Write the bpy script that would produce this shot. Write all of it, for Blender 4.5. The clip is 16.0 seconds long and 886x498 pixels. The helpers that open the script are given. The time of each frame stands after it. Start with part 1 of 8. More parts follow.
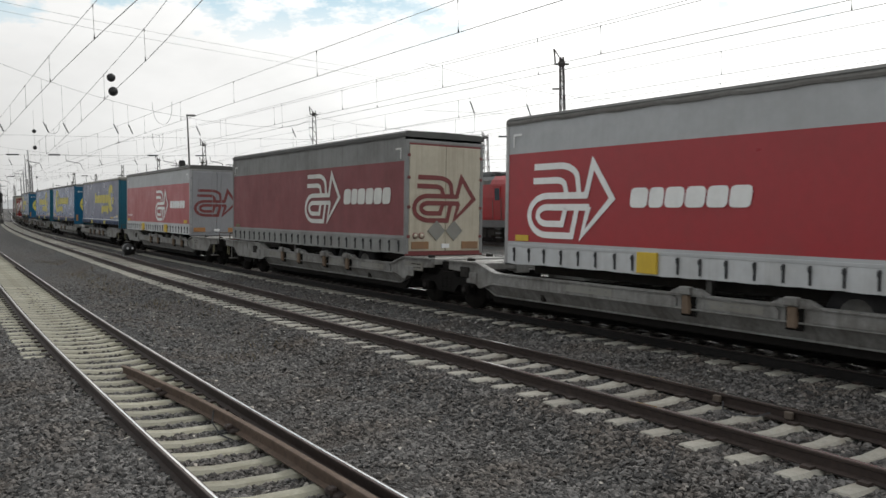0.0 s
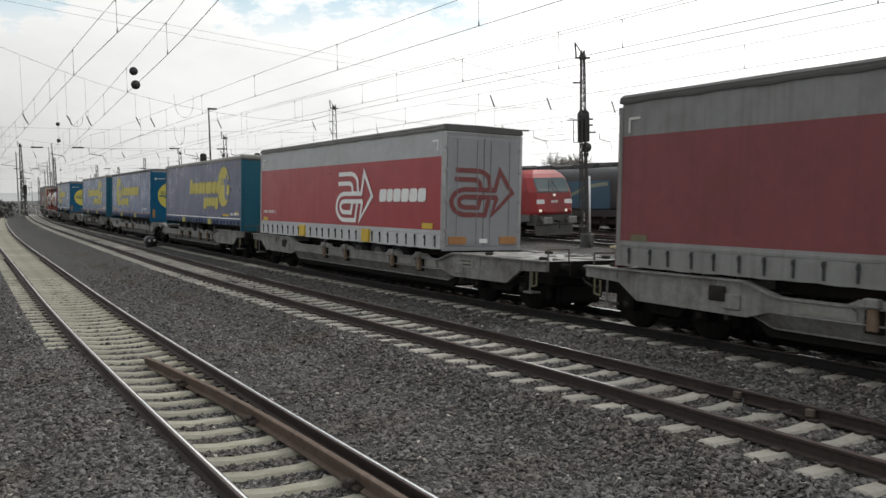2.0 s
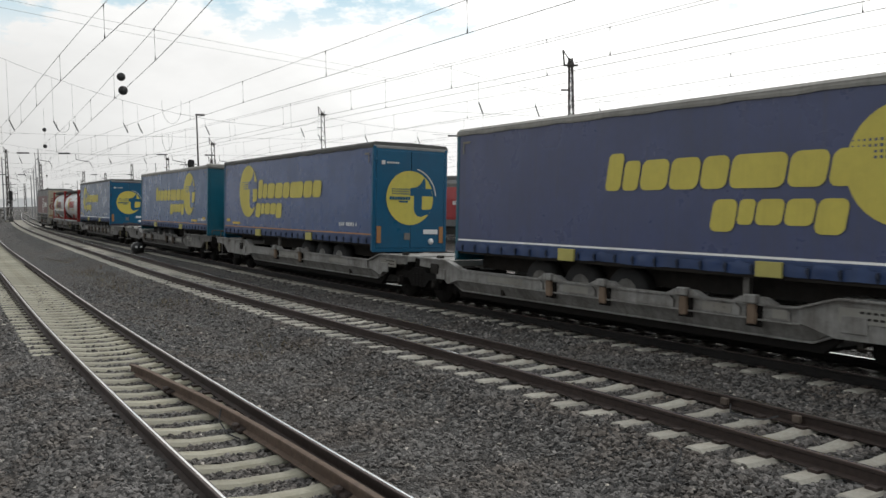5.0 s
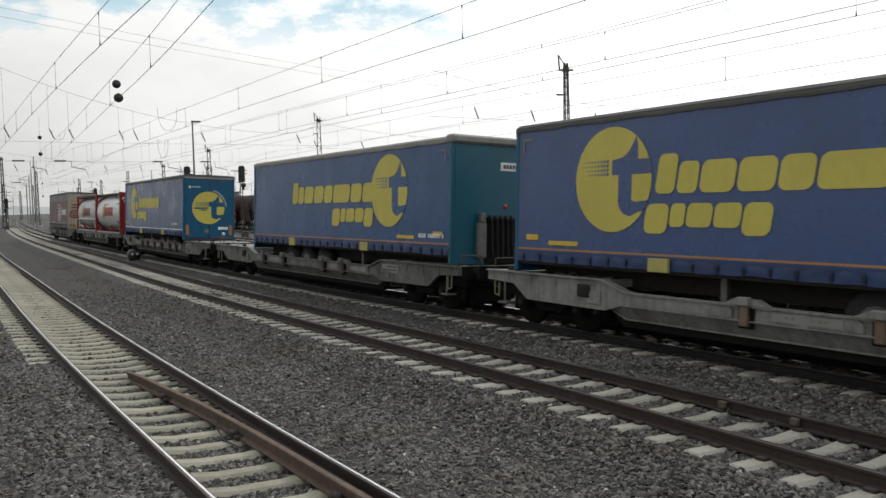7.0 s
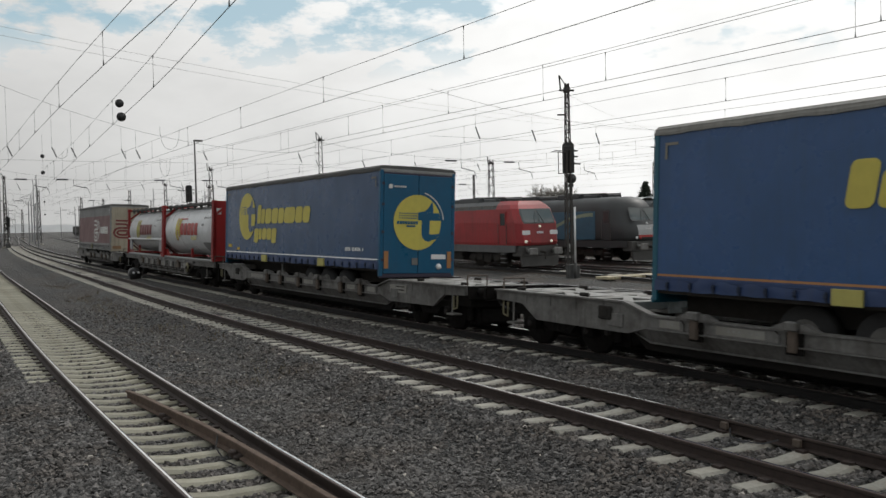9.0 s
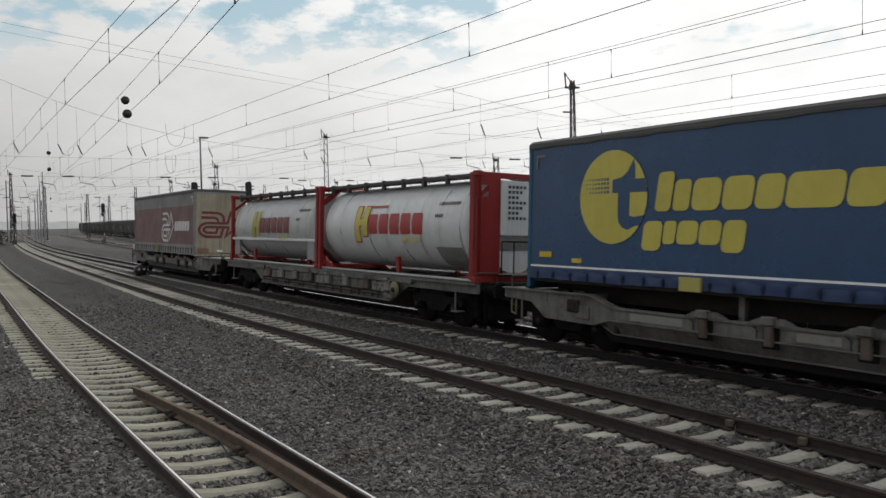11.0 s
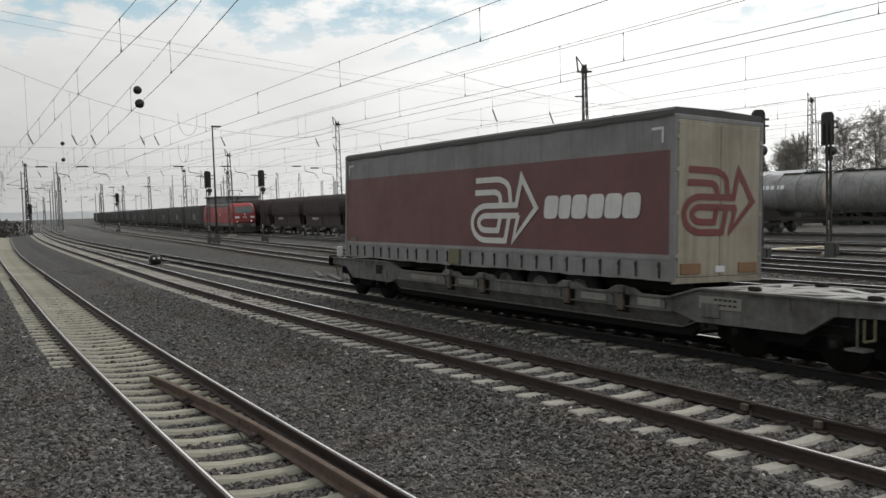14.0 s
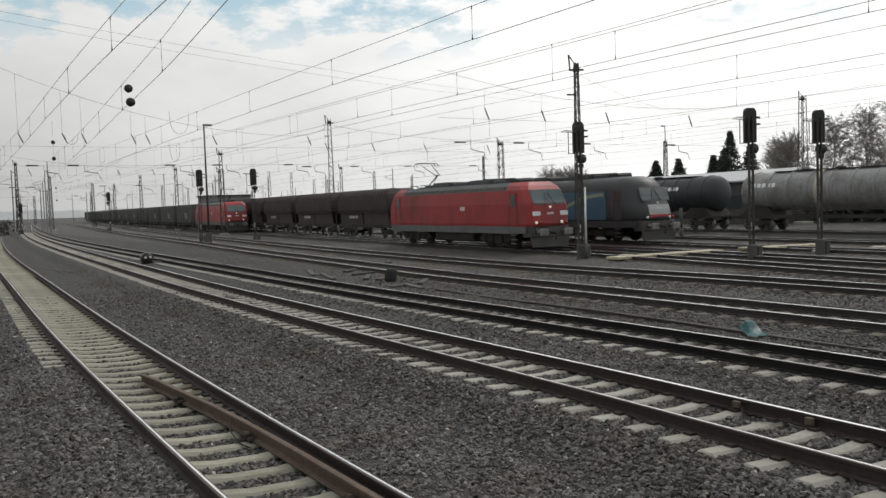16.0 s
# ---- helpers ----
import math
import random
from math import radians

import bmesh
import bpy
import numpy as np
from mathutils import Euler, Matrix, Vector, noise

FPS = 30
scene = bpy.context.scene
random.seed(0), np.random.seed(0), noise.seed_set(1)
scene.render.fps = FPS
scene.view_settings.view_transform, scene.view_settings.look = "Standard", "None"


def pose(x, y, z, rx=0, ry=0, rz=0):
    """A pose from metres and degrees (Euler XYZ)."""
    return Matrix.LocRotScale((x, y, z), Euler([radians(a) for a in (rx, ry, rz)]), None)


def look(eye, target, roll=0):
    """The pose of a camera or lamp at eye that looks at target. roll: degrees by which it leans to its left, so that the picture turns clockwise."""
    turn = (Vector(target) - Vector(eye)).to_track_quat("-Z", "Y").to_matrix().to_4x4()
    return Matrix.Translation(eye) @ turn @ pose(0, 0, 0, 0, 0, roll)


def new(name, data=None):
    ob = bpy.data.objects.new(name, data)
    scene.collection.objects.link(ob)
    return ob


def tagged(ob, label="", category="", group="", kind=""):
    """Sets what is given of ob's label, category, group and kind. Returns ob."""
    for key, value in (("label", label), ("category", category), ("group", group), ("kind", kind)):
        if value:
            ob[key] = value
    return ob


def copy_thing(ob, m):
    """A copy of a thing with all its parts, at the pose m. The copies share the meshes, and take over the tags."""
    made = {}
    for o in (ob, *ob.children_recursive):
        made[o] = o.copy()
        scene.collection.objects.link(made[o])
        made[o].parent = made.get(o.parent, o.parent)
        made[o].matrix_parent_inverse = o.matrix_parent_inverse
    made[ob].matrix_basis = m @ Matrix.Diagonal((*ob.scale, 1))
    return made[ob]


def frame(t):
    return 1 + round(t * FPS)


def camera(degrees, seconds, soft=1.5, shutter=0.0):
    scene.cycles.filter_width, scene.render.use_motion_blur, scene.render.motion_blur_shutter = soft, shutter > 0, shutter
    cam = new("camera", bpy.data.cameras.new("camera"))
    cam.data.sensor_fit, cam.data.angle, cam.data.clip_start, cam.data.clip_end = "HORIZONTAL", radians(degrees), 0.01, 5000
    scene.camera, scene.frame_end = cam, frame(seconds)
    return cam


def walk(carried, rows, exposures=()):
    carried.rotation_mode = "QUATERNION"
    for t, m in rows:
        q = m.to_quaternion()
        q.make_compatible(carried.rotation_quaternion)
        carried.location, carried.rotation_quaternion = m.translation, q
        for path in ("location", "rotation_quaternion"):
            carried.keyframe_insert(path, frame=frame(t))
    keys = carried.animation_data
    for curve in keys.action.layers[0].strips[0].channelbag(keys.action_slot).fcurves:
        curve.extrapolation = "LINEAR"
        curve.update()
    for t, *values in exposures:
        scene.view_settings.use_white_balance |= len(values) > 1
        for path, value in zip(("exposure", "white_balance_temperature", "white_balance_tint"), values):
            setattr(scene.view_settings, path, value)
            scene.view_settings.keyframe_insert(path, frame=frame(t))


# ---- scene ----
EXPOSURES = [(0.0, 0.09), (4.0, 0.09), (6.5, 0.11), (7.5, 0.0), (9.0, -0.26), (11.5, -0.26), (14.0, -0.16), (16.0, -0.18)]
# The camera stands on one spot and is held by hand: seconds, heading clockwise from the tracks' direction, pitch, lean.
EYE = Vector((0, 0, 2.80))
AIM = [
    (0, 33.079, -3.686, 1.368),
    (0.5, 32.981, -3.835, 1.222),
    (1, 32.335, -3.959, 1.139),
    (1.5, 31.867, -4.026, 1.117),
    (2, 31.741, -4.075, 1.144),
    (2.5, 31.781, -4.036, 1.091),
    (3, 32.108, -3.882, 1.072),
    (3.5, 32.267, -3.732, 1.088),
    (4, 32.345, -3.621, 0.920),
    (6.5, 32.886, -3.599, 1.364),
    (7, 32.790, -3.278, 1.405),
    (7.5, 32.827, -2.951, 1.344),
    (8, 32.830, -2.573, 1.184),
    (8.5, 32.797, -2.264, 1.153),
    (9, 32.751, -1.947, 1.269),
    (11.5, 32.151, -2.293, 1.189),
    (12, 31.784, -2.533, 1.249),
    (12.5, 31.596, -2.739, 1.187),
    (13, 31.498, -2.863, 1.421),
    (13.5, 31.496, -2.956, 1.687),
    (14, 31.483, -3.051, 1.780),
    (14.5, 31.638, -3.120, 1.608),
    (15, 31.846, -3.129, 1.607),
    (15.5, 31.973, -3.173, 1.774),
    (16, 32.000, -3.180, 1.880),
]


def aim(heading, pitch, lean):
    a, b = radians(heading), radians(pitch)
    way = Vector((math.sin(a) * math.cos(b), math.cos(a) * math.cos(b), math.sin(b)))
    return look(EYE, EYE + way, -lean)


cam = camera(56.27, 16.0, soft=1.5, shutter=0.12)
walk(cam, [(t, aim(*turn)) for t, *turn in AIM], EXPOSURES)

# ---- sky and sun: high broken cloud, the sun behind thin cloud beyond the yard ----
SUN_HEADING, SUN_HEIGHT = 75.0, 44.0
SUN_WAY = Vector((math.sin(radians(SUN_HEADING)) * math.cos(radians(SUN_HEIGHT)),
                  math.cos(radians(SUN_HEADING)) * math.cos(radians(SUN_HEIGHT)), math.sin(radians(SUN_HEIGHT))))


class Net:
    """Short writing for node trees."""

    def __init__(self, tree):
        self.tree, self.nodes, self.links = tree, tree.nodes, tree.links

    def add(self, kind, sets=None, **inputs):
        node = self.nodes.new(kind)
        for key, value in (sets or {}).items():
            setattr(node, key, value)
        for key, value in inputs.items():
            self.put(node, key, value)
        return node

    def put(self, node, key, value):
        socket = node.inputs[int(key[1:])] if key[0] == "i" and key[1:].isdigit() else node.inputs[key.replace("_", " ")]
        if isinstance(value, bpy.types.NodeSocket):
            self.links.new(value, socket)
        else:
            socket.default_value = value

    def math(self, op, a, b=0.0, c=0.0):
        return self.add("ShaderNodeMath", {"operation": op}, i0=a, i1=b, i2=c).outputs[0]

    def noise(self, vec, scale, detail=4, rough=0.55):
        return self.add("ShaderNodeTexNoise", None, Vector=vec, Scale=scale, Detail=detail, Roughness=rough).outputs[0]

    def ramp(self, fac, *stops):
        node = self.add("ShaderNodeValToRGB", None, Fac=fac)
        els = node.color_ramp.elements
        while len(els) < len(stops):
            els.new(0.5)
        for el, (pos, col) in zip(els, stops):
            el.position = pos
            el.color = (*col, 1) if isinstance(col, tuple) else (col, col, col, 1)
        return node.outputs[0]

    def mix(self, fac, a, b, blend="MIX"):
        node = self.add("ShaderNodeMix", {"data_type": "RGBA", "blend_type": blend})
        for i, v in ((0, fac), (6, a), (7, b)):
            if isinstance(v, bpy.types.NodeSocket):
                self.links.new(v, node.inputs[i])
            else:
                node.inputs[i].default_value = (*v, 1) if isinstance(v, tuple) and len(v) == 3 else v
        return node.outputs[2]


world = bpy.data.worlds.new("sky")
scene.world = world
world.use_nodes = True
net = Net(world.node_tree)
net.nodes.clear()
sky = net.add("ShaderNodeTexSky", {"sky_type": "NISHITA", "sun_disc": False, "sun_elevation": radians(SUN_HEIGHT),
                                   "sun_rotation": radians(SUN_HEADING), "dust_density": 3.0, "air_density": 1.0})
way = net.add("ShaderNodeTexCoord").outputs["Generated"]
split = net.add("ShaderNodeSeparateXYZ", None, Vector=way)
up = net.math("MAXIMUM", split.outputs[2], 0.03)
puff = net.add("ShaderNodeMapping", None, Vector=way, Scale=(1.0, 1.0, 2.4), Location=(0.3, 1.7, 0.0)).outputs[0]
cover = net.noise(puff, 6.0, 9, 0.62)
mask = net.ramp(cover, (0.395, 0.0), (0.475, 1.0))
low = net.ramp(up, (0.165, 1.0), (0.225, 0.0))
mask = net.math("MAXIMUM", mask, low)
glow = net.math("POWER", net.math("MAXIMUM", net.add("ShaderNodeVectorMath", {"operation": "DOT_PRODUCT"}, i0=way, i1=SUN_WAY).outputs["Value"], 0.0), 1.5)
shade = net.ramp(net.noise(puff, 3.4, 7, 0.6), (0.32, 0.90), (0.68, 1.10))
facing = net.math("MULTIPLY", net.math("MAXIMUM", net.math("MULTIPLY", split.outputs[0], -1.0), 0.0), 0.13)
bright = net.math("MULTIPLY", net.math("ADD", net.math("MULTIPLY_ADD", glow, 1.0, 0.585), facing), shade)
murk = net.math("MULTIPLY", net.ramp(up, (0.02, 0.24), (0.20, 0.0)), net.math("SUBTRACT", 1.0, net.math("MINIMUM", net.math("MULTIPLY", glow, 2.2), 1.0)))
bright = net.math("MULTIPLY", bright, net.math("SUBTRACT", 1.0, murk))
cloud = net.add("ShaderNodeCombineColor", None, Red=bright, Green=bright, Blue=net.math("MULTIPLY", bright, 0.985)).outputs[0]
blue = net.mix(0.62, net.mix(1.0, sky.outputs[0], (0.11, 0.11, 0.11), "MULTIPLY"), (0.60, 0.84, 0.92))
back = net.add("ShaderNodeBackground", None, Color=net.mix(mask, blue, cloud), Strength=1.0)
net.links.new(back.outputs[0], net.add("ShaderNodeOutputWorld").inputs[0])

lamp = bpy.data.lights.new("sun", "SUN")
lamp.energy, lamp.angle, lamp.color = 0.9, radians(14), (1.0, 0.96, 0.9)
sun = new("sun", lamp)
sun.matrix_world = look(SUN_WAY * 200, (0, 0, 0))

# ---- materials ----
def material(name, base, rough=0.6, metal=0.0, grain=0.12, scale=8.0, stain=0.15, stain_scale=0.6, bump=0.1, dirt=None,
             coord="Object", vary=0.0, island=False, streak=0.0, spec=0.5, stretch=(1, 1, 1), wrinkle=0.0):
    """A painted, cast or worn surface: base colour, fine grain, larger stains, streaks of dirt, relief."""
    mat = bpy.data.materials.new(name)
    mat.use_nodes = True
    n = Net(mat.node_tree)
    n.nodes.clear()
    at = n.add("ShaderNodeTexCoord").outputs[coord]
    if stretch != (1, 1, 1):
        at = n.add("ShaderNodeMapping", None, Vector=at, Scale=stretch).outputs[0]
    dark = tuple(c * 0.55 for c in base) if dirt is None else dirt
    fine = n.noise(at, scale, 6, 0.65)
    broad = n.noise(at, stain_scale, 5, 0.6)
    col = n.mix(n.ramp(fine, (0.3, 0.0), (0.7, 1.0)), tuple(c * (1 - grain) for c in base), tuple(min(1, c * (1 + grain)) for c in base))
    col = n.mix(n.math("MULTIPLY", n.ramp(broad, (0.45, 0.0), (0.75, 1.0)), stain), col, dark)
    if streak:
        down = n.add("ShaderNodeMapping", None, Vector=at, Scale=(9.0, 9.0, 0.35)).outputs[0]
        col = n.mix(n.math("MULTIPLY", n.ramp(n.noise(down, 1.0, 5, 0.7), (0.48, 0.0), (0.8, 1.0)), streak), col, dark)
    if vary or island:
        rnd = n.add("ShaderNodeNewGeometry").outputs["Random Per Island"] if island else n.add("ShaderNodeObjectInfo").outputs["Random"]
        col = n.mix(1.0, col, n.ramp(rnd, (0.0, 1 - vary), (1.0, 1 + vary)), "MULTIPLY")
    shader = n.add("ShaderNodeBsdfPrincipled", None, Base_Color=col, Metallic=metal,
                   Roughness=n.ramp(broad, (0.3, max(0.02, rough - 0.08)), (0.7, min(1, rough + 0.1))))
    shader.inputs["Specular IOR Level"].default_value = spec
    if bump:
        relief = n.add("ShaderNodeBump", None, Strength=bump, Distance=0.02, Height=fine)
        if wrinkle:
            hang = n.add("ShaderNodeMapping", None, Vector=at, Scale=(1.0, 1.0, 0.45), Rotation=(0.35, 0.0, 0.0)).outputs[0]
            flat = n.add("ShaderNodeMapping", None, Vector=at, Scale=(1.0, 0.25, 1.6)).outputs[0]
            fold = n.math("MULTIPLY_ADD", n.noise(flat, 2.0, 4, 0.6), 0.35, n.noise(hang, 2.6, 5, 0.6))
            n.put(relief, "Normal", n.add("ShaderNodeBump", None, Strength=wrinkle, Distance=0.10, Height=fold).outputs[0])
        n.put(shader, "Normal", relief.outputs[0])
    n.links.new(shader.outputs[0], n.add("ShaderNodeOutputMaterial").inputs[0])
    return mat


def glowing(name, colour, strength):
    mat = bpy.data.materials.new(name)
    mat.use_nodes = True
    shader = mat.node_tree.nodes["Principled BSDF"]
    shader.inputs["Base Color"].default_value = (*colour, 1)
    shader.inputs["Emission Color"].default_value = (*colour, 1)
    shader.inputs["Emission Strength"].default_value = strength
    return mat


def ballast_material(name="ballast", tint=(1.0, 1.0, 1.0), size=19.0, relief=0.05):
    """Crushed stone: cells of broken rock in greys and browns, darker oily patches, light dust."""
    mat = bpy.data.materials.new(name)
    mat.use_nodes = True
    n = Net(mat.node_tree)
    n.nodes.clear()
    at = n.add("ShaderNodeTexCoord").outputs["Object"]
    cells = n.add("ShaderNodeTexVoronoi", {"feature": "F1"}, Vector=at, Scale=size)
    edge = n.add("ShaderNodeTexVoronoi", {"feature": "DISTANCE_TO_EDGE"}, Vector=at, Scale=size).outputs["Distance"]
    tone = n.add("ShaderNodeSeparateColor", None, Color=cells.outputs["Color"]).outputs[0]
    col = n.ramp(tone, (0.0, (0.024, 0.024, 0.0235)), (0.35, (0.060, 0.060, 0.058)), (0.75, (0.110, 0.109, 0.104)), (1.0, (0.208, 0.203, 0.192)))
    col = n.mix(n.math("MULTIPLY", n.ramp(edge, (0.0, 1.0), (0.12, 0.0)), 0.8), col, (0.02, 0.018, 0.017))
    broad = n.noise(at, 0.35, 5, 0.6)
    col = n.mix(n.math("MULTIPLY", n.ramp(broad, (0.46, 0.0), (0.62, 1.0)), 0.5), col, (0.094, 0.073, 0.056))
    col = n.mix(n.math("MULTIPLY", n.ramp(n.noise(at, 0.9, 4), (0.55, 0.0), (0.75, 1.0)), 0.35), col, (0.05, 0.05, 0.05))
    col = n.mix(1.0, col, tint, "MULTIPLY")
    high = n.math("ADD", n.ramp(edge, (0.0, 0.0), (0.3, 1.0)), n.math("MULTIPLY", tone, 0.7))
    shader = n.add("ShaderNodeBsdfPrincipled", None, Base_Color=col, Roughness=0.85)
    n.put(shader, "Normal", n.add("ShaderNodeBump", None, Strength=1.0, Distance=relief, Height=high).outputs[0])
    n.links.new(shader.outputs[0], n.add("ShaderNodeOutputMaterial").inputs[0])
    return mat


BALLAST = ballast_material("ballast", (1.0, 0.985, 1.005))
# Oily bed of the train's track, darkened further to paint the train's shade.
OILY_SHADE = ballast_material("oily_shaded_ballast", (0.21, 0.205, 0.20))
YARD = ballast_material("grimy_yard_ballast", (1.15, 1.14, 1.14), 24.0, 0.04)
CINDER = ballast_material("pale_cinders", (1.20, 1.19, 1.19), 34.0, 0.025)
STONE = material("crushed_stone", (0.101, 0.095, 0.091), 0.82, grain=0.3, scale=30, stain=0.75, stain_scale=0.8, dirt=(0.090, 0.069, 0.053), vary=0.75, island=True, bump=0.3)
CONCRETE = material("sleeper_concrete", (0.325, 0.311, 0.270), 0.85, grain=0.15, scale=25, stain=0.5, stain_scale=2.5, vary=0.14, bump=0.3, dirt=(0.16, 0.13, 0.10))
CONCRETE_MOSS = material("mossy_sleeper_concrete", (0.295, 0.282, 0.225), 0.85, grain=0.15, scale=25, stain=0.5, stain_scale=2.5, vary=0.16, bump=0.3, dirt=(0.15, 0.13, 0.08))
CONCRETE_OILY = material("oil_stained_sleeper_concrete", (0.19, 0.178, 0.158), 0.85, grain=0.2, scale=25, stain=0.6, stain_scale=2.5, vary=0.14, bump=0.3, dirt=(0.03, 0.027, 0.024))
WOOD_OLD = material("old_timber", (0.11, 0.09, 0.075), 0.9, grain=0.35, scale=14, stain=0.4, vary=0.25, bump=0.5)
RAIL_TOP = material("polished_rail_head", (0.80, 0.79, 0.77), 0.17, 1.0, grain=0.06, scale=3, stain=0.1, bump=0.02)
RAIL_SIDE = material("rusty_rail_web", (0.036, 0.024, 0.020), 0.75, 0.1, grain=0.35, scale=12, stain=0.4, stain_scale=1.0, bump=0.3)
RAIL_BROWN = material("brown_rail_shoulder", (0.075, 0.052, 0.046), 0.5, 0.3, grain=0.25, scale=9, stain=0.4, stain_scale=1.0, bump=0.1)
RAIL_WORN = material("worn_yard_rail_head", (0.74, 0.73, 0.72), 0.22, 1.0, grain=0.08, scale=3, stain=0.15, bump=0.02)
RAIL_DUSTY = material("dusty_yard_rail_web", (0.040, 0.035, 0.033), 0.7, 0.1, grain=0.35, scale=12, stain=0.4, stain_scale=1.0, bump=0.3)
RAIL_DULL = material("dull_brown_rail_head", (0.085, 0.073, 0.064), 0.7, 0.2, grain=0.2, scale=6, stain=0.3, bump=0.05)
# This rail is blackened to sink into the train's painted shade.
RAIL_BLACK = material("oily_shaded_rail", (0.009, 0.0075, 0.007), 0.85, 0.1, grain=0.3, scale=10, stain=0.3, bump=0.2)
RUST = material("bright_rust", (0.108, 0.074, 0.055), 0.85, 0.1, grain=0.3, scale=10, stain=0.45, stain_scale=1.2, bump=0.35)
STEEL = material("dull_steel", (0.22, 0.22, 0.215), 0.55, 0.6, grain=0.2, scale=9, stain=0.3, bump=0.15)
GALV = material("weathered_galvanised_steel", (0.17, 0.165, 0.155), 0.6, 0.5, grain=0.2, scale=7, stain=0.4, bump=0.1, dirt=(0.08, 0.06, 0.05))
BLACK = material("black_paint", (0.018, 0.018, 0.019), 0.5, grain=0.2, scale=9, stain=0.3, bump=0.05, dirt=(0.05, 0.045, 0.04))
# Grime set near black: the shade under the wagons is in its colour.
SHADE_GRIME = material("shade_black_grime", (0.010, 0.009, 0.0085), 0.9, 0.0, spec=0.12, grain=0.3, scale=12, stain=0.4, bump=0.3, dirt=(0.022, 0.018, 0.015))
RUBBER = material("tyre_rubber", (0.022, 0.022, 0.023), 0.85, grain=0.2, scale=20, stain=0.4, bump=0.2, dirt=(0.07, 0.065, 0.06))
WIRE = material("oxidised_copper_wire", (0.09, 0.09, 0.088), 0.6, 0.4, grain=0.1, bump=0.0)
MAST = material("dark_weathered_mast_steel", (0.060, 0.056, 0.052), 0.75, 0.2, grain=0.25, scale=7, stain=0.4, bump=0.1, dirt=(0.07, 0.05, 0.04))

# ---- small builders ----
def part(name, bm, mat, parent=None, label="", smooth=False):
    """Links a bmesh as one mesh object under a thing or a part."""
    mesh = bpy.data.meshes.new(name)
    if smooth:
        for f in bm.faces:
            f.smooth = True
    bm.to_mesh(mesh)
    bm.free()
    for m in mat if isinstance(mat, (list, tuple)) else [mat]:
        mesh.materials.append(m)
    ob = new(name, mesh)
    if parent is not None:
        ob.parent = parent
    if label:
        tagged(ob, label)
    return ob


def share(name, ob, parent, m):
    """Another object on the same mesh."""
    twin = new(name, ob.data)
    twin.parent = parent
    twin.matrix_basis = m
    return twin


def box(bm, x0, x1, y0, y1, z0, z1, bevel=0.0, mi=0, m=None):
    made = bmesh.ops.create_cube(bm, size=1.0)["verts"]
    for v in made:
        v.co = Vector(((x0 + x1) / 2 + v.co.x * (x1 - x0), (y0 + y1) / 2 + v.co.y * (y1 - y0), (z0 + z1) / 2 + v.co.z * (z1 - z0)))
    faces = {f for v in made for f in v.link_faces}
    if bevel:
        edges = {e for v in made for e in v.link_edges}
        out = bmesh.ops.bevel(bm, geom=list(edges), offset=bevel, segments=1, affect="EDGES", profile=0.5)
        faces = {f for v in out["verts"] for f in v.link_faces}
    for f in faces:
        f.material_index = mi
    if m is not None:
        bmesh.ops.transform(bm, matrix=m, verts=list({v for f in faces for v in f.verts}))
    return bm


def rod(bm, a, b, r, sides=8, r2=None, mi=0, caps=True):
    a, b = Vector(a), Vector(b)
    d = b - a
    out = bmesh.ops.create_cone(bm, cap_ends=caps, segments=sides, radius1=r, radius2=r if r2 is None else r2, depth=d.length)
    m = Matrix.Translation((a + b) / 2) @ d.to_track_quat("Z", "Y").to_matrix().to_4x4()
    bmesh.ops.transform(bm, matrix=m, verts=out["verts"])
    for f in {f for v in out["verts"] for f in v.link_faces}:
        f.material_index = mi
        f.smooth = sides > 6
    return bm


def extrude(bm, outline, y0, y1, mi=0, axis="Y"):
    """A closed outline pushed from y0 to y1. axis Y: outline in x, z; axis X: outline in y, z; axis Z: outline in x, y."""
    def put(p, t):
        return (p[0], t, p[1]) if axis == "Y" else (t, p[0], p[1]) if axis == "X" else (p[0], p[1], t)
    a = [bm.verts.new(put(p, y0)) for p in outline]
    b = [bm.verts.new(put(p, y1)) for p in outline]
    n = len(outline)
    faces = [bm.faces.new((a[i], a[(i + 1) % n], b[(i + 1) % n], b[i])) for i in range(n)]
    faces += [bm.faces.new(a[::-1]), bm.faces.new(b)]
    for f in faces:
        f.material_index = mi
    bmesh.ops.recalc_face_normals(bm, faces=faces)
    return faces


def sweep(bm, profile, path, mi=0, closed=True, mis=None):
    """A profile of (side, height) pairs swept along path points."""
    rings = []
    for i, p in enumerate(path):
        d = (Vector(path[min(i + 1, len(path) - 1)]) - Vector(path[max(i - 1, 0)])).normalized()
        side = Vector((d.y, -d.x, 0)).normalized()
        up = side.cross(d)
        rings.append([bm.verts.new(Vector(p) + side * s + up * h) for s, h in profile])
    n = len(profile)
    for a, b in zip(rings, rings[1:]):
        for k in range(n if closed else n - 1):
            f = bm.faces.new((a[k], a[(k + 1) % n], b[(k + 1) % n], b[k]))
            f.material_index = mis[k] if mis else mi
    if closed:
        bm.faces.new(rings[0][::-1])
        bm.faces.new(rings[-1])
    bmesh.ops.recalc_face_normals(bm, faces=bm.faces[:])
    return bm


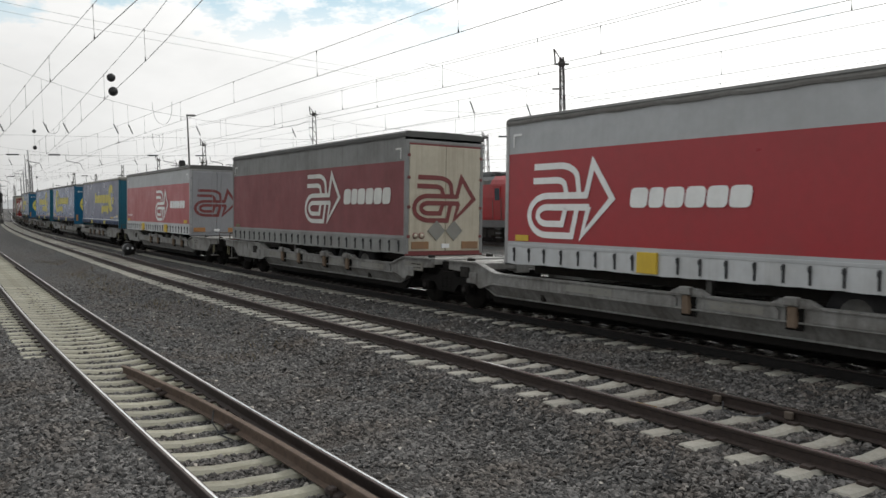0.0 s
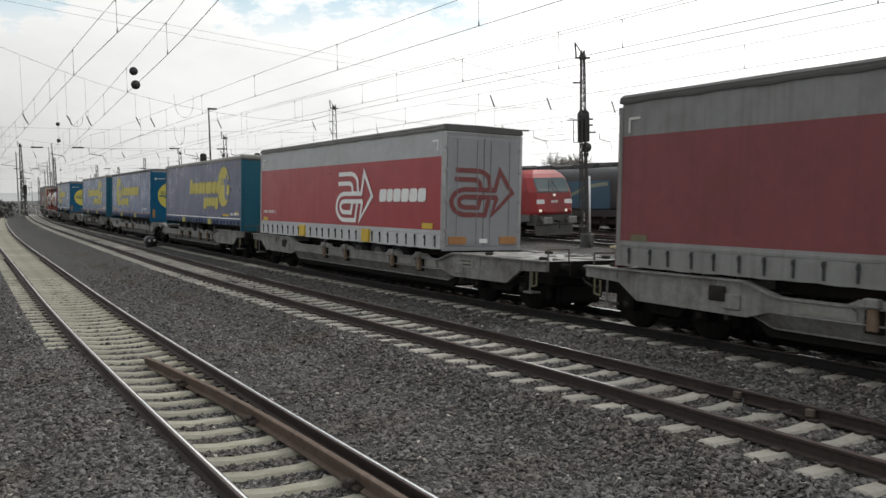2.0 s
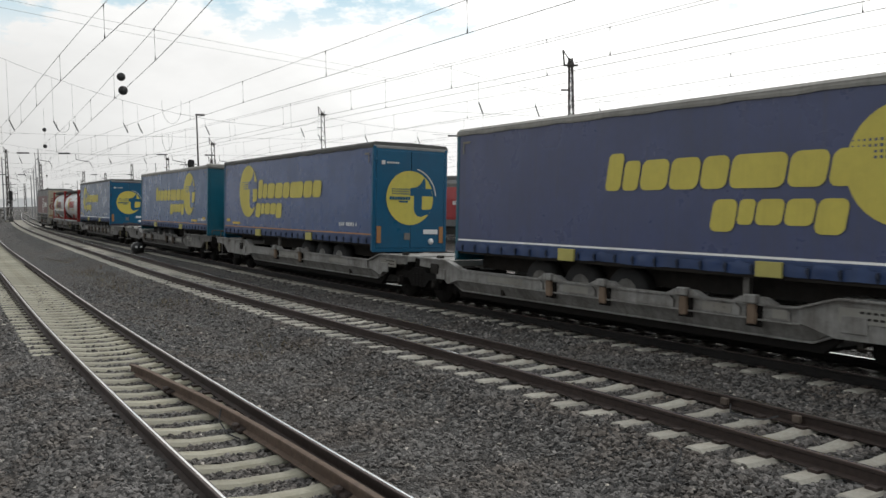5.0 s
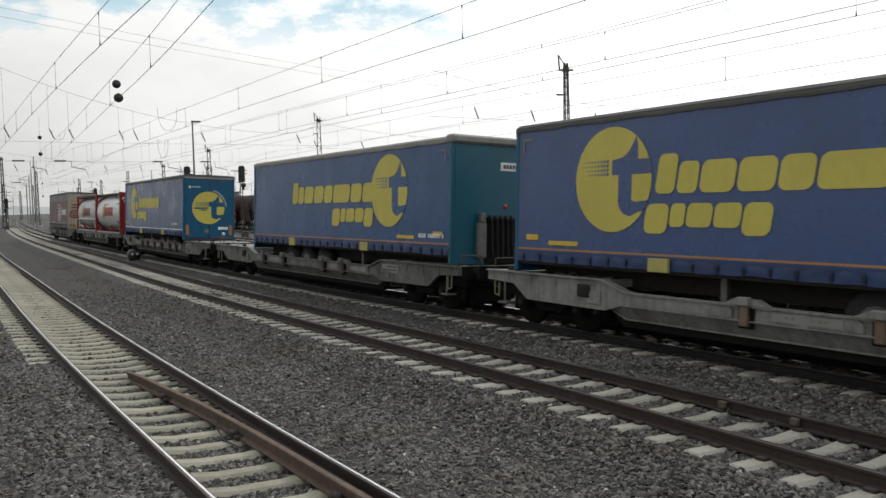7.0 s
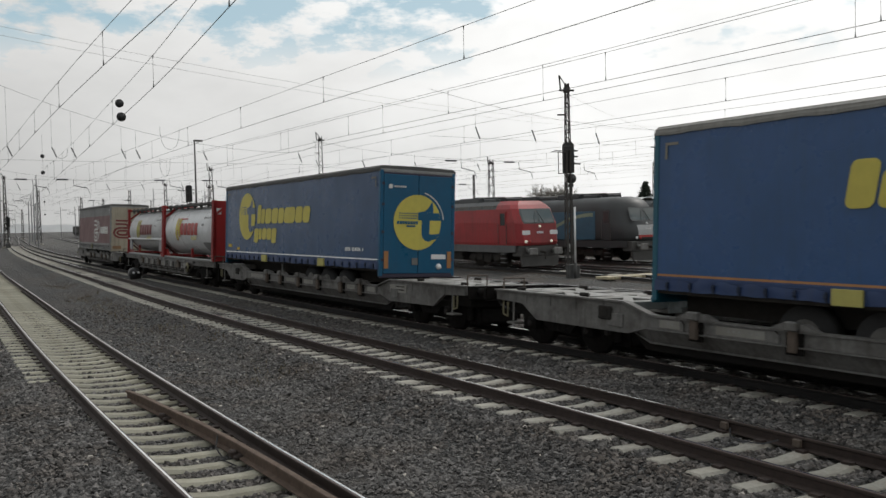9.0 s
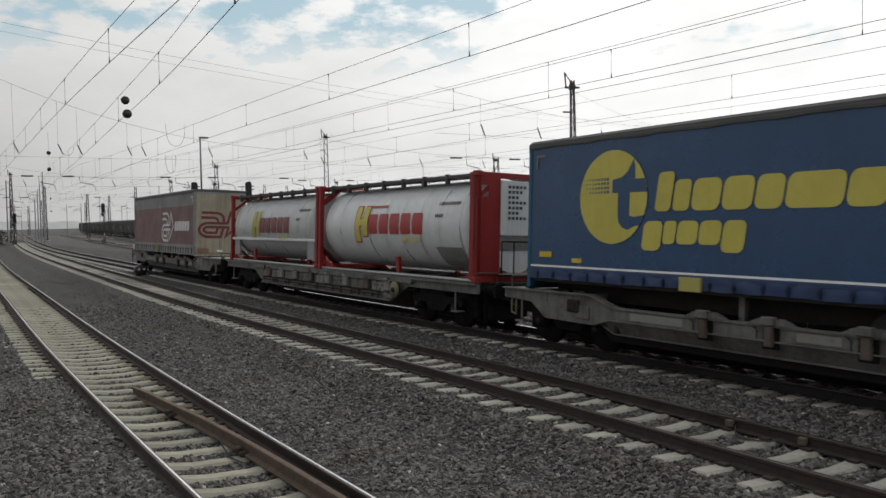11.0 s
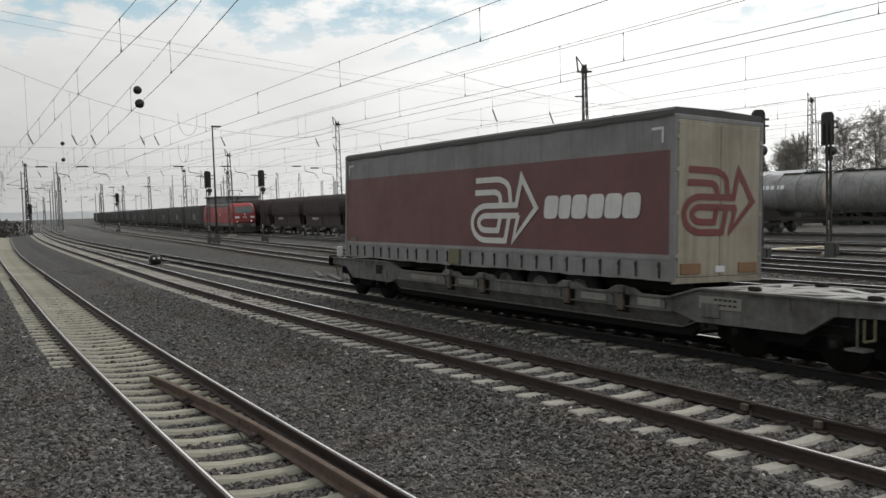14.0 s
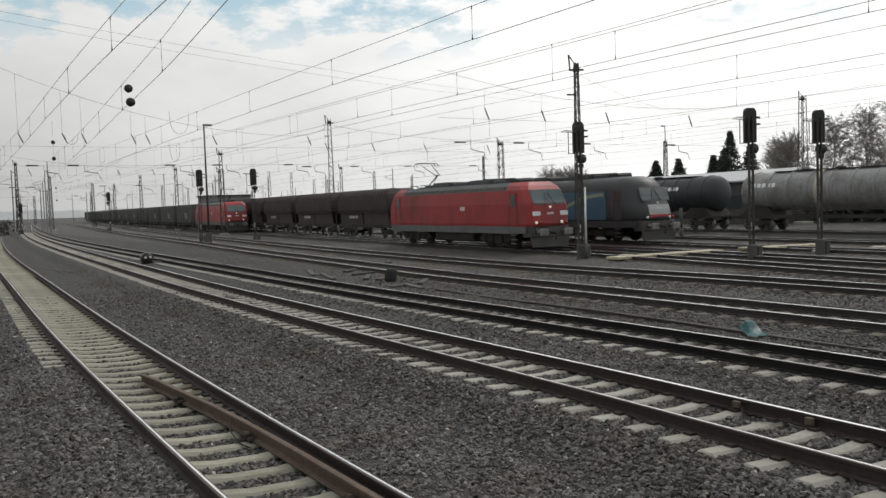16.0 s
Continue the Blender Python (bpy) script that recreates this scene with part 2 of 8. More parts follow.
def wire(bm, points, r=0.008):
    """A thin three-sided wire through points."""
    rings = []
    for i, p in enumerate(points):
        d = (Vector(points[min(i + 1, len(points) - 1)]) - Vector(points[max(i - 1, 0)])).normalized()
        s = d.cross(Vector((0, 0, 1)))
        s = s.normalized() if s.length > 1e-4 else Vector((1, 0, 0))
        u = s.cross(d)
        rings.append([bm.verts.new(Vector(p) + r * (math.cos(a) * s + math.sin(a) * u)) for a in (1.57, 3.67, 5.76)])
    for a, b in zip(rings, rings[1:]):
        for k in range(3):
            bm.faces.new((a[k], a[(k + 1) % 3], b[(k + 1) % 3], b[k]))
    return bm


def empty(name, m, label, category, group="", kind=""):
    ob = new(name)
    ob.matrix_basis = m
    return tagged(ob, label, category, group, kind)


def curve(knots):
    """A smooth line x(y) through knots (y, x), straight past its ends."""
    ys, xs = np.array([k[0] for k in knots], float), np.array([k[1] for k in knots], float)
    n, h = len(ys), np.diff(ys)
    a, b = np.eye(n), np.zeros(n)
    for i in range(1, n - 1):
        a[i, i - 1:i + 2] = h[i - 1], 2 * (h[i - 1] + h[i]), h[i]
        b[i] = 6 * ((xs[i + 1] - xs[i]) / h[i] - (xs[i] - xs[i - 1]) / h[i - 1])
    m = np.linalg.solve(a, b)

    def f(y):
        q = min(max(y, ys[0]), ys[-1])
        i = min(max(int(np.searchsorted(ys, q)) - 1, 0), n - 2)
        d = q - ys[i]
        s = (xs[i + 1] - xs[i]) / h[i] - h[i] * (2 * m[i] + m[i + 1]) / 6
        if y != q:
            e = ys[-1] if y > q else ys[0]
            return f(e) + (y - e) * ((f(ys[-1]) - f(ys[-1] - 0.5)) / 0.5 if y > q else (f(ys[0] + 0.5) - f(ys[0])) / 0.5)
        return float(xs[i] + d * s + d * d * m[i] / 2 + d ** 3 * (m[i + 1] - m[i]) / (6 * h[i]))
    return f


# ---- the tracks: centre lines, level of the near rail's head, and how much lower the far rail lies ----
LINE = {
    "1": (curve([(-60, 3.3), (0, 3.06), (8, 3.03), (14, 3.05), (20, 3.13), (27, 3.3), (37, 3.6), (50, 3.97), (70, 4.7), (116, 7.3), (233, 15.2), (500, 34)]), 0.07, 0.07),
    "2": (curve([(-60, 8.5), (0, 8.42), (5, 8.42), (9, 8.47), (13, 8.45), (18, 8.41), (23, 8.40), (28, 8.45), (33, 8.55), (38, 8.70), (46, 8.95), (57, 9.3), (77, 10.0), (122, 12.4), (260, 25.0), (500, 47)]), 0.12, 0.08),
    "3": (curve([(-200, 12.6), (0, 12.7), (7, 12.72), (12, 12.69), (16, 12.6), (20, 12.51), (24, 12.45), (28, 12.43), (33, 12.44), (38, 12.5), (45, 12.55), (55, 12.7), (68, 12.9), (86, 13.3), (102, 13.8), (126, 15.0), (160, 17.4), (230, 23.2), (500, 47)]), 0.0, 0.06),
    "5": (curve([(-60, 17.8), (10, 17.8), (20, 17.75), (28, 17.75), (34, 18.0), (42, 18.5), (52, 19.1), (68, 20.4), (110, 23.4), (230, 34), (500, 60)]), -0.05, 0.0),
    "6": (curve([(-60, 24.4), (0, 23.9), (14, 23.45), (20, 23.2), (26, 22.75), (32, 22.6), (38, 22.7), (50, 23.3), (75, 25.2), (120, 29), (230, 40), (500, 66)]), -0.05, 0.0),
    "7": (curve([(-60, 26.0), (8, 26.9), (16, 27.75), (22, 28.6), (28, 29.4), (36, 30.2), (45, 30.6), (58, 31.2), (80, 32.4), (102, 33.8), (150, 37.6), (260, 47.5), (500, 70)]), -0.05, 0.0),
    "8": (curve([(-60, 29.0), (8, 30.6), (18, 31.9), (26, 32.8), (36, 33.4), (50, 33.9), (62, 34.4), (100, 37.2), (150, 41.6), (260, 53), (500, 76)]), -0.05, 0.0),
    "9": (curve([(-60, 36.0), (20, 37.6), (40, 38.5), (60, 39.6), (100, 42.5), (150, 47), (260, 58), (500, 82)]), -0.05, 0.0),
    "10": (curve([(-60, 42.5), (20, 44), (60, 46), (100, 49), (260, 64), (500, 88)]), -0.05, 0.0),
    "11": (curve([(-60, 53), (20, 54), (60, 55), (100, 57), (260, 71), (500, 95)]), -0.05, 0.0),
}


def bed_level(x, y):
    """Height of the ballast at a place on the plan."""
    z, near = -0.30, 9.0
    for key, (line, top, low) in LINE.items():
        d = abs(x - line(y))
        if d < 2.6:
            e = min(max(x - line(y), -1.5), 1.5)
            flat = top - low / 2 - e * low / 1.507 - ((0.245 if key == "1" else 0.225) if d < 0.72 else 0.205)
            w = 1.0 if d < 1.5 else max(0.0, (2.6 - d) / 1.1)
            w = w * w * (3 - 2 * w)
            if d < near:
                z, near = -0.30 + (flat + 0.30) * w, d
                if key == "1" and x < line(y) - 0.86 and y < 18.0:
                    z += 0.06 * min(1.0, (18.0 - y) / 2.0)
                if key == "1" and x > line(y) + 0.80:
                    z += 0.055
    return z


def build_ground():
    ys = list(np.arange(-14, 40, 0.30)) + list(np.arange(40, 120, 1.2)) + [120 + 6 * i for i in range(30)] + [320, 400, 520, 700, 1000, 1600, 2600]
    ys = [-900, -300, -100, -40] + ys
    xs = [-1500, -600, -200, -60, -20] + list(np.arange(-6, 20, 0.30)) + list(np.arange(20, 62, 0.7)) + [66, 72, 80, 95, 120, 160, 220, 320, 500, 800, 1400, 2400]
    bm = bmesh.new()
    grid = []
    for y in ys:
        row = []
        for x in xs:
            z = -0.30
            if -6 <= x <= 62 and y < 320:
                z = bed_level(x, y)
            if -10 < x < 62 and -20 < y < 120:
                calm = 0.3 if abs(x - LINE["1"][0](y)) < 0.9 else 1.0
                z += calm * (0.035 * noise.noise(Vector((x * 0.9, y * 0.9, 0))) + 0.02 * noise.noise(Vector((x * 3.1, y * 3.1, 5))))
            row.append(bm.verts.new((x, y, z)))
        grid.append(row)
    for a, b in zip(grid, grid[1:]):
        for k in range(len(xs) - 1):
            f = bm.faces.new((a[k], a[k + 1], b[k + 1], b[k]))
            c = f.calc_center_median()
            if 19.6 < c.x < 70 and c.y < 300:
                f.material_index = 2
            # on the train's track the dark strip is widened to paint shade beside the wagons
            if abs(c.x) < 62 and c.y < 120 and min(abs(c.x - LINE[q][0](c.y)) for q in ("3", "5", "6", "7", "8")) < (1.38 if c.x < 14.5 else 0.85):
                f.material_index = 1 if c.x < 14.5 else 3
    ob = part("ground", bm, [BALLAST, OILY_SHADE, CINDER, YARD], smooth=True)
    tagged(ob, "dark grey crushed stone ballast of a wide rail yard", "ground", kind="structure")


build_ground()

RAIL_PROFILE = [(-0.0365, -0.008), (-0.032, 0.0), (-0.006, 0.0012), (0.018, 0.0012), (0.032, 0.0), (0.0365, -0.008), (0.037, -0.035), (0.010, -0.05), (0.010, -0.135), (0.068, -0.155), (0.068, -0.168), (-0.068, -0.168),
                (-0.068, -0.155), (-0.010, -0.135), (-0.010, -0.05), (-0.037, -0.035)]
RAIL_FACES_WIDE = [2, 1, 1, 1, 1, 0, 0, 0, 0, 0, 0, 0, 0, 0, 0, 0]  # worn bright over the whole head
RAIL_FACES = [2, 2, 1, 2, 2, 0, 0, 0, 0, 0, 0, 0, 0, 0, 0, 0]


def sleeper_mesh(mat, length=2.6, timber=False, oily=False):
    bm = bmesh.new()
    secs = [(-1.0, 0.0), (-0.985, 0.0), (-0.66, 0.0), (-0.45, 0.0), (-0.2, -0.035), (0.2, -0.035), (0.45, 0.0), (0.66, 0.0), (0.985, 0.0), (1.0, 0.0)]
    rings = []
    for i, (s, dz) in enumerate(secs):
        dz = 0.0 if timber else dz
        w = 0.132 if i not in (0, 9) else 0.115
        t = 0.088 if not timber else 0.112
        top = dz - (0.02 if i in (0, 9) else 0.0)
        rings.append([bm.verts.new((s * length / 2, yy, zz)) for yy, zz in ((-w, -0.2), (-w, top - 0.04), (-t, top), (t, top), (w, top - 0.04), (w, -0.2))])
    for a, b in zip(rings, rings[1:]):
        for k in range(6):
            f = bm.faces.new((a[k], a[(k + 1) % 6], b[(k + 1) % 6], b[k]))
            f.material_index = 1 if oily and abs(a[k].co.x + b[k].co.x) < 1.56 else 0
    bm.faces.new(rings[0][::-1])
    bm.faces.new(rings[-1])
    bmesh.ops.recalc_face_normals(bm, faces=bm.faces[:])
    return bm


def across(line, y, top, low):
    """The pose of what lies across a track at y: x over the track, y along it, z from the rail heads."""
    m = (line(y + 0.5) - line(y - 0.5))
    return pose(line(y), y, top - low / 2, 0, math.degrees(math.atan(low / 1.507)), -math.degrees(math.atan(m)))


def build_track(key, y0, y1, label, sleeper_mat, singles=(0, 0), spacing=0.6, timber=False, rusty=False, phase=0.0):
    line, top, low = LINE[key]
    track = empty("railway_track_" + key, pose(0, 0, 0), label, "railway track", kind="structure")
    ys = list(np.arange(y0, 40, 1.5)) + list(np.arange(40, 120, 4)) + list(np.arange(120, y1 + 1, 12))
    for side, name in ((-1, "near_rail"), (1, "far_rail")):
        bm = bmesh.new()
        path = []
        for y in ys:
            m = across(line, y, top, low)
            path.append(m @ Vector((side * 0.7535, 0, 0)))
        sweep(bm, RAIL_PROFILE, path, mis=RAIL_FACES_WIDE if key in "23" and side > 0 else RAIL_FACES)
        yard = int(key) >= 5
        heads = [RAIL_WORN, RAIL_WORN] if int(key) >= 6 else [RAIL_TOP, RAIL_TOP if int(key) > 3 else RAIL_BROWN]
        part(name, bm, [RAIL_BLACK if key == "3" else RAIL_DUSTY if yard else RAIL_SIDE] + heads, track, "running rail with a bright worn head" if not rusty else "rusty running rail")
    first = None
    rest, fast = bmesh.new(), bmesh.new()
    n0 = math.floor((y0 - phase) / spacing)
    for i in range(n0, int((min(y1, 170) - phase) / spacing)):
        y = phase + i * spacing
        shake = 0.012 * noise.noise(Vector((y * 7.1, float(key), 0)))
        m = across(line, y + shake, top, low) @ pose(0, 0, -0.172, 0, 0, 0.5 * noise.noise(Vector((y * 3.3, 9, 0))))
        if singles[0] <= y < singles[1]:
            if first is None:
                first = part("sleeper", sleeper_mesh(sleeper_mat, timber=timber, oily=key == "3"), [sleeper_mat, CONCRETE_OILY], track)
                first.matrix_basis = m
            else:
                share("sleeper", first, track, m)
        else:
            bm = sleeper_mesh(sleeper_mat, timber=timber, oily=key == "3")
            bmesh.ops.transform(bm, matrix=m, verts=bm.verts[:])
            tmp = bpy.data.meshes.new("tmp")
            bm.to_mesh(tmp)
            bm.free()
            rest.from_mesh(tmp)
            bpy.data.meshes.remove(tmp)
        if y < 45 and key in "1235":
            for s in (-1, 1):
                for d in (-0.115, 0.115):
                    box(fast, s * 0.7535 + d - 0.05, s * 0.7535 + d + 0.05, -0.06, 0.06, -0.005, 0.032, m=m)
    if rest.verts:
        tagged(part("sleepers_far_off", rest, [sleeper_mat, CONCRETE_OILY], track, "far row of sleepers"), kind="stuff")
    else:
        rest.free()
    if fast.verts:
        tagged(part("rail_fastenings", fast, RAIL_SIDE, track, "rusty rail clamps on the sleepers"), kind="stuff")
    else:
        fast.free()
    return track


build_track("1", 4.0, 420, "curving main line track with concrete sleepers in ballast", CONCRETE_MOSS, (4, 90))
build_track("2", -8.0, 420, "curving track with rusty rails on pale concrete sleepers", CONCRETE, (-3, 90), phase=0.1)
build_track("3", -30.0, 420, "curving track under the freight train with short concrete sleepers showing", CONCRETE, (0, 90), phase=0.3)
build_track("5", -20.0, 300, "rusty siding on dark timber sleepers in cinders", WOOD_OLD, (0, 60), timber=True, spacing=0.65)
for key in ("6", "7", "8", "9", "10", "11"):
    build_track(key, -20.0, 300, "yard siding with worn rails on dark timber sleepers", WOOD_OLD, (5, 55) if key == "6" else (0, 0), timber=True, spacing=0.65)

# ---- the freight train: paints ----
def paint(name, base, rough=0.5, **more):
    keys = dict(grain=0.06, scale=5, stain=0.25, stain_scale=0.8, bump=0.04, streak=0.18)
    if "curtain" in name or "skirt" in name:
        keys.update(wrinkle=0.06, stain=0.35, bump=0.08)
    keys.update(more)
    return material(name, base, rough, **keys)


SOOT = (0.07, 0.06, 0.055)
RED_CLEAN = paint("clean_red_curtain", (0.34, 0.026, 0.034), 0.34, dirt=(0.22, 0.05, 0.05))
RED_DULL = paint("faded_red_curtain", (0.200, 0.054, 0.060), 0.55, spec=0.35, dirt=(0.10, 0.045, 0.04), streak=0.35)
RED_DARK = paint("grimy_maroon_curtain", (0.142, 0.057, 0.058), 0.52, dirt=(0.075, 0.04, 0.035), streak=0.35)
GREY_CLEAN = paint("light_grey_curtain", (0.42, 0.43, 0.44), 0.5, dirt=(0.28, 0.28, 0.27))
GREY_DULL = paint("dirty_grey_curtain", (0.225, 0.226, 0.222), 0.7, spec=0.35, dirt=SOOT, streak=0.45)
SKIRT_CLEAN = paint("white_grey_skirt", (0.50, 0.51, 0.52), 0.5, dirt=(0.25, 0.24, 0.22), streak=0.35)
SKIRT_DULL = paint("dirty_grey_skirt", (0.22, 0.222, 0.215), 0.7, dirt=SOOT, streak=0.5)
BLUE_VIOLET = paint("violet_blue_curtain", (0.039, 0.079, 0.205), 0.27, dirt=(0.06, 0.065, 0.09), streak=0.3)
BLUE = paint("blue_curtain", (0.030, 0.083, 0.205), 0.28, spec=0.4, dirt=(0.03, 0.06, 0.09), streak=0.3)
BLUE_DULL = paint("sun_faded_blue_curtain", (0.052, 0.067, 0.150), 0.30, dirt=(0.06, 0.06, 0.07), streak=0.4)
BLUE_DEEP = paint("deep_blue_curtain", (0.022, 0.067, 0.155), 0.28, spec=0.4, dirt=(0.03, 0.05, 0.08), streak=0.3)
BLUE_SKIRT = paint("dark_blue_skirt", (0.014, 0.038, 0.115), 0.55, dirt=(0.03, 0.035, 0.05), streak=0.4)
TEAL = paint("teal_bulkhead", (0.004, 0.088, 0.135), 0.4, dirt=(0.03, 0.07, 0.08))
DOOR_BLUE = paint("blue_doors", (0.004, 0.085, 0.170), 0.35, spec=0.35, dirt=(0.03, 0.05, 0.08))
DOOR_FRAME = paint("dull_plum_door_frame", (0.034, 0.026, 0.048), 0.5)
CREAM = paint("cream_doors", (0.47, 0.425, 0.335), 0.5, dirt=(0.22, 0.165, 0.12), streak=0.5)
CREAM_OLD = paint("soiled_cream_doors", (0.35, 0.315, 0.24), 0.6, dirt=(0.15, 0.115, 0.085), streak=0.7, stain=0.5)
YELLOW_OLD = paint("grimy_yellow_plate", (0.155, 0.14, 0.08), 0.7, dirt=(0.09, 0.08, 0.05), streak=0.4)
DECK_PALE = paint("worn_pale_deck_paint", (0.27, 0.265, 0.25), 0.55, grain=0.2, stain=0.6, stain_scale=1.4, dirt=(0.09, 0.075, 0.06), streak=0.3)
GREY_DOOR = paint("grey_doors", (0.25, 0.25, 0.262), 0.45, dirt=(0.16, 0.16, 0.16))
WHITE_MARK = paint("white_lettering", (0.80, 0.80, 0.79), 0.5, stain=0.1, streak=0.08)
GREY_MARK = paint("greyed_lettering", (0.62, 0.615, 0.585), 0.6, stain=0.3, streak=0.3)
MAROON_MARK = paint("maroon_lettering", (0.165, 0.034, 0.033), 0.5)
YELLOW_MARK = paint("yellow_lettering", (0.55, 0.47, 0.085), 0.5, dirt=(0.28, 0.22, 0.06))
YELLOW_DULL = paint("faded_yellow_lettering", (0.40, 0.36, 0.10), 0.6, dirt=(0.2, 0.17, 0.07))
YELLOW_PLATE = paint("yellow_plate", (0.62, 0.42, 0.035), 0.5, dirt=(0.25, 0.17, 0.05))
ORANGE = paint("orange_reflector_board", (0.36, 0.165, 0.055), 0.5)
ORANGE_OLD = paint("soiled_orange_board", (0.25, 0.135, 0.065), 0.7, dirt=(0.16, 0.11, 0.08), stain=0.5)
ALU = material("dull_aluminium", (0.36, 0.36, 0.36), 0.45, 0.7, grain=0.12, scale=6, stain=0.3, bump=0.05, dirt=(0.15, 0.14, 0.13))
ROOF_DARK = paint("sooty_roof_tarpaulin", (0.085, 0.084, 0.08), 0.8)
ROOF_PALE = paint("pale_roof_cap", (0.25, 0.242, 0.222), 0.7, dirt=SOOT, streak=0.5)
PALE_STRIP = paint("soiled_pale_strip", (0.25, 0.25, 0.245), 0.7, dirt=SOOT, streak=0.3)
CONTOUR_OLD = paint("soiled_contour_tape", (0.22, 0.20, 0.16), 0.6)
STRAP_BLUE = material("dark_blue_webbing", (0.014, 0.022, 0.045), 0.8, grain=0.2, scale=30, bump=0.2)
STRAP = material("black_webbing", (0.03, 0.03, 0.032), 0.8, grain=0.2, scale=30, bump=0.2)
FRAME_GREY = paint("weathered_grey_wagon_paint", (0.205, 0.202, 0.193), 0.6, grain=0.22, scale=9, stain=0.75, stain_scale=1.6, dirt=(0.055, 0.044, 0.035), streak=0.7)
FRAME_OLD = paint("dark_soiled_wagon_paint", (0.125, 0.121, 0.115), 0.66, grain=0.25, scale=9, stain=0.8, stain_scale=1.6, dirt=(0.032, 0.027, 0.022), streak=0.7)
ARM_OLD = paint("brown_soiled_bracket", (0.095, 0.072, 0.056), 0.8, grain=0.2, stain=0.5, dirt=(0.04, 0.03, 0.024))
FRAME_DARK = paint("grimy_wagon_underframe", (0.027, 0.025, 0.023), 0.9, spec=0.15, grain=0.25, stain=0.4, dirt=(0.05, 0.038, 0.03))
TAN = paint("tan_rusty_bracket", (0.15, 0.105, 0.072), 0.8, grain=0.2, stain=0.45, dirt=(0.10, 0.06, 0.035))
PANEL_GREY = paint("pale_grey_data_panel", (0.215, 0.21, 0.19), 0.65, stain=0.65, dirt=(0.11, 0.09, 0.07))
TANK_DULL = paint("greyed_tank_cladding", (0.46, 0.465, 0.47), 0.4, dirt=(0.26, 0.25, 0.24), streak=0.5, grain=0.05)
TANK_WHITE = paint("white_tank_cladding", (0.62, 0.63, 0.64), 0.33, dirt=(0.33, 0.31, 0.29), streak=0.35, grain=0.04)
BAND = material("tank_band_steel", (0.58, 0.58, 0.59), 0.3, 0.8, stain=0.2)
TANK_RED = paint("red_container_frame", (0.25, 0.014, 0.013), 0.5, spec=0.35, dirt=(0.10, 0.02, 0.018), streak=0.25)
TANK_RED_DARK = paint("dark_red_container_frame", (0.060, 0.018, 0.016), 0.7, dirt=(0.03, 0.018, 0.015), streak=0.3)
WALK_DARK = material("sooty_walkway_steel", (0.075, 0.072, 0.068), 0.7, 0.3, grain=0.25, scale=9, stain=0.4, bump=0.2)
RED_MARK = paint("red_lettering", (0.34, 0.028, 0.024), 0.45, stain=0.1)
PLATE_WHITE = paint("white_plate", (0.7, 0.7, 0.7), 0.4, stain=0.1)

TRAIN = []  # what rides on the track: thing, place along the train, base between its bogies
WHEELSETS = []


def on_side(bm, pts, x, mi=0):
    """A flat face on the side of a vehicle: points of (y, z)."""
    f = bm.faces.new([bm.verts.new((x, y, z)) for y, z in pts])
    f.material_index = mi
    return f


def ribbon(bm, pts, width, put):
    """A band of even width along points of a plane; put turns (u, v) into a place."""
    n = len(pts)
    left, right = [], []
    for i, (u, v) in enumerate(pts):
        a, b = Vector(pts[max(i - 1, 0)]), Vector(pts[min(i + 1, n - 1)])
        d0 = (Vector((u, v)) - a).normalized() if i else (b - Vector((u, v))).normalized()
        d1 = (b - Vector((u, v))).normalized() if i < n - 1 else d0
        d = (d0 + d1)
        d = d.normalized() if d.length > 1e-3 else d0
        k = width / 2 / max(0.45, d.dot(d1))
        nrm = Vector((-d.y, d.x)) * k
        left.append(bm.verts.new(put(u + nrm.x, v + nrm.y)))
        right.append(bm.verts.new(put(u - nrm.x, v - nrm.y)))
    for i in range(n - 1):
        bm.faces.new((left[i], right[i], right[i + 1], left[i + 1]))


def arc(cx, cy, rx, ry, a0, a1, n=8):
    return [(cx + rx * math.cos(radians(a0 + (a1 - a0) * i / n)), cy + ry * math.sin(radians(a0 + (a1 - a0) * i / n))) for i in range(n + 1)]


def arrow_emblem(bm, w, h, put, width):
    """An arrow head with doubled loops: u from 0 to w, v from 0 to h."""
    def q(*pts):
        return [(u * w, v * h) for u, v in pts]
    ribbon(bm, q((0.69, 0.53), (0.765, 0.93), (0.965, 0.5), (0.655, 0.06), (0.725, 0.41)), width, lambda u, v: put(u, v, 0.0004))
    ribbon(bm, q((0.09, 0.92), (0.40, 0.92), *arc(0.40, 0.74, 0.20, 0.18, 90, 10)[1:], (0.62, 0.53)), width, lambda u, v: put(u, v, 0.0008))
    ribbon(bm, q((0.08, 0.74), (0.36, 0.74), *arc(0.36, 0.66, 0.10, 0.08, 90, 0)[1:], (0.48, 0.53)), width, lambda u, v: put(u, v, 0.0012))
    ribbon(bm, q((0.71, 0.545), (0.25, 0.545), *arc(0.25, 0.295, 0.215, 0.25, 90, 270, 14)[1:], (0.54, 0.045), (0.60, 0.40)), width, lambda u, v: put(u, v, 0.0016))
    ribbon(bm, q((0.73, 0.40), (0.25, 0.40), *arc(0.25, 0.295, 0.11, 0.105, 90, 270, 10)[1:], (0.43, 0.19), (0.47, 0.39)), width, lambda u, v: put(u, v, 0.0020))


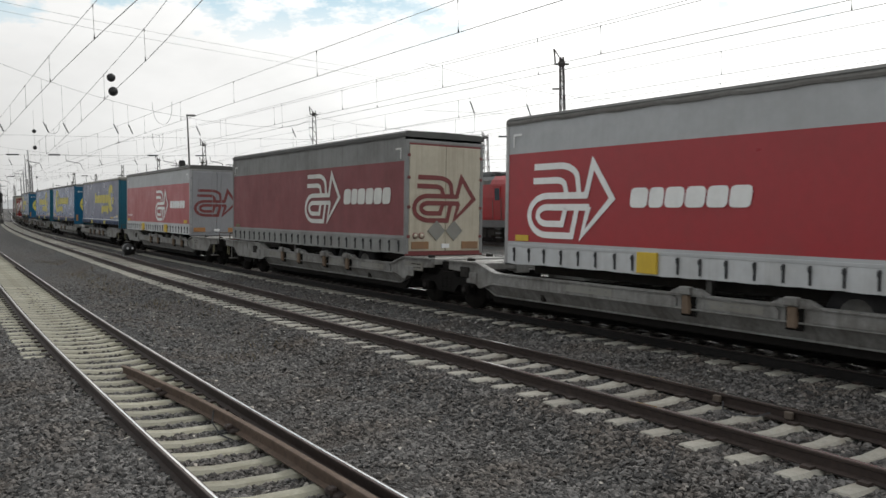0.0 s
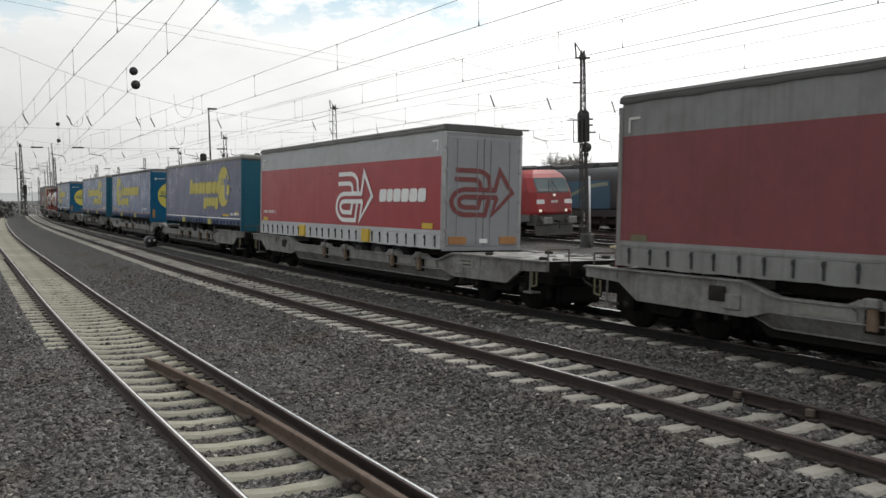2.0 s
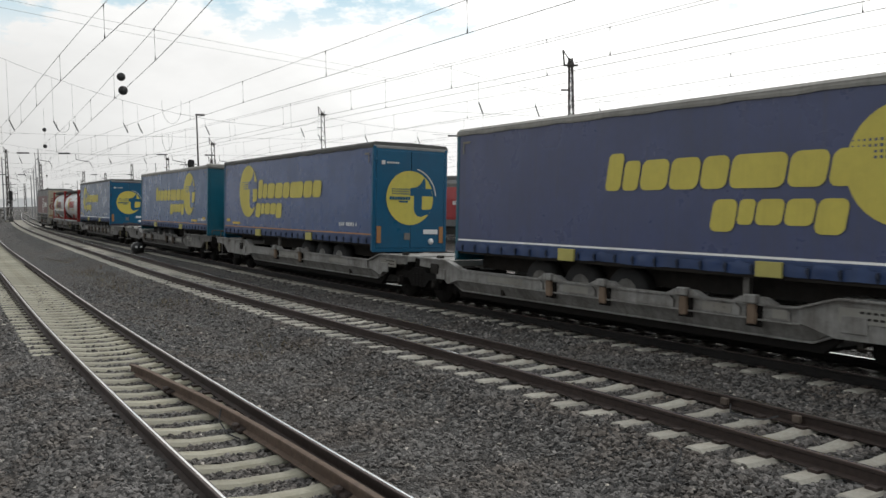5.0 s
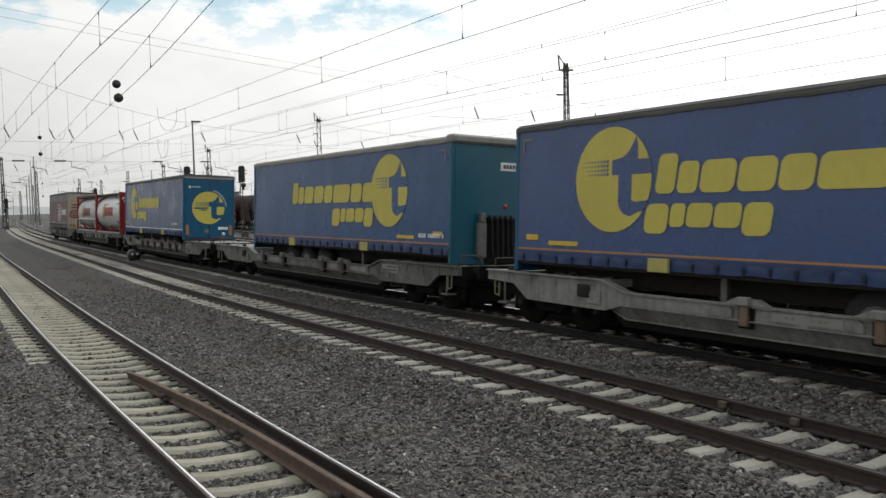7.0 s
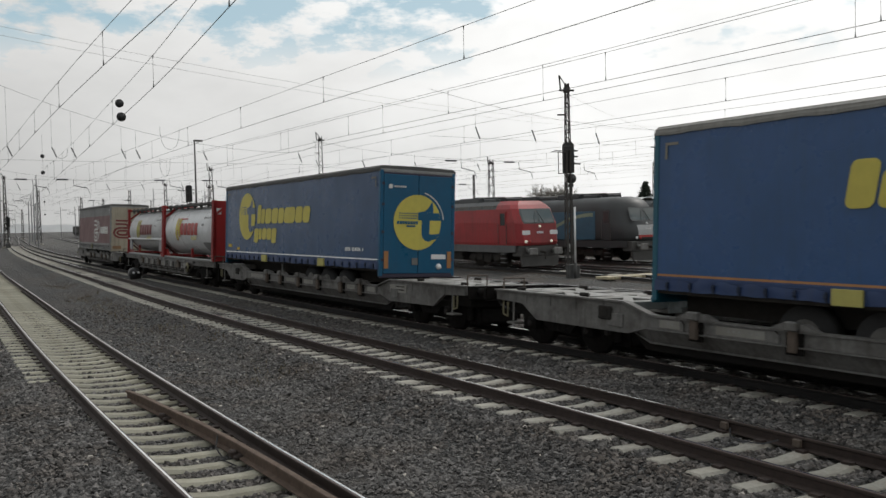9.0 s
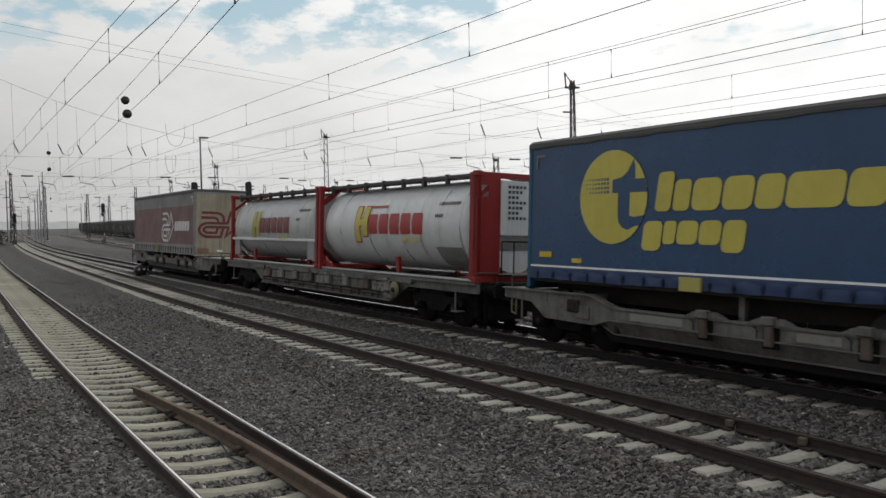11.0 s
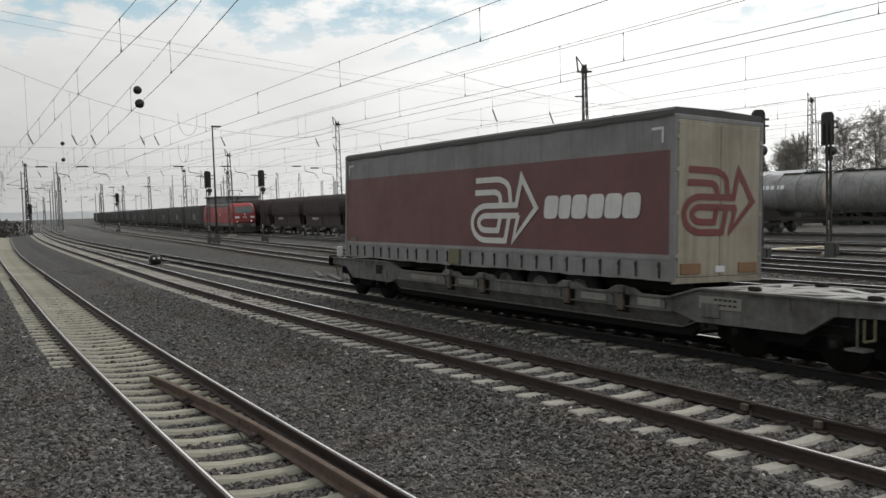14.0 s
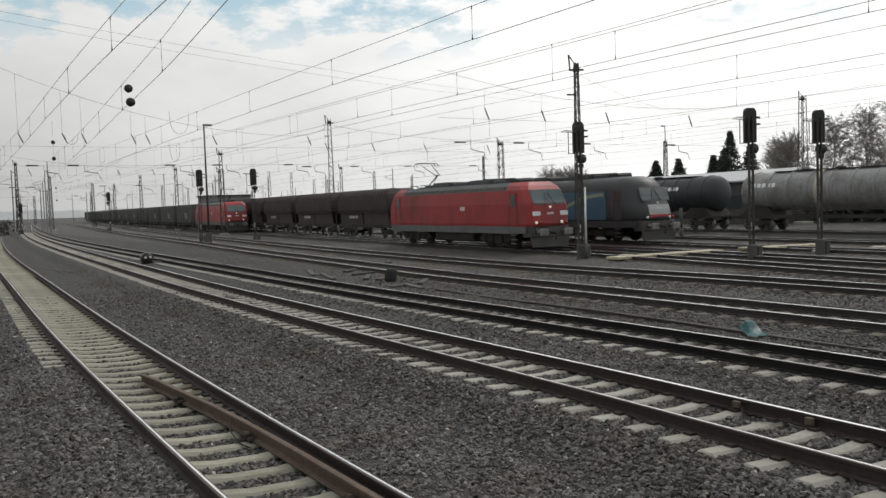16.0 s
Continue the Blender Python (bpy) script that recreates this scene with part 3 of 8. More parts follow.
def word_blocks(put, widths, w, h, mat, t, name, tall=(), slant=0.12, low=()):
    """A word as a row of plain rounded blocks of given relative widths, slightly slanted, each a part of its own."""
    gap = 0.035 * w / len(widths) * 2
    unit = (w - gap * (len(widths) - 1)) / sum(widths)
    at = 0.0
    for i, share_of in enumerate(widths):
        u0, u1 = at, at + unit * share_of
        at = u1 + gap
        v1 = h * (1.28 if i in tall else 1.0)
        v0 = -0.30 * h if i in low else 0.0
        c = min(u1 - u0, v1 - v0) * 0.26
        outer = []
        for cu, cv, turn in ((u1 - c, v0 + c, 270), (u1 - c, v1 - c, 0), (u0 + c, v1 - c, 90), (u0 + c, v0 + c, 180)):
            outer += arc(cu, cv, c, c, turn, turn + 90, 4)
        bm = bmesh.new()
        bm.faces.new([bm.verts.new(put(u + v * slant, v)) for u, v in outer])
        part(name, bm, mat, t)


def disc_emblem(bm, r, put, mi=0, cut=1):
    """A round badge with a cross-shaped cut and a torn right edge."""
    rim = [(r * math.cos(radians(a)), r * math.sin(radians(a))) for a in range(0, 360, 10)]
    c = bm.verts.new(put(0, 0))
    vs = [bm.verts.new(put(*p)) for p in rim]
    for k in range(36):
        bm.faces.new((c, vs[k], vs[(k + 1) % 36])).material_index = mi
    for pts in ([(0.0, 0.36), (0.28, 0.41), (0.44, 0.52), (0.55, 0.68), (0.62, 0.80), (0.66, 0.60), (0.665, 0.36)],
                [(0.0, 0.36), (0.94, 0.36), (0.997, 0.08), (0.0, 0.08)],
                [(0.17, 0.08), (0.52, 0.08), (0.51, -0.40), (0.62, -0.43), (0.92, -0.40), (0.80, -0.60), (0.64, -0.63), (0.48, -0.70), (0.32, -0.66), (0.21, -0.56), (0.17, -0.42)]):
        pts = [(u / max(1.0, math.hypot(u, v)), v / max(1.0, math.hypot(u, v))) for u, v in pts]
        f = bm.faces.new([bm.verts.new(put(u * r, v * r, 0.001)) for u, v in pts])
        f.material_index = cut


def curtain(name, side, zones, trailer, label, ybot=0.0, s_fold=0.02):
    """One curtain side, hung in shallow folds. zones: (height, material) from the bottom up; the last height closes it."""
    bm = bmesh.new()
    zs, mats, index = [], [], []
    for k, (z, mat) in enumerate(zones[:-1]):
        top = zones[k + 1][0]
        n = max(1, round((top - z) / (0.35 if k else 0.07)))
        mats.append(mat)
        for j in range(n):
            zs.append(z + (top - z) * j / n)
            index.append(k)
    zs.append(zones[-1][0])
    cols = 156
    grid = []
    for z in zs:
        row = []
        for i in range(cols + 1):
            y = -6.74 + 13.48 * i / cols
            fold = 0.007 * noise.noise(Vector((y * 2.2, z * 0.35, len(name) + side * 3 + ybot)))
            low = max(0.0, zones[1][0] - z)
            if low:
                fold += s_fold * min(1.0, low * 9) * math.sin(math.pi * ((y + 6.45) / 0.516 % 1.0)) * (0.6 + 0.7 * noise.noise(Vector((y * 3.1, z * 5.0, ybot)))) + 0.012 * noise.noise(Vector((y * 7.0, z * 9.0, ybot)))
            sag = 0.0
            if z == zs[0]:
                sag = -0.010 * abs(math.sin(y * 5.2)) + 0.025 * noise.noise(Vector((y * 0.9, 7, ybot)))
            row.append(bm.verts.new((side * (1.268 + fold), y, z + sag)))
        grid.append(row)
    for r in range(len(zs) - 1):
        for i in range(cols):
            q = (grid[r][i], grid[r + 1][i], grid[r + 1][i + 1], grid[r][i + 1])
            f = bm.faces.new(q if side < 0 else q[::-1])
            f.material_index = index[r]
            f.smooth = True
    return part(name, bm, mats, trailer, label)


def wheel_mesh(bm, x, y, z, r, w, mi=0, hub=1):
    rod(bm, (x - w / 2, y, z), (x + w / 2, y, z), r, 20, mi=mi)
    rod(bm, (x - w / 2 - 0.012, y, z), (x + w / 2 + 0.012, y, z), r * 0.55, 14, mi=hub)
    rod(bm, (x - w / 2 - 0.05, y, z), (x + w / 2 + 0.05, y, z), r * 0.2, 10, mi=hub)


def semi_trailer(centre, scheme, label):
    """A curtain-sided semi-trailer of 13.6 m, standing in a pocket wagon; its parts in its own space, rail heads at z = 0."""
    s = scheme
    t = empty("semi_trailer", pose(0, centre, 0), label, "semi-trailer", "trailers on the train")
    curtain("curtain", -1, s["zones"], t, s["curtain"], centre, 0.05 if s["strap"] is STRAP_BLUE else 0.018)
    curtain("curtain", 1, s["zones"], t, "curtain of the far side", centre)
    bm = bmesh.new()
    rise = s["rise"]
    top = 4.42 + rise
    extrude(bm, [(-1.29, 4.26 + rise), (-1.30, 4.36 + rise), (-1.22, top), (0, top + 0.02), (1.22, top), (1.30, 4.36 + rise), (1.29, 4.26 + rise)], -6.78, 6.78)
    part("roof", bm, s["roof"], t, "sagging tarpaulin roof with dark edge")
    for side in (-1, 1):
        bm = bmesh.new()
        sweep(bm, [(-0.025, 0.0), (0.025, 0.0), (0.03, 0.05), (0.02, 0.1), (-0.02, 0.1), (-0.03, 0.05)], [Vector((side * 1.275, -6.8 + k * 0.272, 4.25 + rise + 0.010 * math.sin(k * 1.1 + centre) + 0.006 * math.sin(k * 2.3))) for k in range(51)])
        part("roof_rail", bm, s["rail"], t, "roof edge rail with hanging rollers")
        bm = bmesh.new()
        box(bm, side * 1.262 - 0.02, side * 1.262 + 0.02, -6.78, 6.78, 1.60, 1.66, 0.004)
        part("floor_rail", bm, s["skirt_line"], t, "pale strip above the skirt")
    for x in (-1.23, 1.23):
        for y in (-6.76, 6.76):
            bm = bmesh.new()
            box(bm, x - 0.055, x + 0.055, y - 0.055, y + 0.055, 1.22, 4.30, 0.012)
            part("corner_post", bm, s["post"], t)
    # leading end, which faces the camera, and the other end
    for name, y0, sign in (("leading_end", -6.8, -1), ("trailing_end", 6.8, 1)):
        doors = s["doors"] and sign < 0
        if doors:
            for x0, x1 in ((-1.17, -0.008), (0.008, 1.17)):
                bm = bmesh.new()
                box(bm, x0, x1, y0 - 0.02, y0 + 0.04, 1.30, 4.18, 0.012)
                part("door", bm, s["end"], t, s["end_label"])
            for x in (-0.85, -0.22, 0.22, 0.85) if s["end"] is GREY_DOOR else ():
                bm = bmesh.new()
                rod(bm, (x, y0 - 0.030, 1.34), (x, y0 - 0.030, 4.12), 0.010, 6)
                part("lock_bar", bm, s["end"], t)
            for x in (-1.19, 1.19):
                for z in (1.7, 2.5, 3.3, 3.9):
                    bm = bmesh.new()
                    box(bm, x - 0.045, x + 0.045, y0 - 0.035, y0, z - 0.04, z + 0.04, 0.008)
                    part("hinge", bm, s["end_frame"], t)
        else:
            bm = bmesh.new()
            box(bm, -1.17, 1.17, y0 - 0.015, y0 + 0.04, 1.25, 4.2, 0.012)
            part(name, bm, s["end"] if sign < 0 else s["end_far"], t, s["end_label"] if sign < 0 else "")
            for x in (-0.78, -0.39, 0.0, 0.39, 0.78) if s["end"] is not TEAL else ():
                bm = bmesh.new()
                a, b = sorted((y0 - 0.021, y0 - 0.013)) if sign < 0 else (y0 + 0.038, y0 + 0.046)
                box(bm, x - 0.012, x + 0.012, a, b, 1.3, 4.15)
                part("bulkhead_rib", bm, s["end"] if sign < 0 else s["end_far"], t)
        bm = bmesh.new()
        for z0, z1 in ((1.18, 1.30), (4.17, 4.23)):
            box(bm, -1.27, 1.27, y0 - 0.012, y0 + 0.05, z0, z1, 0.01)
        for x in (-1.235, 1.235):
            box(bm, x - 0.028, x + 0.028, y0 - 0.012, y0 + 0.04, 1.30, 4.17, 0.006)
        part("end_frame", bm, s["end_frame"], t)
        bm = bmesh.new()
        box(bm, -1.27, 1.27, y0 - 0.010, y0 + 0.05, 4.23, 4.32, 0.01)
        part("roof_edge_strip", bm, PALE_STRIP, t)
    # floor, chassis, wheels in the pocket
    bm = bmesh.new()
    box(bm, -1.24, 1.24, -6.74, 6.74, 1.36, 1.5)
    part("floor_bed", bm, FRAME_DARK, t)
    for x in (-0.5, 0.5):
        bm = bmesh.new()
        box(bm, x - 0.06, x + 0.06, -6.6, 6.6, 0.98, 1.36)
        part("chassis_beam", bm, FRAME_DARK, t)
    base = s["axles"]
    for k in range(3):
        for x in (-0.79, 0.79):
            bm = bmesh.new()
            wheel_mesh(bm, x, base + (k - 1) * 1.31, 0.84, 0.5, 0.30)
            part("wheel", bm, [RUBBER, GALV], t, "trailer wheel with a black tyre", smooth=False)
        bm = bmesh.new()
        rod(bm, (-0.75, base + (k - 1) * 1.31, 0.84), (0.75, base + (k - 1) * 1.31, 0.84), 0.07, 8)
        part("axle", bm, FRAME_DARK, t)
    for x in (-0.85, 0.85):
        bm = bmesh.new()
        box(bm, x - 0.05, x + 0.05, -base * 0.55 - 0.06, -base * 0.55 + 0.06, 0.55, 1.36)
        box(bm, x - 0.13, x + 0.13, -base * 0.55 - 0.14, -base * 0.55 + 0.14, 0.5, 0.56)
        part("landing_leg", bm, GALV, t)
    # straps and buckles along the skirt
    bm = bmesh.new()
    low = 1.42 if s["strap"] is STRAP_BLUE else 1.28
    box(bm, -0.012, 0.006, -0.02, 0.02, low, 1.58)
    box(bm, -0.03, 0.0, -0.03, 0.03, 1.48, 1.56, 0.006)
    first = part("strap", bm, s["strap"], t, "tension strap with buckle")
    n = 26
    for i in range(n):
        y = -6.45 + 12.9 * i / (n - 1) + 0.05 * noise.noise(Vector((i * 3.7, centre, 0)))
        m = pose(-1.284, y, 0, 2.5 * noise.noise(Vector((i * 2.1, centre, 4))), 0, 0)
        if any(abs(y - g) < 0.3 for g in s["grabs"]):
            continue
        if i == 0:
            first.matrix_basis = m
        else:
            share("strap", first, t, m)
    for y in s["grabs"]:
        bm = bmesh.new()
        box(bm, -1.342, -1.28, y - 0.24, y + 0.24, low - 0.03, 1.64, 0.006)
        part("grab_plate", bm, s["grab"], t, "yellow plate that marks a lifting point")
    for y, z, w, h, mat in s["marks"]:
        bm = bmesh.new()
        box(bm, -1.286, -1.27, y - w / 2, y + w / 2, z - h / 2, z + h / 2, 0.002)
        part("marking", bm, mat, t)
    for y, z, n, mat in s["bars"]:
        bm = bmesh.new()
        for k in range(n):
            if k not in (4, 11):
                a = y - 0.095 * k
                on_side(bm, [(a, z), (a - 0.06, z), (a - 0.06, z + 0.11), (a, z + 0.11)], -1.288)
        tagged(part("number_bars", bm, mat, t, "row of small pale bars"), kind="stuff")
    for sgn in (-1, 1):
        bm = bmesh.new()
        on_side(bm, [(sgn * 6.55, 4.05), (sgn * 6.55, 4.1), (sgn * 6.25, 4.1), (sgn * 6.25, 4.05)], -1.284)
        on_side(bm, [(sgn * 6.55, 4.05), (sgn * 6.50, 4.05), (sgn * 6.50, 3.80), (sgn * 6.55, 3.80)], -1.284)
        part("contour_marking", bm, s["contour"], t)
    s["draw"](t)
    TRAIN.append((t, centre, 12.0))
    return t


def arrow_draw(tip, mark, end_mark, plates=False, lift=0.0, word=(0.36, 2.66, 0.37)):
    """The lettering of the red trailers. tip: the arrow's point, along the trailer."""
    def draw(t):
        bm = bmesh.new()
        arrow_emblem(bm, 2.68, 1.66, lambda u, v, out: (-1.284 - out, tip + 2.68 - u, 1.81 + lift + v), 0.135)
        part("emblem", bm, mark, t, "arrow emblem of looped bands")
        word_blocks(lambda u, v: (-1.286, tip - word[0] - u, 2.65 + lift - word[2] / 2 + v), (1.0, 0.8, 1.0, 1.0, 1.0, 1.0), word[1], word[2], mark, t, "letter_block")
        bm = bmesh.new()
        arrow_emblem(bm, 2.12, 1.34, lambda u, v, out: (-1.10 + u, -6.832 - out, 2.08 + v), 0.125)
        part("door_emblem", bm, end_mark, t, "arrow emblem on the doors")
        for x0, x1 in ((-1.1, -0.55), (0.55, 1.1)):
            bm = bmesh.new()
            box(bm, x0, x1, -6.845, -6.82, 1.36, 1.56, 0.004)
            part("reflector_board", bm, ORANGE if mark is WHITE_MARK else ORANGE_OLD, t)
        bm = bmesh.new()
        box(bm, -0.13, 0.13, -6.845, -6.82, 1.38, 1.50, 0.004)
        part("plate", bm, PLATE_WHITE, t)
        if plates:
            for x in (-0.3, 0.28):
                bm = bmesh.new()
                box(bm, -0.2, 0.2, -0.01, 0.01, -0.2, 0.2, m=pose(x, -6.84, 1.86, 0, 45, 0))
                part("hazard_plate", bm, PANEL_GREY, t, "grey folded hazard plate")
            for x in (-0.98, -0.78):
                bm = bmesh.new()
                rod(bm, (x, -6.845, 1.72), (x, -6.82, 1.72), 0.085, 16)
                part("speed_disc", bm, MAROON_MARK, t)
                bm = bmesh.new()
                rod(bm, (x, -6.85, 1.72), (x, -6.84, 1.72), 0.065, 16)
                part("speed_disc_face", bm, CREAM, t)
    return draw


def disc_draw(disc, word, group, mark, end, blue, long=5.85, radius=1.02):
    """The lettering of the blue trailers: middle of the badge and right ends of both words, along the trailer."""
    def draw(t):
        bm = bmesh.new()
        disc_emblem(bm, radius, lambda u, v, out=0.0: (-1.284 - out, disc - u, 3.12 + v))
        part("emblem", bm, [mark, blue], t, "round yellow badge with a cut")
        bm = bmesh.new()
        for i in range(9):
            for j in range(4):
                if i + j > 1:
                    u, v, q = -0.80 + 0.085 * i, 0.10 + 0.085 * j, 0.012 + 0.0022 * i
                    on_side(bm, [(disc - u - q, 3.12 + v - q), (disc - u + q, 3.12 + v - q), (disc - u + q, 3.12 + v + q), (disc - u - q, 3.12 + v + q)], -1.2852)
        tagged(part("badge_dots", bm, blue, t, "grid of small dots on the badge"), kind="stuff")
        word_blocks(lambda u, v: (-1.286, word - u, 2.82 + v), (0.62, 0.62, 1.0, 1.0, 0.85, 1.6, 1.0, 0.95), long, 0.56, mark, t, "letter_block", tall=(0,), slant=0.16)
        word_blocks(lambda u, v: (-1.286, group - u, 2.22 + v), (1.0, 0.62, 1.0, 1.0, 1.0), long * 0.46, 0.42, mark, t, "small_letter_block", low=(0, 4), slant=0.16)
        if end == "doors":
            bm = bmesh.new()
            disc_emblem(bm, 0.81, lambda u, v, out=0.0: (u - 0.04, -6.838 - out, 2.80 + v))
            part("door_emblem", bm, [mark, DOOR_BLUE], t, "round yellow badge on the doors")
            bm = bmesh.new()
            for i in range(8):
                for j in range(3):
                    box(bm, -0.66 + 0.075 * i, -0.625 + 0.078 * i, -6.848, -6.8395, 2.90 + 0.07 * j, 2.935 + 0.07 * j)
            for i in range(8):
                box(bm, -0.74 + 0.09 * i, -0.67 + 0.09 * i, -6.848, -6.8395, 2.74, 2.83)
            box(bm, -0.42, -0.12, -6.848, -6.8395, 2.66, 2.71)
            tagged(part("badge_dots", bm, DOOR_BLUE, t, "dots and small blue bars on the badge"), kind="stuff")
            bm = bmesh.new()
            ribbon(bm, [(-0.04 + 0.90 * math.cos(a), 2.80 + 0.90 * math.sin(a)) for a in [0.1 + 0.11 * k for k in range(12)]], 0.035, lambda u, v: (u, -6.842, v))
            part("badge_arc", bm, GREY_MARK, t, "thin pale arc round the badge")
            bm = bmesh.new()
            box(bm, -1.02, -0.90, -6.845, -6.825, 3.76, 3.88, 0.004)
            for i in range(6):
                box(bm, -0.84 + 0.07 * i, -0.79 + 0.07 * i, -6.845, -6.825, 3.80, 3.85)
            part("small_marks", bm, GREY_MARK, t, "small pale badge and bars")
            for x in (-1.08, 1.08):
                bm = bmesh.new()
                box(bm, x - 0.07, x + 0.07, -6.845, -6.82, 1.45, 1.95, 0.004)
                part("reflector_board", bm, ORANGE, t)
            for x0, x1, z0, z1 in ((0.45, 0.95, 1.72, 1.86), (-0.22, -0.02, 1.55, 1.75)):
                bm = bmesh.new()
                box(bm, x0, x1, -6.845, -6.82, z0, z1, 0.004)
                part("plate", bm, PLATE_WHITE if x0 > 0 else GALV, t)
            bm = bmesh.new()
            rod(bm, (0.72, -6.845, 1.5), (0.72, -6.82, 1.5), 0.09, 16)
            part("speed_disc", bm, PLATE_WHITE, t)
        else:
            bm = bmesh.new()
            px = 0.25 if long > 5.5 else -0.1
            box(bm, px, px + 0.73, -6.835, -6.815, 3.60, 3.82, 0.004)
            part("plate", bm, PLATE_WHITE, t, "white plate with dark bars")
            bm = bmesh.new()
            for k in range(6):
                box(bm, px + 0.08 + 0.1 * k, px + 0.15 + 0.1 * k, -6.842, -6.836, 3.66, 3.76)
            tagged(part("plate_bars", bm, BLACK, t), kind="stuff")
            # flat black slab, slightly proud of the bulkhead
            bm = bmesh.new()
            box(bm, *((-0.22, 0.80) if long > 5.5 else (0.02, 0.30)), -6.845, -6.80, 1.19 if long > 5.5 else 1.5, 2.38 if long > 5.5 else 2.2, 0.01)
            part("connection_recess", bm, SHADE_GRIME, t, "black panel behind the hoses")
            bm = bmesh.new()
            if long > 5.5:
                box(bm, -0.52, -0.26, -6.96, -6.82, 1.35, 2.25, 0.02)
                box(bm, -0.45, -0.30, -6.98, -6.82, 2.25, 2.50, 0.02)
            else:
                box(bm, -0.42, -0.38, -6.88, -6.82, 1.75, 2.2, 0.01)
            part("hose_bracket", bm, GALV, t)
            for k in range(5 if long > 5.5 else 3):
                x, dz = (-0.1 + 0.17 * k, 0.0) if long > 5.5 else (-0.05 + 0.16 * k, -0.1)
                bm = bmesh.new()
                rod(bm, (x, -6.87, 2.44 + dz), (x + 0.02, -6.94, 2.30 + dz), 0.045, 8)
                rod(bm, (x + 0.02, -6.94, 2.30 + dz), (x + 0.05, -6.92, 1.75 + dz), 0.018, 6)
                rod(bm, (x + 0.05, -6.92, 1.75 + dz), (x + 0.12, -6.86, 1.35), 0.018, 6)
                part("hose", bm, RUBBER, t, "black brake hose")
            bm = bmesh.new()
            box(bm, 1.0, 1.14, -6.835, -6.815, 2.28, 2.42, 0.004)
            part("sticker", bm, YELLOW_PLATE, t)
            bm = bmesh.new()
            rod(bm, (0.42, -6.83, 2.68), (0.42, -6.81, 2.68), 0.07, 12)
            part("sticker", bm, RED_MARK, t)
            bm = bmesh.new()
            box(bm, -1.31, 1.31, -6.9, -6.55, 4.25, 4.46, 0.05)
            part("roof_cap", bm, ROOF_PALE, t, "pale padded roof cap")
    return draw


def red_scheme(tip, red, grey, skirt, mark, end, end_mark, frame, grabs, clean, plates=False, end_label="", rise=0.06, lift=0.0, word=(0.36, 2.66, 0.37)):
    marks = [(6.2, 1.80, 0.45, 0.13, YELLOW_PLATE), (-6.05, 1.82, 0.55, 0.15, YELLOW_PLATE)] if clean else [(6.2, 1.78, 0.42, 0.12, YELLOW_OLD)]
    return dict(zones=[(1.23, skirt), (1.66, grey if clean else PALE_STRIP), (1.72, red), (3.66 + lift * 0.5, grey), (4.28 + rise, None)], rise=rise, curtain="red curtain between grey bands",
                roof=ROOF_DARK, rail=GALV if clean else ROOF_DARK, skirt_line=grey if clean else SKIRT_DULL, post=GREY_DULL if not clean else ALU, doors=True, end=end, end_far=grey,
                end_label=end_label, end_frame=frame, axles=-2.6, strap=STRAP, grabs=grabs, grab=YELLOW_PLATE if clean else YELLOW_OLD,
                marks=marks, bars=[(6.35, 2.02, 13, WHITE_MARK)] if clean and tip < 0 else [], contour=WHITE_MARK if clean else GREY_MARK, draw=arrow_draw(tip, mark, end_mark, plates, lift, word))


def blue_scheme(disc, word, group, blue, mark, end, grabs, stripe, long=5.85, radius=1.02):
    teal = end != "doors"
    return dict(zones=[(1.425, BLUE_SKIRT), (1.68, stripe), (1.72, blue), (4.28, None)], rise=0.0, curtain="blue tarpaulin curtain with a thin stripe",
                roof=ROOF_PALE if teal else ROOF_DARK, rail=ROOF_PALE if teal else ROOF_DARK, skirt_line=BLUE_SKIRT, post=TEAL if teal else DOOR_BLUE, doors=not teal,
                end=TEAL if teal else DOOR_BLUE, end_far=TEAL, end_label="teal smooth bulkhead" if teal else "blue door", end_frame=TEAL if teal else DOOR_FRAME if stripe is WHITE_MARK else DOOR_BLUE,
                axles=2.6 if teal else -2.6, strap=STRAP_BLUE, grabs=grabs, grab=YELLOW_DULL,
                marks=[(6.2 if not teal else -6.2, 1.95, 0.4, 0.12, YELLOW_PLATE), ((5.2 if not teal else -4.6), 1.84, 0.9 if stripe is ORANGE or teal else 0.3, 0.09, YELLOW_PLATE)],
                bars=[(-4.6 if not teal else -5.3, 1.92 if not teal else 1.84, 13, WHITE_MARK)],
                contour=CONTOUR_OLD, draw=disc_draw(disc, word, group, mark, end, blue, long, radius))


semi_trailer(8.27, red_scheme(3.36, RED_CLEAN, GREY_CLEAN, SKIRT_CLEAN, WHITE_MARK, GREY_DOOR, MAROON_MARK, ALU, (2.5, -3.0), True),
             "clean red and light grey curtain-sided semi-trailer with pale skirt")
semi_trailer(26.12, red_scheme(-2.92, RED_DULL, GREY_DULL, SKIRT_DULL, GREY_MARK, CREAM, MAROON_MARK, MAROON_MARK, (), False, True, "cream door with maroon frame", 0.13, 0.16, (0.2, 2.85, 0.46)),
             "faded red and grey curtain-sided semi-trailer with dirty cream doors")
semi_trailer(46.0, red_scheme(-2.92, RED_CLEAN, GREY_CLEAN, SKIRT_CLEAN, WHITE_MARK, GREY_DOOR, MAROON_MARK, GREY_DOOR, (2.46, -2.48), True, False, "light grey door", 0.08),
             "clean red and light grey semi-trailer with grey doors and yellow plates")
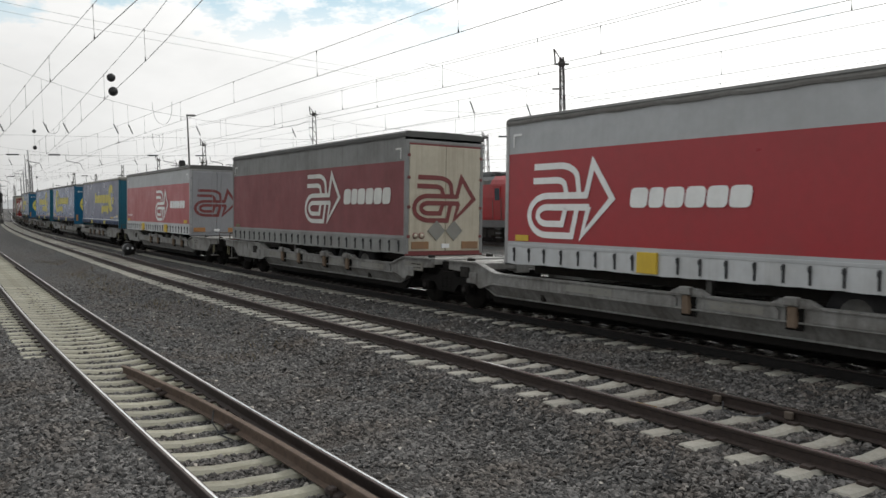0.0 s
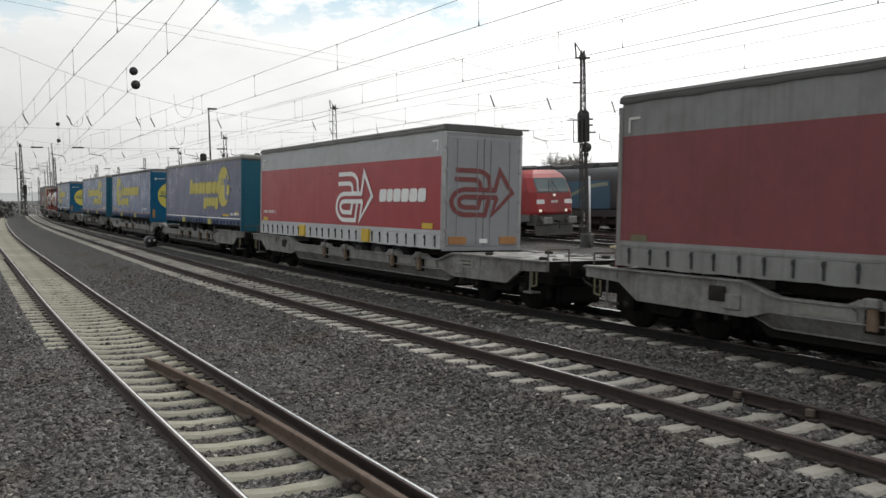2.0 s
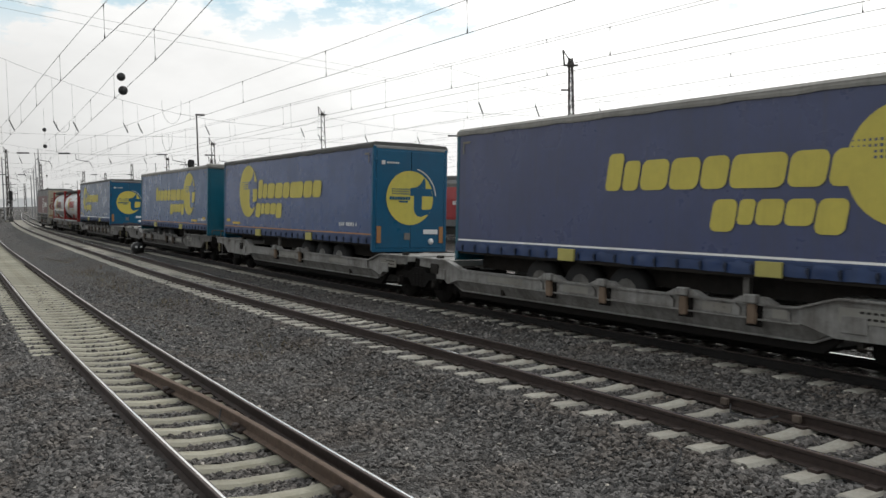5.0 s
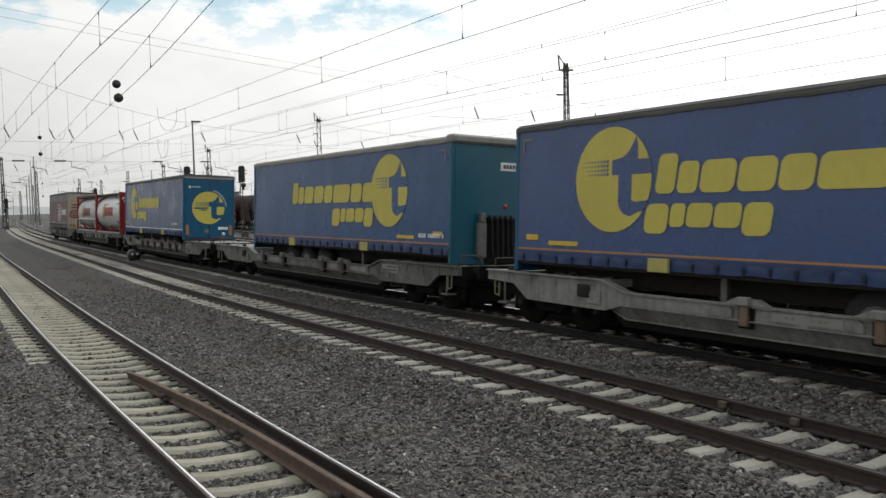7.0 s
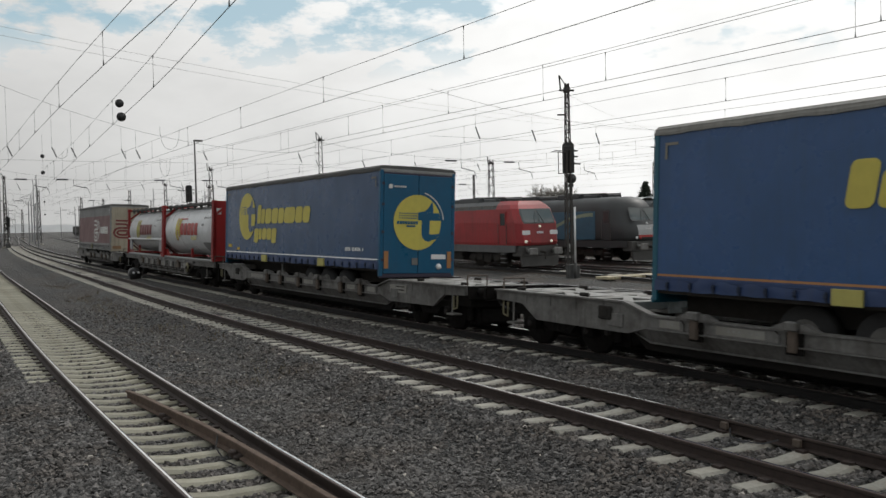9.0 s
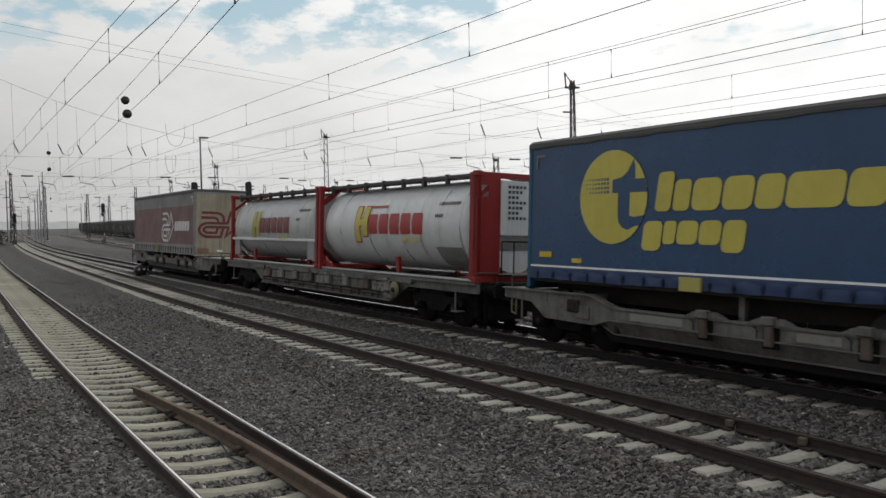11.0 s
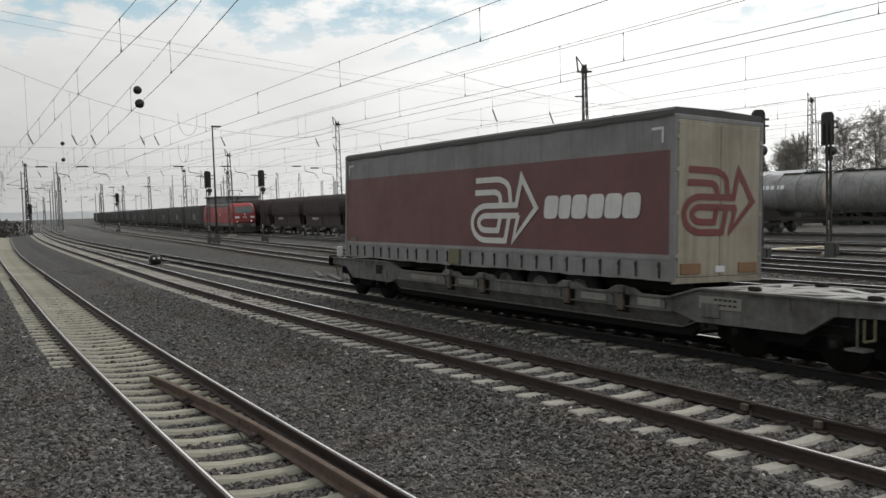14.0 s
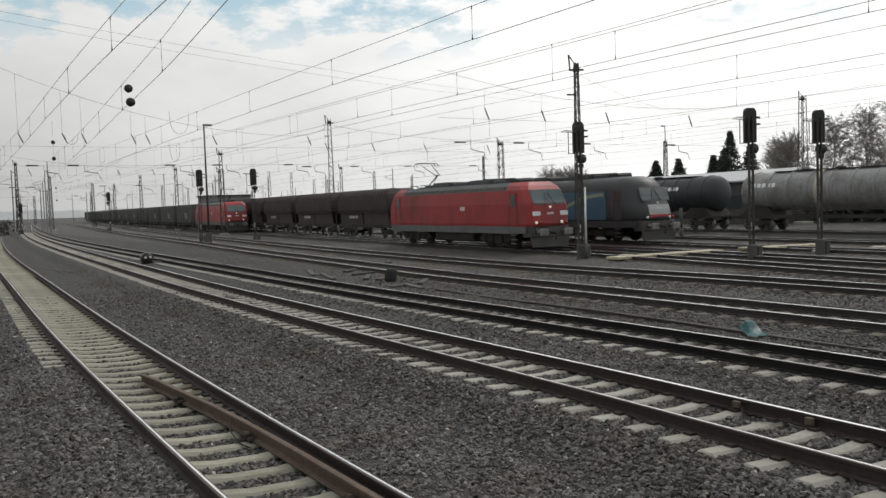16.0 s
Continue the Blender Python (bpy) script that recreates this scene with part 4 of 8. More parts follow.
semi_trailer(62.1, blue_scheme(-4.25, 1.6, -0.95, BLUE_DULL, YELLOW_MARK, "bulkhead", (2.65, -2.15), WHITE_MARK, 5.3, 0.90),
             "blue curtain-sided semi-trailer with yellow lettering and a teal bulkhead")
semi_trailer(79.95, blue_scheme(3.8, 2.7, 2.95, BLUE_VIOLET, YELLOW_MARK, "doors", (2.55, -2.3), ORANGE),
             "deep blue curtain-sided semi-trailer with yellow badge and blue doors")
semi_trailer(96.08, blue_scheme(-3.68, 3.1, -0.05, BLUE, YELLOW_MARK, "bulkhead", (3.0, -2.3), ORANGE),
             "blue curtain-sided semi-trailer with teal bulkhead, hoses and a white plate")
semi_trailer(119.85, blue_scheme(4.2, 3.1, 3.4, BLUE_DEEP, YELLOW_MARK, "doors", (2.2, -2.9), WHITE_MARK, 4.95, 0.92),
             "faded blue curtain-sided semi-trailer with a yellow badge on its doors")
semi_trailer(159.32, red_scheme(-2.94, RED_DARK, GREY_DULL, SKIRT_DULL, GREY_MARK, CREAM_OLD, MAROON_MARK, CREAM_OLD, (0.4,), False, False, "soiled cream door", 0.03, 0.0, (0.16, 2.86, 0.50)),
             "grimy maroon and grey curtain-sided semi-trailer with soiled cream doors")


# ---- wagons ----
def bogie(wagon, y):
    """A two-axle freight bogie: side frames, axle boxes, springs and two wheelsets that turn."""
    b = new("bogie")
    b.parent = wagon
    b.matrix_basis = pose(0, y, 0)
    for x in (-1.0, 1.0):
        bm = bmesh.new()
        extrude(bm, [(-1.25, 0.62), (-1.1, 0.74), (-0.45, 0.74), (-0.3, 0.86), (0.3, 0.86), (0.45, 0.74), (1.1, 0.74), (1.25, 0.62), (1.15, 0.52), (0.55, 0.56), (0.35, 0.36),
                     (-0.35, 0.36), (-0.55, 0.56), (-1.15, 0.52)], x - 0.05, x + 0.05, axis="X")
        part("side_frame", bm, SHADE_GRIME, b)
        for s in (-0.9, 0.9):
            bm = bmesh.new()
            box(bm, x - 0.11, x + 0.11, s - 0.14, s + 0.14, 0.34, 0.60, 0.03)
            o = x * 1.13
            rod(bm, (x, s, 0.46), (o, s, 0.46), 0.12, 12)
            part("axle_box", bm, SHADE_GRIME, b)
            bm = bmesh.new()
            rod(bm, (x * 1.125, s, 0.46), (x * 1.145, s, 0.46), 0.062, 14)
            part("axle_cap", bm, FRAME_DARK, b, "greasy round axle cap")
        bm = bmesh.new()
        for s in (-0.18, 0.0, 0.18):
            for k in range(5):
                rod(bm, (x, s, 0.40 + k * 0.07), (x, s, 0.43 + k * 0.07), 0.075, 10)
        tagged(part("spring_nest", bm, SHADE_GRIME, b), kind="stuff")
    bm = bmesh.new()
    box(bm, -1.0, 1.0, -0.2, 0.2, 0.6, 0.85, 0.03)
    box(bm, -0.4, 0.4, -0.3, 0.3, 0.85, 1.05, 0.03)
    part("bolster", bm, SHADE_GRIME, b)
    # solid blocks added to close the view through the bogie and keep it black
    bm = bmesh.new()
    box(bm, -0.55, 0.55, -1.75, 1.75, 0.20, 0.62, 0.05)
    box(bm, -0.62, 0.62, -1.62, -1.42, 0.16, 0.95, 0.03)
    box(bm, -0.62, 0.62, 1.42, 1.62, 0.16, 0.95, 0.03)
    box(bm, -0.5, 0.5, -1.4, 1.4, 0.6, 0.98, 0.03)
    part("brake_rigging", bm, SHADE_GRIME, b)
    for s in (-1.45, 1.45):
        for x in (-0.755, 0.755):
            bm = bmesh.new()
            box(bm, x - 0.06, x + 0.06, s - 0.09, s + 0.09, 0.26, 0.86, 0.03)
            part("brake_shoe", bm, SHADE_GRIME, b)
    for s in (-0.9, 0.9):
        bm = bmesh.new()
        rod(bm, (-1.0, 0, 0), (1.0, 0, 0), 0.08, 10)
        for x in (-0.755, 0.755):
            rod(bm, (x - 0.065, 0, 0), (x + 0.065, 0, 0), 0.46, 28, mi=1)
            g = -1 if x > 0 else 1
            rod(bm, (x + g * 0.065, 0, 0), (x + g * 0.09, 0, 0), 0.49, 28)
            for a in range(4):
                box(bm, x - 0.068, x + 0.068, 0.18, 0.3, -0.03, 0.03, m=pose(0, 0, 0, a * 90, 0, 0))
        w = part("wheelset", bm, [SHADE_GRIME, SHADE_GRIME], b, "grimy steel wheelset")
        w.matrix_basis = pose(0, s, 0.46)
        WHEELSETS.append((w, s))


def buffers(wagon, y, sign):
    for x in (-0.875, 0.875):
        bm = bmesh.new()
        rod(bm, (x, y, 1.02), (x, y + sign * 0.35, 1.02), 0.10, 12)
        rod(bm, (x, y + sign * 0.33, 1.02), (x, y + sign * 0.60, 1.02), 0.075, 12)
        box(bm, x - 0.27, x + 0.27, y + sign * 0.60, y + sign * 0.64, 0.85, 1.19, 0.05) if sign > 0 else box(bm, x - 0.27, x + 0.27, y - 0.64, y - 0.60, 0.85, 1.19, 0.05)
        part("buffer", bm, SHADE_GRIME, wagon, "greasy round buffer")
    bm = bmesh.new()
    rod(bm, (0, y, 0.98), (0, y + sign * 0.5, 0.92), 0.06, 8)
    rod(bm, (0, y + sign * 0.5, 0.92), (0.05, y + sign * 0.62, 0.62), 0.035, 8)
    part("screw_coupling", bm, SHADE_GRIME, wagon)
    bm = bmesh.new()
    path = [(-0.3, y, 0.92), (-0.32, y + sign * 0.2, 0.7), (-0.25, y + sign * 0.45, 0.6), (-0.1, y + sign * 0.62, 0.7)]
    for a, b in zip(path, path[1:]):
        rod(bm, a, b, 0.03, 8)
    part("brake_hose", bm, RUBBER, wagon)
    bm = bmesh.new()
    for a, b in (((-1.15, y - sign * 0.1, 1.15), (-1.15, y - sign * 0.1, 1.42)), ((-1.15, y - sign * 0.1, 1.42), (-0.55, y - sign * 0.1, 1.42)), ((-0.55, y - sign * 0.1, 1.42), (-0.55, y - sign * 0.1, 1.15))):
        rod(bm, a, b, 0.018, 6)
    part("grab_rail", bm, ARM_OLD, wagon, "bent tubular grab rail")


def end_deck(wagon, y, sign, length):
    """Open deck over a bogie: wide cross plates, a spine and diagonal plates with gaps between. y: the deck's end, sign points outwards."""
    for d, half in ((0.14, 0.14), (length * 0.47, 0.13), (length - 0.12, 0.10)):
        a, b = sorted((y - sign * (d - half), y - sign * (d + half)))
        bm = bmesh.new()
        box(bm, -1.19, 1.19, a, b, 1.0, 1.162, 0.012)
        part("cross_member", bm, DECK_PALE, wagon)
    a, b = sorted((y, y - sign * length))
    bm = bmesh.new()
    box(bm, -0.2, 0.2, a, b, 0.9, 1.158, 0.012)
    part("centre_beam", bm, DECK_PALE, wagon)
    for x in (-1, 1):
        for d0, d1 in ((0.2, length * 0.47), (length - 0.2, length * 0.47)):
            p, q = Vector((x * 1.1, y - sign * d0, 1.12)), Vector((x * 0.2, y - sign * d1, 1.12))
            v = q - p
            m = Matrix.Translation((p + q) / 2) @ Matrix.Rotation(math.atan2(v.y, v.x), 4, "Z")
            bm = bmesh.new()
            box(bm, -v.length / 2, v.length / 2, -0.10, 0.10, -0.05, 0.046, 0.008, m=m)
            part("deck_brace", bm, DECK_PALE, wagon, "worn pale deck brace")
        bm = bmesh.new()
        box(bm, x * 0.95 - 0.06, x * 0.95 + 0.06, y - sign * 0.5 - 0.11, y - sign * 0.5 + 0.11, 1.15, 1.235, 0.02)
        part("deck_lug", bm, FRAME_DARK, wagon)


def along(points, z):
    """The outline of an even strip under a line of (y, z) points."""
    return list(points) + [(y, v - z) for y, v in reversed(points)]


def pocket_wagon(y0, y1, joint0, joint1, label, clamps=(3.3, 1.8, -0.3, -1.8), bog=(True, True), coat=None, arm=None, decks=(3.9, 3.9)):
    """A low pocket wagon between y0 and y1 along the train; a joint end shares its bogie with the neighbour. decks: length of both raised ends."""
    c, h = (y0 + y1) / 2, (y1 - y0) / 2
    coat, arm = coat or FRAME_GREY, arm or TAN
    w = empty("pocket_wagon", pose(0, c, 0), label, "freight wagon", "wagons of the train")
    lo, hi = -h, h
    p0, p1 = -h + decks[0], h - decks[1]
    clamps = [y - c for y in clamps]
    top = [(lo, 1.17), (p0 - 0.12, 1.17), (p0, 1.14), (p0 + 0.55, 0.975), (p0 + 0.7, 0.96), (p1 - 0.7, 0.96), (p1 - 0.55, 0.975), (p1, 1.14), (p1 + 0.12, 1.17), (hi, 1.17)]
    deep0, deep1 = min(1.45, decks[0] - 0.1), min(1.45, decks[1] - 0.1)
    web = top + [(hi, 0.94), (h - deep1 + 0.5, 0.90), (h - deep1, 0.58), (p1 + 0.05, 0.56), (p1 - 0.45, 0.70), (p0 + 0.45, 0.70), (p0 - 0.05, 0.56), (-h + deep0, 0.58), (-h + deep0 - 0.5, 0.90), (lo, 0.94)]
    for s in (-1, 1):
        bm = bmesh.new()
        extrude(bm, web, s * 1.275, s * 1.19, axis="X")
        extrude(bm, along([(y, z + 0.004) for y, z in top], 0.034), s * 1.345, s * 1.17, axis="X")
        box(bm, min(s * 1.25, s * 1.325), max(s * 1.25, s * 1.325), p0 + 0.5, p1 - 0.5, 0.685, 0.715, 0.005)
        for e in (p0 - 0.35, p1 + 0.35):
            box(bm, min(s * 1.27, s * 1.305), max(s * 1.27, s * 1.305), e - 0.2, e + 0.2, 0.66, 0.92, 0.012)
        for e in np.arange(lo + 0.9, p0 - 0.6, 0.8):
            box(bm, min(s * 1.27, s * 1.29), max(s * 1.27, s * 1.29), e - 0.015, e + 0.015, 0.92, 1.14)
        for e in np.arange(p1 + 0.7, hi - 0.8, 0.8):
            box(bm, min(s * 1.27, s * 1.29), max(s * 1.27, s * 1.29), e - 0.015, e + 0.015, 0.92, 1.14)
        part("side_sill", bm, coat, w, "weathered grey side sill")
        bm = bmesh.new()
        rings = []
        for y, cut in ((p0 - 0.1, 0.0), (p0 + 0.4, 1.0), (p1 - 0.4, 1.0), (p1 + 0.1, 0.0)):
            zb = 0.64 - 0.20 * cut
            rings.append([bm.verts.new(p) for p in ((s * 1.262, y, 0.69), (s * 1.10, y, zb), (s * 1.135, y, zb), (s * 1.135, y, zb - 0.03), (s * 1.07, y, zb - 0.03), (s * 1.07, y, 0.69))])
        for a, b in zip(rings, rings[1:]):
            for k in range(6):
                bm.faces.new((a[k], b[k], b[(k + 1) % 6], a[(k + 1) % 6]))
        bm.faces.new(rings[0])
        bm.faces.new(rings[-1][::-1])
        bmesh.ops.recalc_face_normals(bm, faces=bm.faces[:])
        part("lower_sill", bm, coat, w, "inward leaning lower sill with a lip")
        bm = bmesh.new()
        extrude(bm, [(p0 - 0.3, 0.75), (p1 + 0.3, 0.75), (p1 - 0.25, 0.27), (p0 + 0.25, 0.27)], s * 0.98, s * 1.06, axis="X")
        part("pocket_wall", bm, SHADE_GRIME, w)
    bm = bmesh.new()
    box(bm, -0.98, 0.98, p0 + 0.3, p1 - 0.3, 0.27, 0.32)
    part("pocket_floor", bm, SHADE_GRIME, w)
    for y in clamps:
        # near-black panel paints the shade of the gaps on both sides of the arm
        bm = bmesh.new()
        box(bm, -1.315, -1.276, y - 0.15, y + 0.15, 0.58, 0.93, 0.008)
        part("clamp_pocket", bm, SHADE_GRIME, w, "black panel drawn as the shaded gaps beside a guide arm")
        bm = bmesh.new()
        box(bm, -1.40, -1.316, y - 0.075, y + 0.075, 0.62, 0.955, 0.015)
        box(bm, -1.43, -1.36, y - 0.085, y + 0.085, 0.52, 0.72, 0.02, m=pose(0, 0, 0, 0, 4, 0))
        part("clamp_arm", bm, arm, w, "rusty guide arm")
        bm = bmesh.new()
        extrude(bm, [(y - 0.42, 0.965), (y - 0.2, 1.065), (y + 0.2, 1.065), (y + 0.42, 0.965)], -1.365, -1.2, axis="X")
        box(bm, -1.44, -1.30, y - 0.12, y + 0.12, 0.955, 1.10, 0.02)
        part("clamp_cap", bm, coat, w, "worn cap over a guide arm")
    stops = sorted([p0 + 0.4, p1 - 0.4] + [y for y in clamps if p0 + 0.6 < y < p1 - 0.6])
    for k, (a, b) in enumerate(zip(stops, stops[1:])):
        a, b = a + 0.27, b - 0.27
        if b - a < 0.3:
            continue
        bm = bmesh.new()
        extrude(bm, [(a, 0.725), (b, 0.725), (b, 0.86), (b - 0.08, 0.922), (a + 0.08, 0.922), (a, 0.86)], -1.312, -1.276, axis="X")
        part("sill_box", bm, coat, w, "shallow box beam on the sill")
        l = min(1.3, (b - a) * 0.7)
        y = (a + b) / 2 + (0.1 if k % 2 else -0.1) * (b - a - l)
        if k % 3 != 2:
            bm = bmesh.new()
            box(bm, -1.318, -1.313, y - l / 2, y + l / 2, 0.755, 0.895, 0.001)
            part("data_panel", bm, PANEL_GREY, w, "pale soiled data panel")
            bm = bmesh.new()
            for j in range(int(l / 0.11) - 2):
                if (j * 7 + int(c) + k) % 5:
                    box(bm, -1.3205, -1.3185, y - l / 2 + 0.12 + j * 0.11, y - l / 2 + 0.18 + j * 0.11, 0.81, 0.85)
            tagged(part("data_stencil", bm, FRAME_GREY, w), kind="stuff")
    bm = bmesh.new()
    box(bm, -1.335, -1.276, p1 + 0.45, p1 + 0.80, 0.78, 1.04, 0.02)
    box(bm, -1.35, -1.335, p1 + 0.54, p1 + 0.71, 0.84, 0.98, 0.005)
    part("latch_box", bm, FRAME_DARK, w)
    bm = bmesh.new()
    box(bm, -1.292, -1.276, p0 - 1.0, p0 - 0.1, 0.82, 1.04, 0.004)
    part("paper_plate", bm, PANEL_GREY, w, "pale plate with a soiled rim")
    bm = bmesh.new()
    for z, n in ((0.97, 5), (0.88, 7)):
        for k in range(n):
            box(bm, -1.2945, -1.2925, p0 - 0.9 + k * 0.1, p0 - 0.83 + k * 0.1, z, z + 0.035)
    tagged(part("plate_bars", bm, FRAME_DARK, w), kind="stuff")
    for sign, joint, has, end in ((-1, joint0, bog[0], lo), (1, joint1, bog[1], hi)):
        length = decks[0] if sign < 0 else decks[1]
        end_deck(w, end, sign, min(2.6, length))
        if length > 3:
            end_deck(w, end - sign * 2.1, sign, length - 2.1)
        if has:
            bogie(w, sign * (h + 0.36 if joint else h - 1.95))
        bm = bmesh.new()
        if not joint:
            buffers(w, end, sign)
            box(bm, -1.2, 1.2, end - 0.06, end + 0.06, 0.84, 1.165, 0.01)
            box(bm, -1.0, 1.0, *sorted((end - sign * 0.1, end - sign * 0.9)), 0.62, 1.0, 0.04)
        else:
            box(bm, -0.95, 0.95, *sorted((end, end + sign * 0.34)), 0.70, 1.12, 0.03)
        part("headstock", bm, SHADE_GRIME, w, "dark joint block" if joint else "")
        bm = bmesh.new()
        box(bm, -1.2, -1.1, sign * (h - 3.5) - 0.05, sign * (h - 3.5) + 0.05, 0.45, 0.6, 0.01)
        part("stop_block", bm, FRAME_DARK, w)
        if not joint:
            bm = bmesh.new()
            rod(bm, (-1.24, sign * (h - 0.6), 0.94), (-1.24, sign * (h - 0.6), 0.45), 0.02, 6)
            box(bm, -1.32, -1.05, sign * (h - 0.6) - 0.15, sign * (h - 0.6) + 0.15, 0.42, 0.46)
            part("step", bm, GALV, w, "shunter's step")
            bm = bmesh.new()
            a = sign * (h - 0.3)
            for p, q in (((-1.3, a, 0.62), (-1.3, a, 0.92)), ((-1.3, a, 0.62), (-1.3, a - sign * 0.16, 0.58)), ((-1.3, a - sign * 0.16, 0.58), (-1.3, a - sign * 0.16, 0.9))):
                rod(bm, p, q, 0.02, 6)
            part("lever", bm, YELLOW_OLD, w, "dull yellow shut-off lever")
    TRAIN.append((w, c, 2 * h - 2))
    return w


LOW = "low grey pocket wagon with tan guide arms, carrying a semi-trailer"
pocket_wagon(-3.2, 17.29, False, True, LOW, clamps=(9.77, 7.73, 4.7, 2.9), bog=(True, False), decks=(3.9, 1.36))
pocket_wagon(18.02, 33.78, True, False, LOW, clamps=(27.6, 26.2, 24.2, 22.6), decks=(1.4, 4.0))
pocket_wagon(35.01, 53.64, False, False, LOW, clamps=(46.49, 44.90, 41.82, 40.31), decks=(3.8, 4.06))
pocket_wagon(54.97, 70.55, False, True, LOW, clamps=(65.2, 63.6, 61.6, 60.2), bog=(True, False), decks=(3.9, 1.4))
pocket_wagon(71.28, 87.73, True, False, LOW, clamps=(80.6, 78.35), decks=(1.45, 3.9))
pocket_wagon(88.86, 107.6, False, False, LOW, coat=FRAME_OLD, arm=ARM_OLD, clamps=(101.8, 99.9, 96.6, 95.2), decks=(4.0, 4.2))
pocket_wagon(108.8, 127.46, False, False, LOW, coat=FRAME_OLD, arm=ARM_OLD, clamps=(121.7, 120.4, 118.8, 117.2, 115.5, 114.2), decks=(3.8, 3.0))
tail = pocket_wagon(148.35, 167.06, False, False, "grey pocket wagon with tan guide arms at the train's end", coat=FRAME_OLD, arm=ARM_OLD, clamps=(159.86, 158.37, 155.28, 153.7), decks=(3.6, 3.9))
bm = bmesh.new()
box(bm, -1.2, -1.0, 9.2, 9.24, 1.2, 1.52, 0.015)
rod(bm, (-1.1, 9.22, 1.1), (-1.1, 9.22, 1.25), 0.02, 6)
part("tail_board", bm, PLATE_WHITE, tail, "white train end plate")


def container_wagon(y0, y1):
    c, h = (y0 + y1) / 2, (y1 - y0) / 2
    w = empty("container_wagon", pose(0, c, 0), "grey fish-bellied container wagon carrying two tank containers", "freight wagon", "wagons of the train")
    out = [(-h, 1.17), (h, 1.17), (h, 0.92), (h - 3.3, 0.92), (h - 4.3, 0.45), (-h + 4.3, 0.45), (-h + 3.3, 0.92), (-h, 0.92)]
    for s in (-1, 1):
        bm = bmesh.new()
        extrude(bm, out, s * 1.22, s * 1.14, axis="X")
        for z0, z1, a, b in ((1.12, 1.172, -h, h), (0.45, 0.495, -h + 4.2, h - 4.2)):
            box(bm, min(s * 1.2, s * 1.29), max(s * 1.2, s * 1.29), a, b, z0, z1, 0.005)
        part("side_sill", bm, FRAME_OLD, w, "ribbed grey side sill")
    n = 17
    for k in range(n):
        y = -h + 4.4 + (2 * h - 8.8) * k / (n - 1)
        bm = bmesh.new()
        box(bm, -1.285, -1.2, y - 0.03, y + 0.03, 0.49, 1.12, 0.006)
        part("rib", bm, FRAME_OLD, w)
    for k, y in enumerate((-5.0, -3.7, -2.3, -1.0, 0.4, 1.7, 3.0, 4.2)):
        bm = bmesh.new()
        box(bm, -1.36, -1.24, y - 0.16, y + 0.16, 0.74, 1.06, 0.02)
        box(bm, -1.40, -1.30, y - 0.11, y + 0.11, 1.02, 1.10, 0.015)
        rod(bm, (-1.33, y - 0.2, 1.0), (-1.33, y + 0.2, 1.0), 0.025, 6)
        part("folding_spigot", bm, (FRAME_GREY, ARM_OLD)[k % 3 == 1], w, "folding container spigot")
        bm = bmesh.new()
        box(bm, -1.275, -1.22, y + 0.3, y + 1.0, 0.68, 0.98, 0.01)
        part("sill_panel", bm, (FRAME_GREY, FRAME_OLD, FRAME_OLD)[k % 3], w)
        bm = bmesh.new()
        for j in range(5):
            box(bm, -1.278, -1.2755, y + 0.36 + 0.11 * j, y + 0.43 + 0.11 * j, 0.84 - 0.1 * (j % 2), 0.89 - 0.1 * (j % 2))
        tagged(part("data_stencil", bm, (FRAME_DARK, YELLOW_OLD)[k % 2], w), kind="stuff")
        bm = bmesh.new()
        box(bm, -1.30, -1.22, y - 0.3, y + 0.28, 0.52, 0.66, 0.02)
        part("lower_bracket", bm, FRAME_OLD, w)
    for k in range(9):
        bm = bmesh.new()
        a, b = -6.3 + 1.38 * k, -6.3 + 1.38 * k + 1.1
        extrude(bm, [(a, 1.02), (b, 1.02), (b + 0.05, 1.06), (b + 0.05, 1.12), (a - 0.05, 1.12), (a - 0.05, 1.06)], -1.335, -1.22, axis="X")
        part("flange_beam", bm, FRAME_OLD, w, "worn beam under the upper flange")
    for z in (0.60, 0.70):
        bm = bmesh.new()
        rod(bm, (-1.31, -4.6, z), (-1.31, 4.8, z), 0.022, 6)
        part("brake_pipe", bm, FRAME_DARK, w, "long pipe clipped along the sill")
    bm = bmesh.new()
    rod(bm, (-1.40, -5.5, 0.80), (-1.34, -5.5, 0.80), 0.23, 24)
    rod(bm, (-1.44, -5.5, 0.80), (-1.22, -5.5, 0.80), 0.07, 12, mi=1)
    part("brake_handwheel", bm, [YELLOW_OLD, FRAME_DARK], w, "dull yellow brake handwheel disc")
    bm = bmesh.new()
    for k in range(9):
        y = -h + 0.3 + (2 * h - 0.6) * k / 8
        box(bm, -1.14, 1.14, y - 0.09, y + 0.09, 1.0, 1.165)
    box(bm, -0.25, 0.25, -h, h, 0.75, 1.16)
    # underbelly box added only to block the bright view below the sill
    box(bm, -0.7, 0.7, -h + 4.2, h - 4.2, 0.25, 0.75, 0.05)
    part("deck_frame", bm, FRAME_DARK, w)
    for s in (-1, 1):
        bogie(w, s * (h - 2.1))
        buffers(w, s * h, s)
        bm = bmesh.new()
        box(bm, -1.3, -1.05, s * (h - 0.9) - 0.15, s * (h - 0.9) + 0.15, 0.42, 0.45)
        rod(bm, (-1.25, s * (h - 0.9), 0.45), (-1.25, s * (h - 0.9), 0.95), 0.02, 6)
        part("step", bm, GALV, w, "shunter's step")
    TRAIN.append((w, c, 2 * h - 4))


container_wagon(128.55, 147.15)


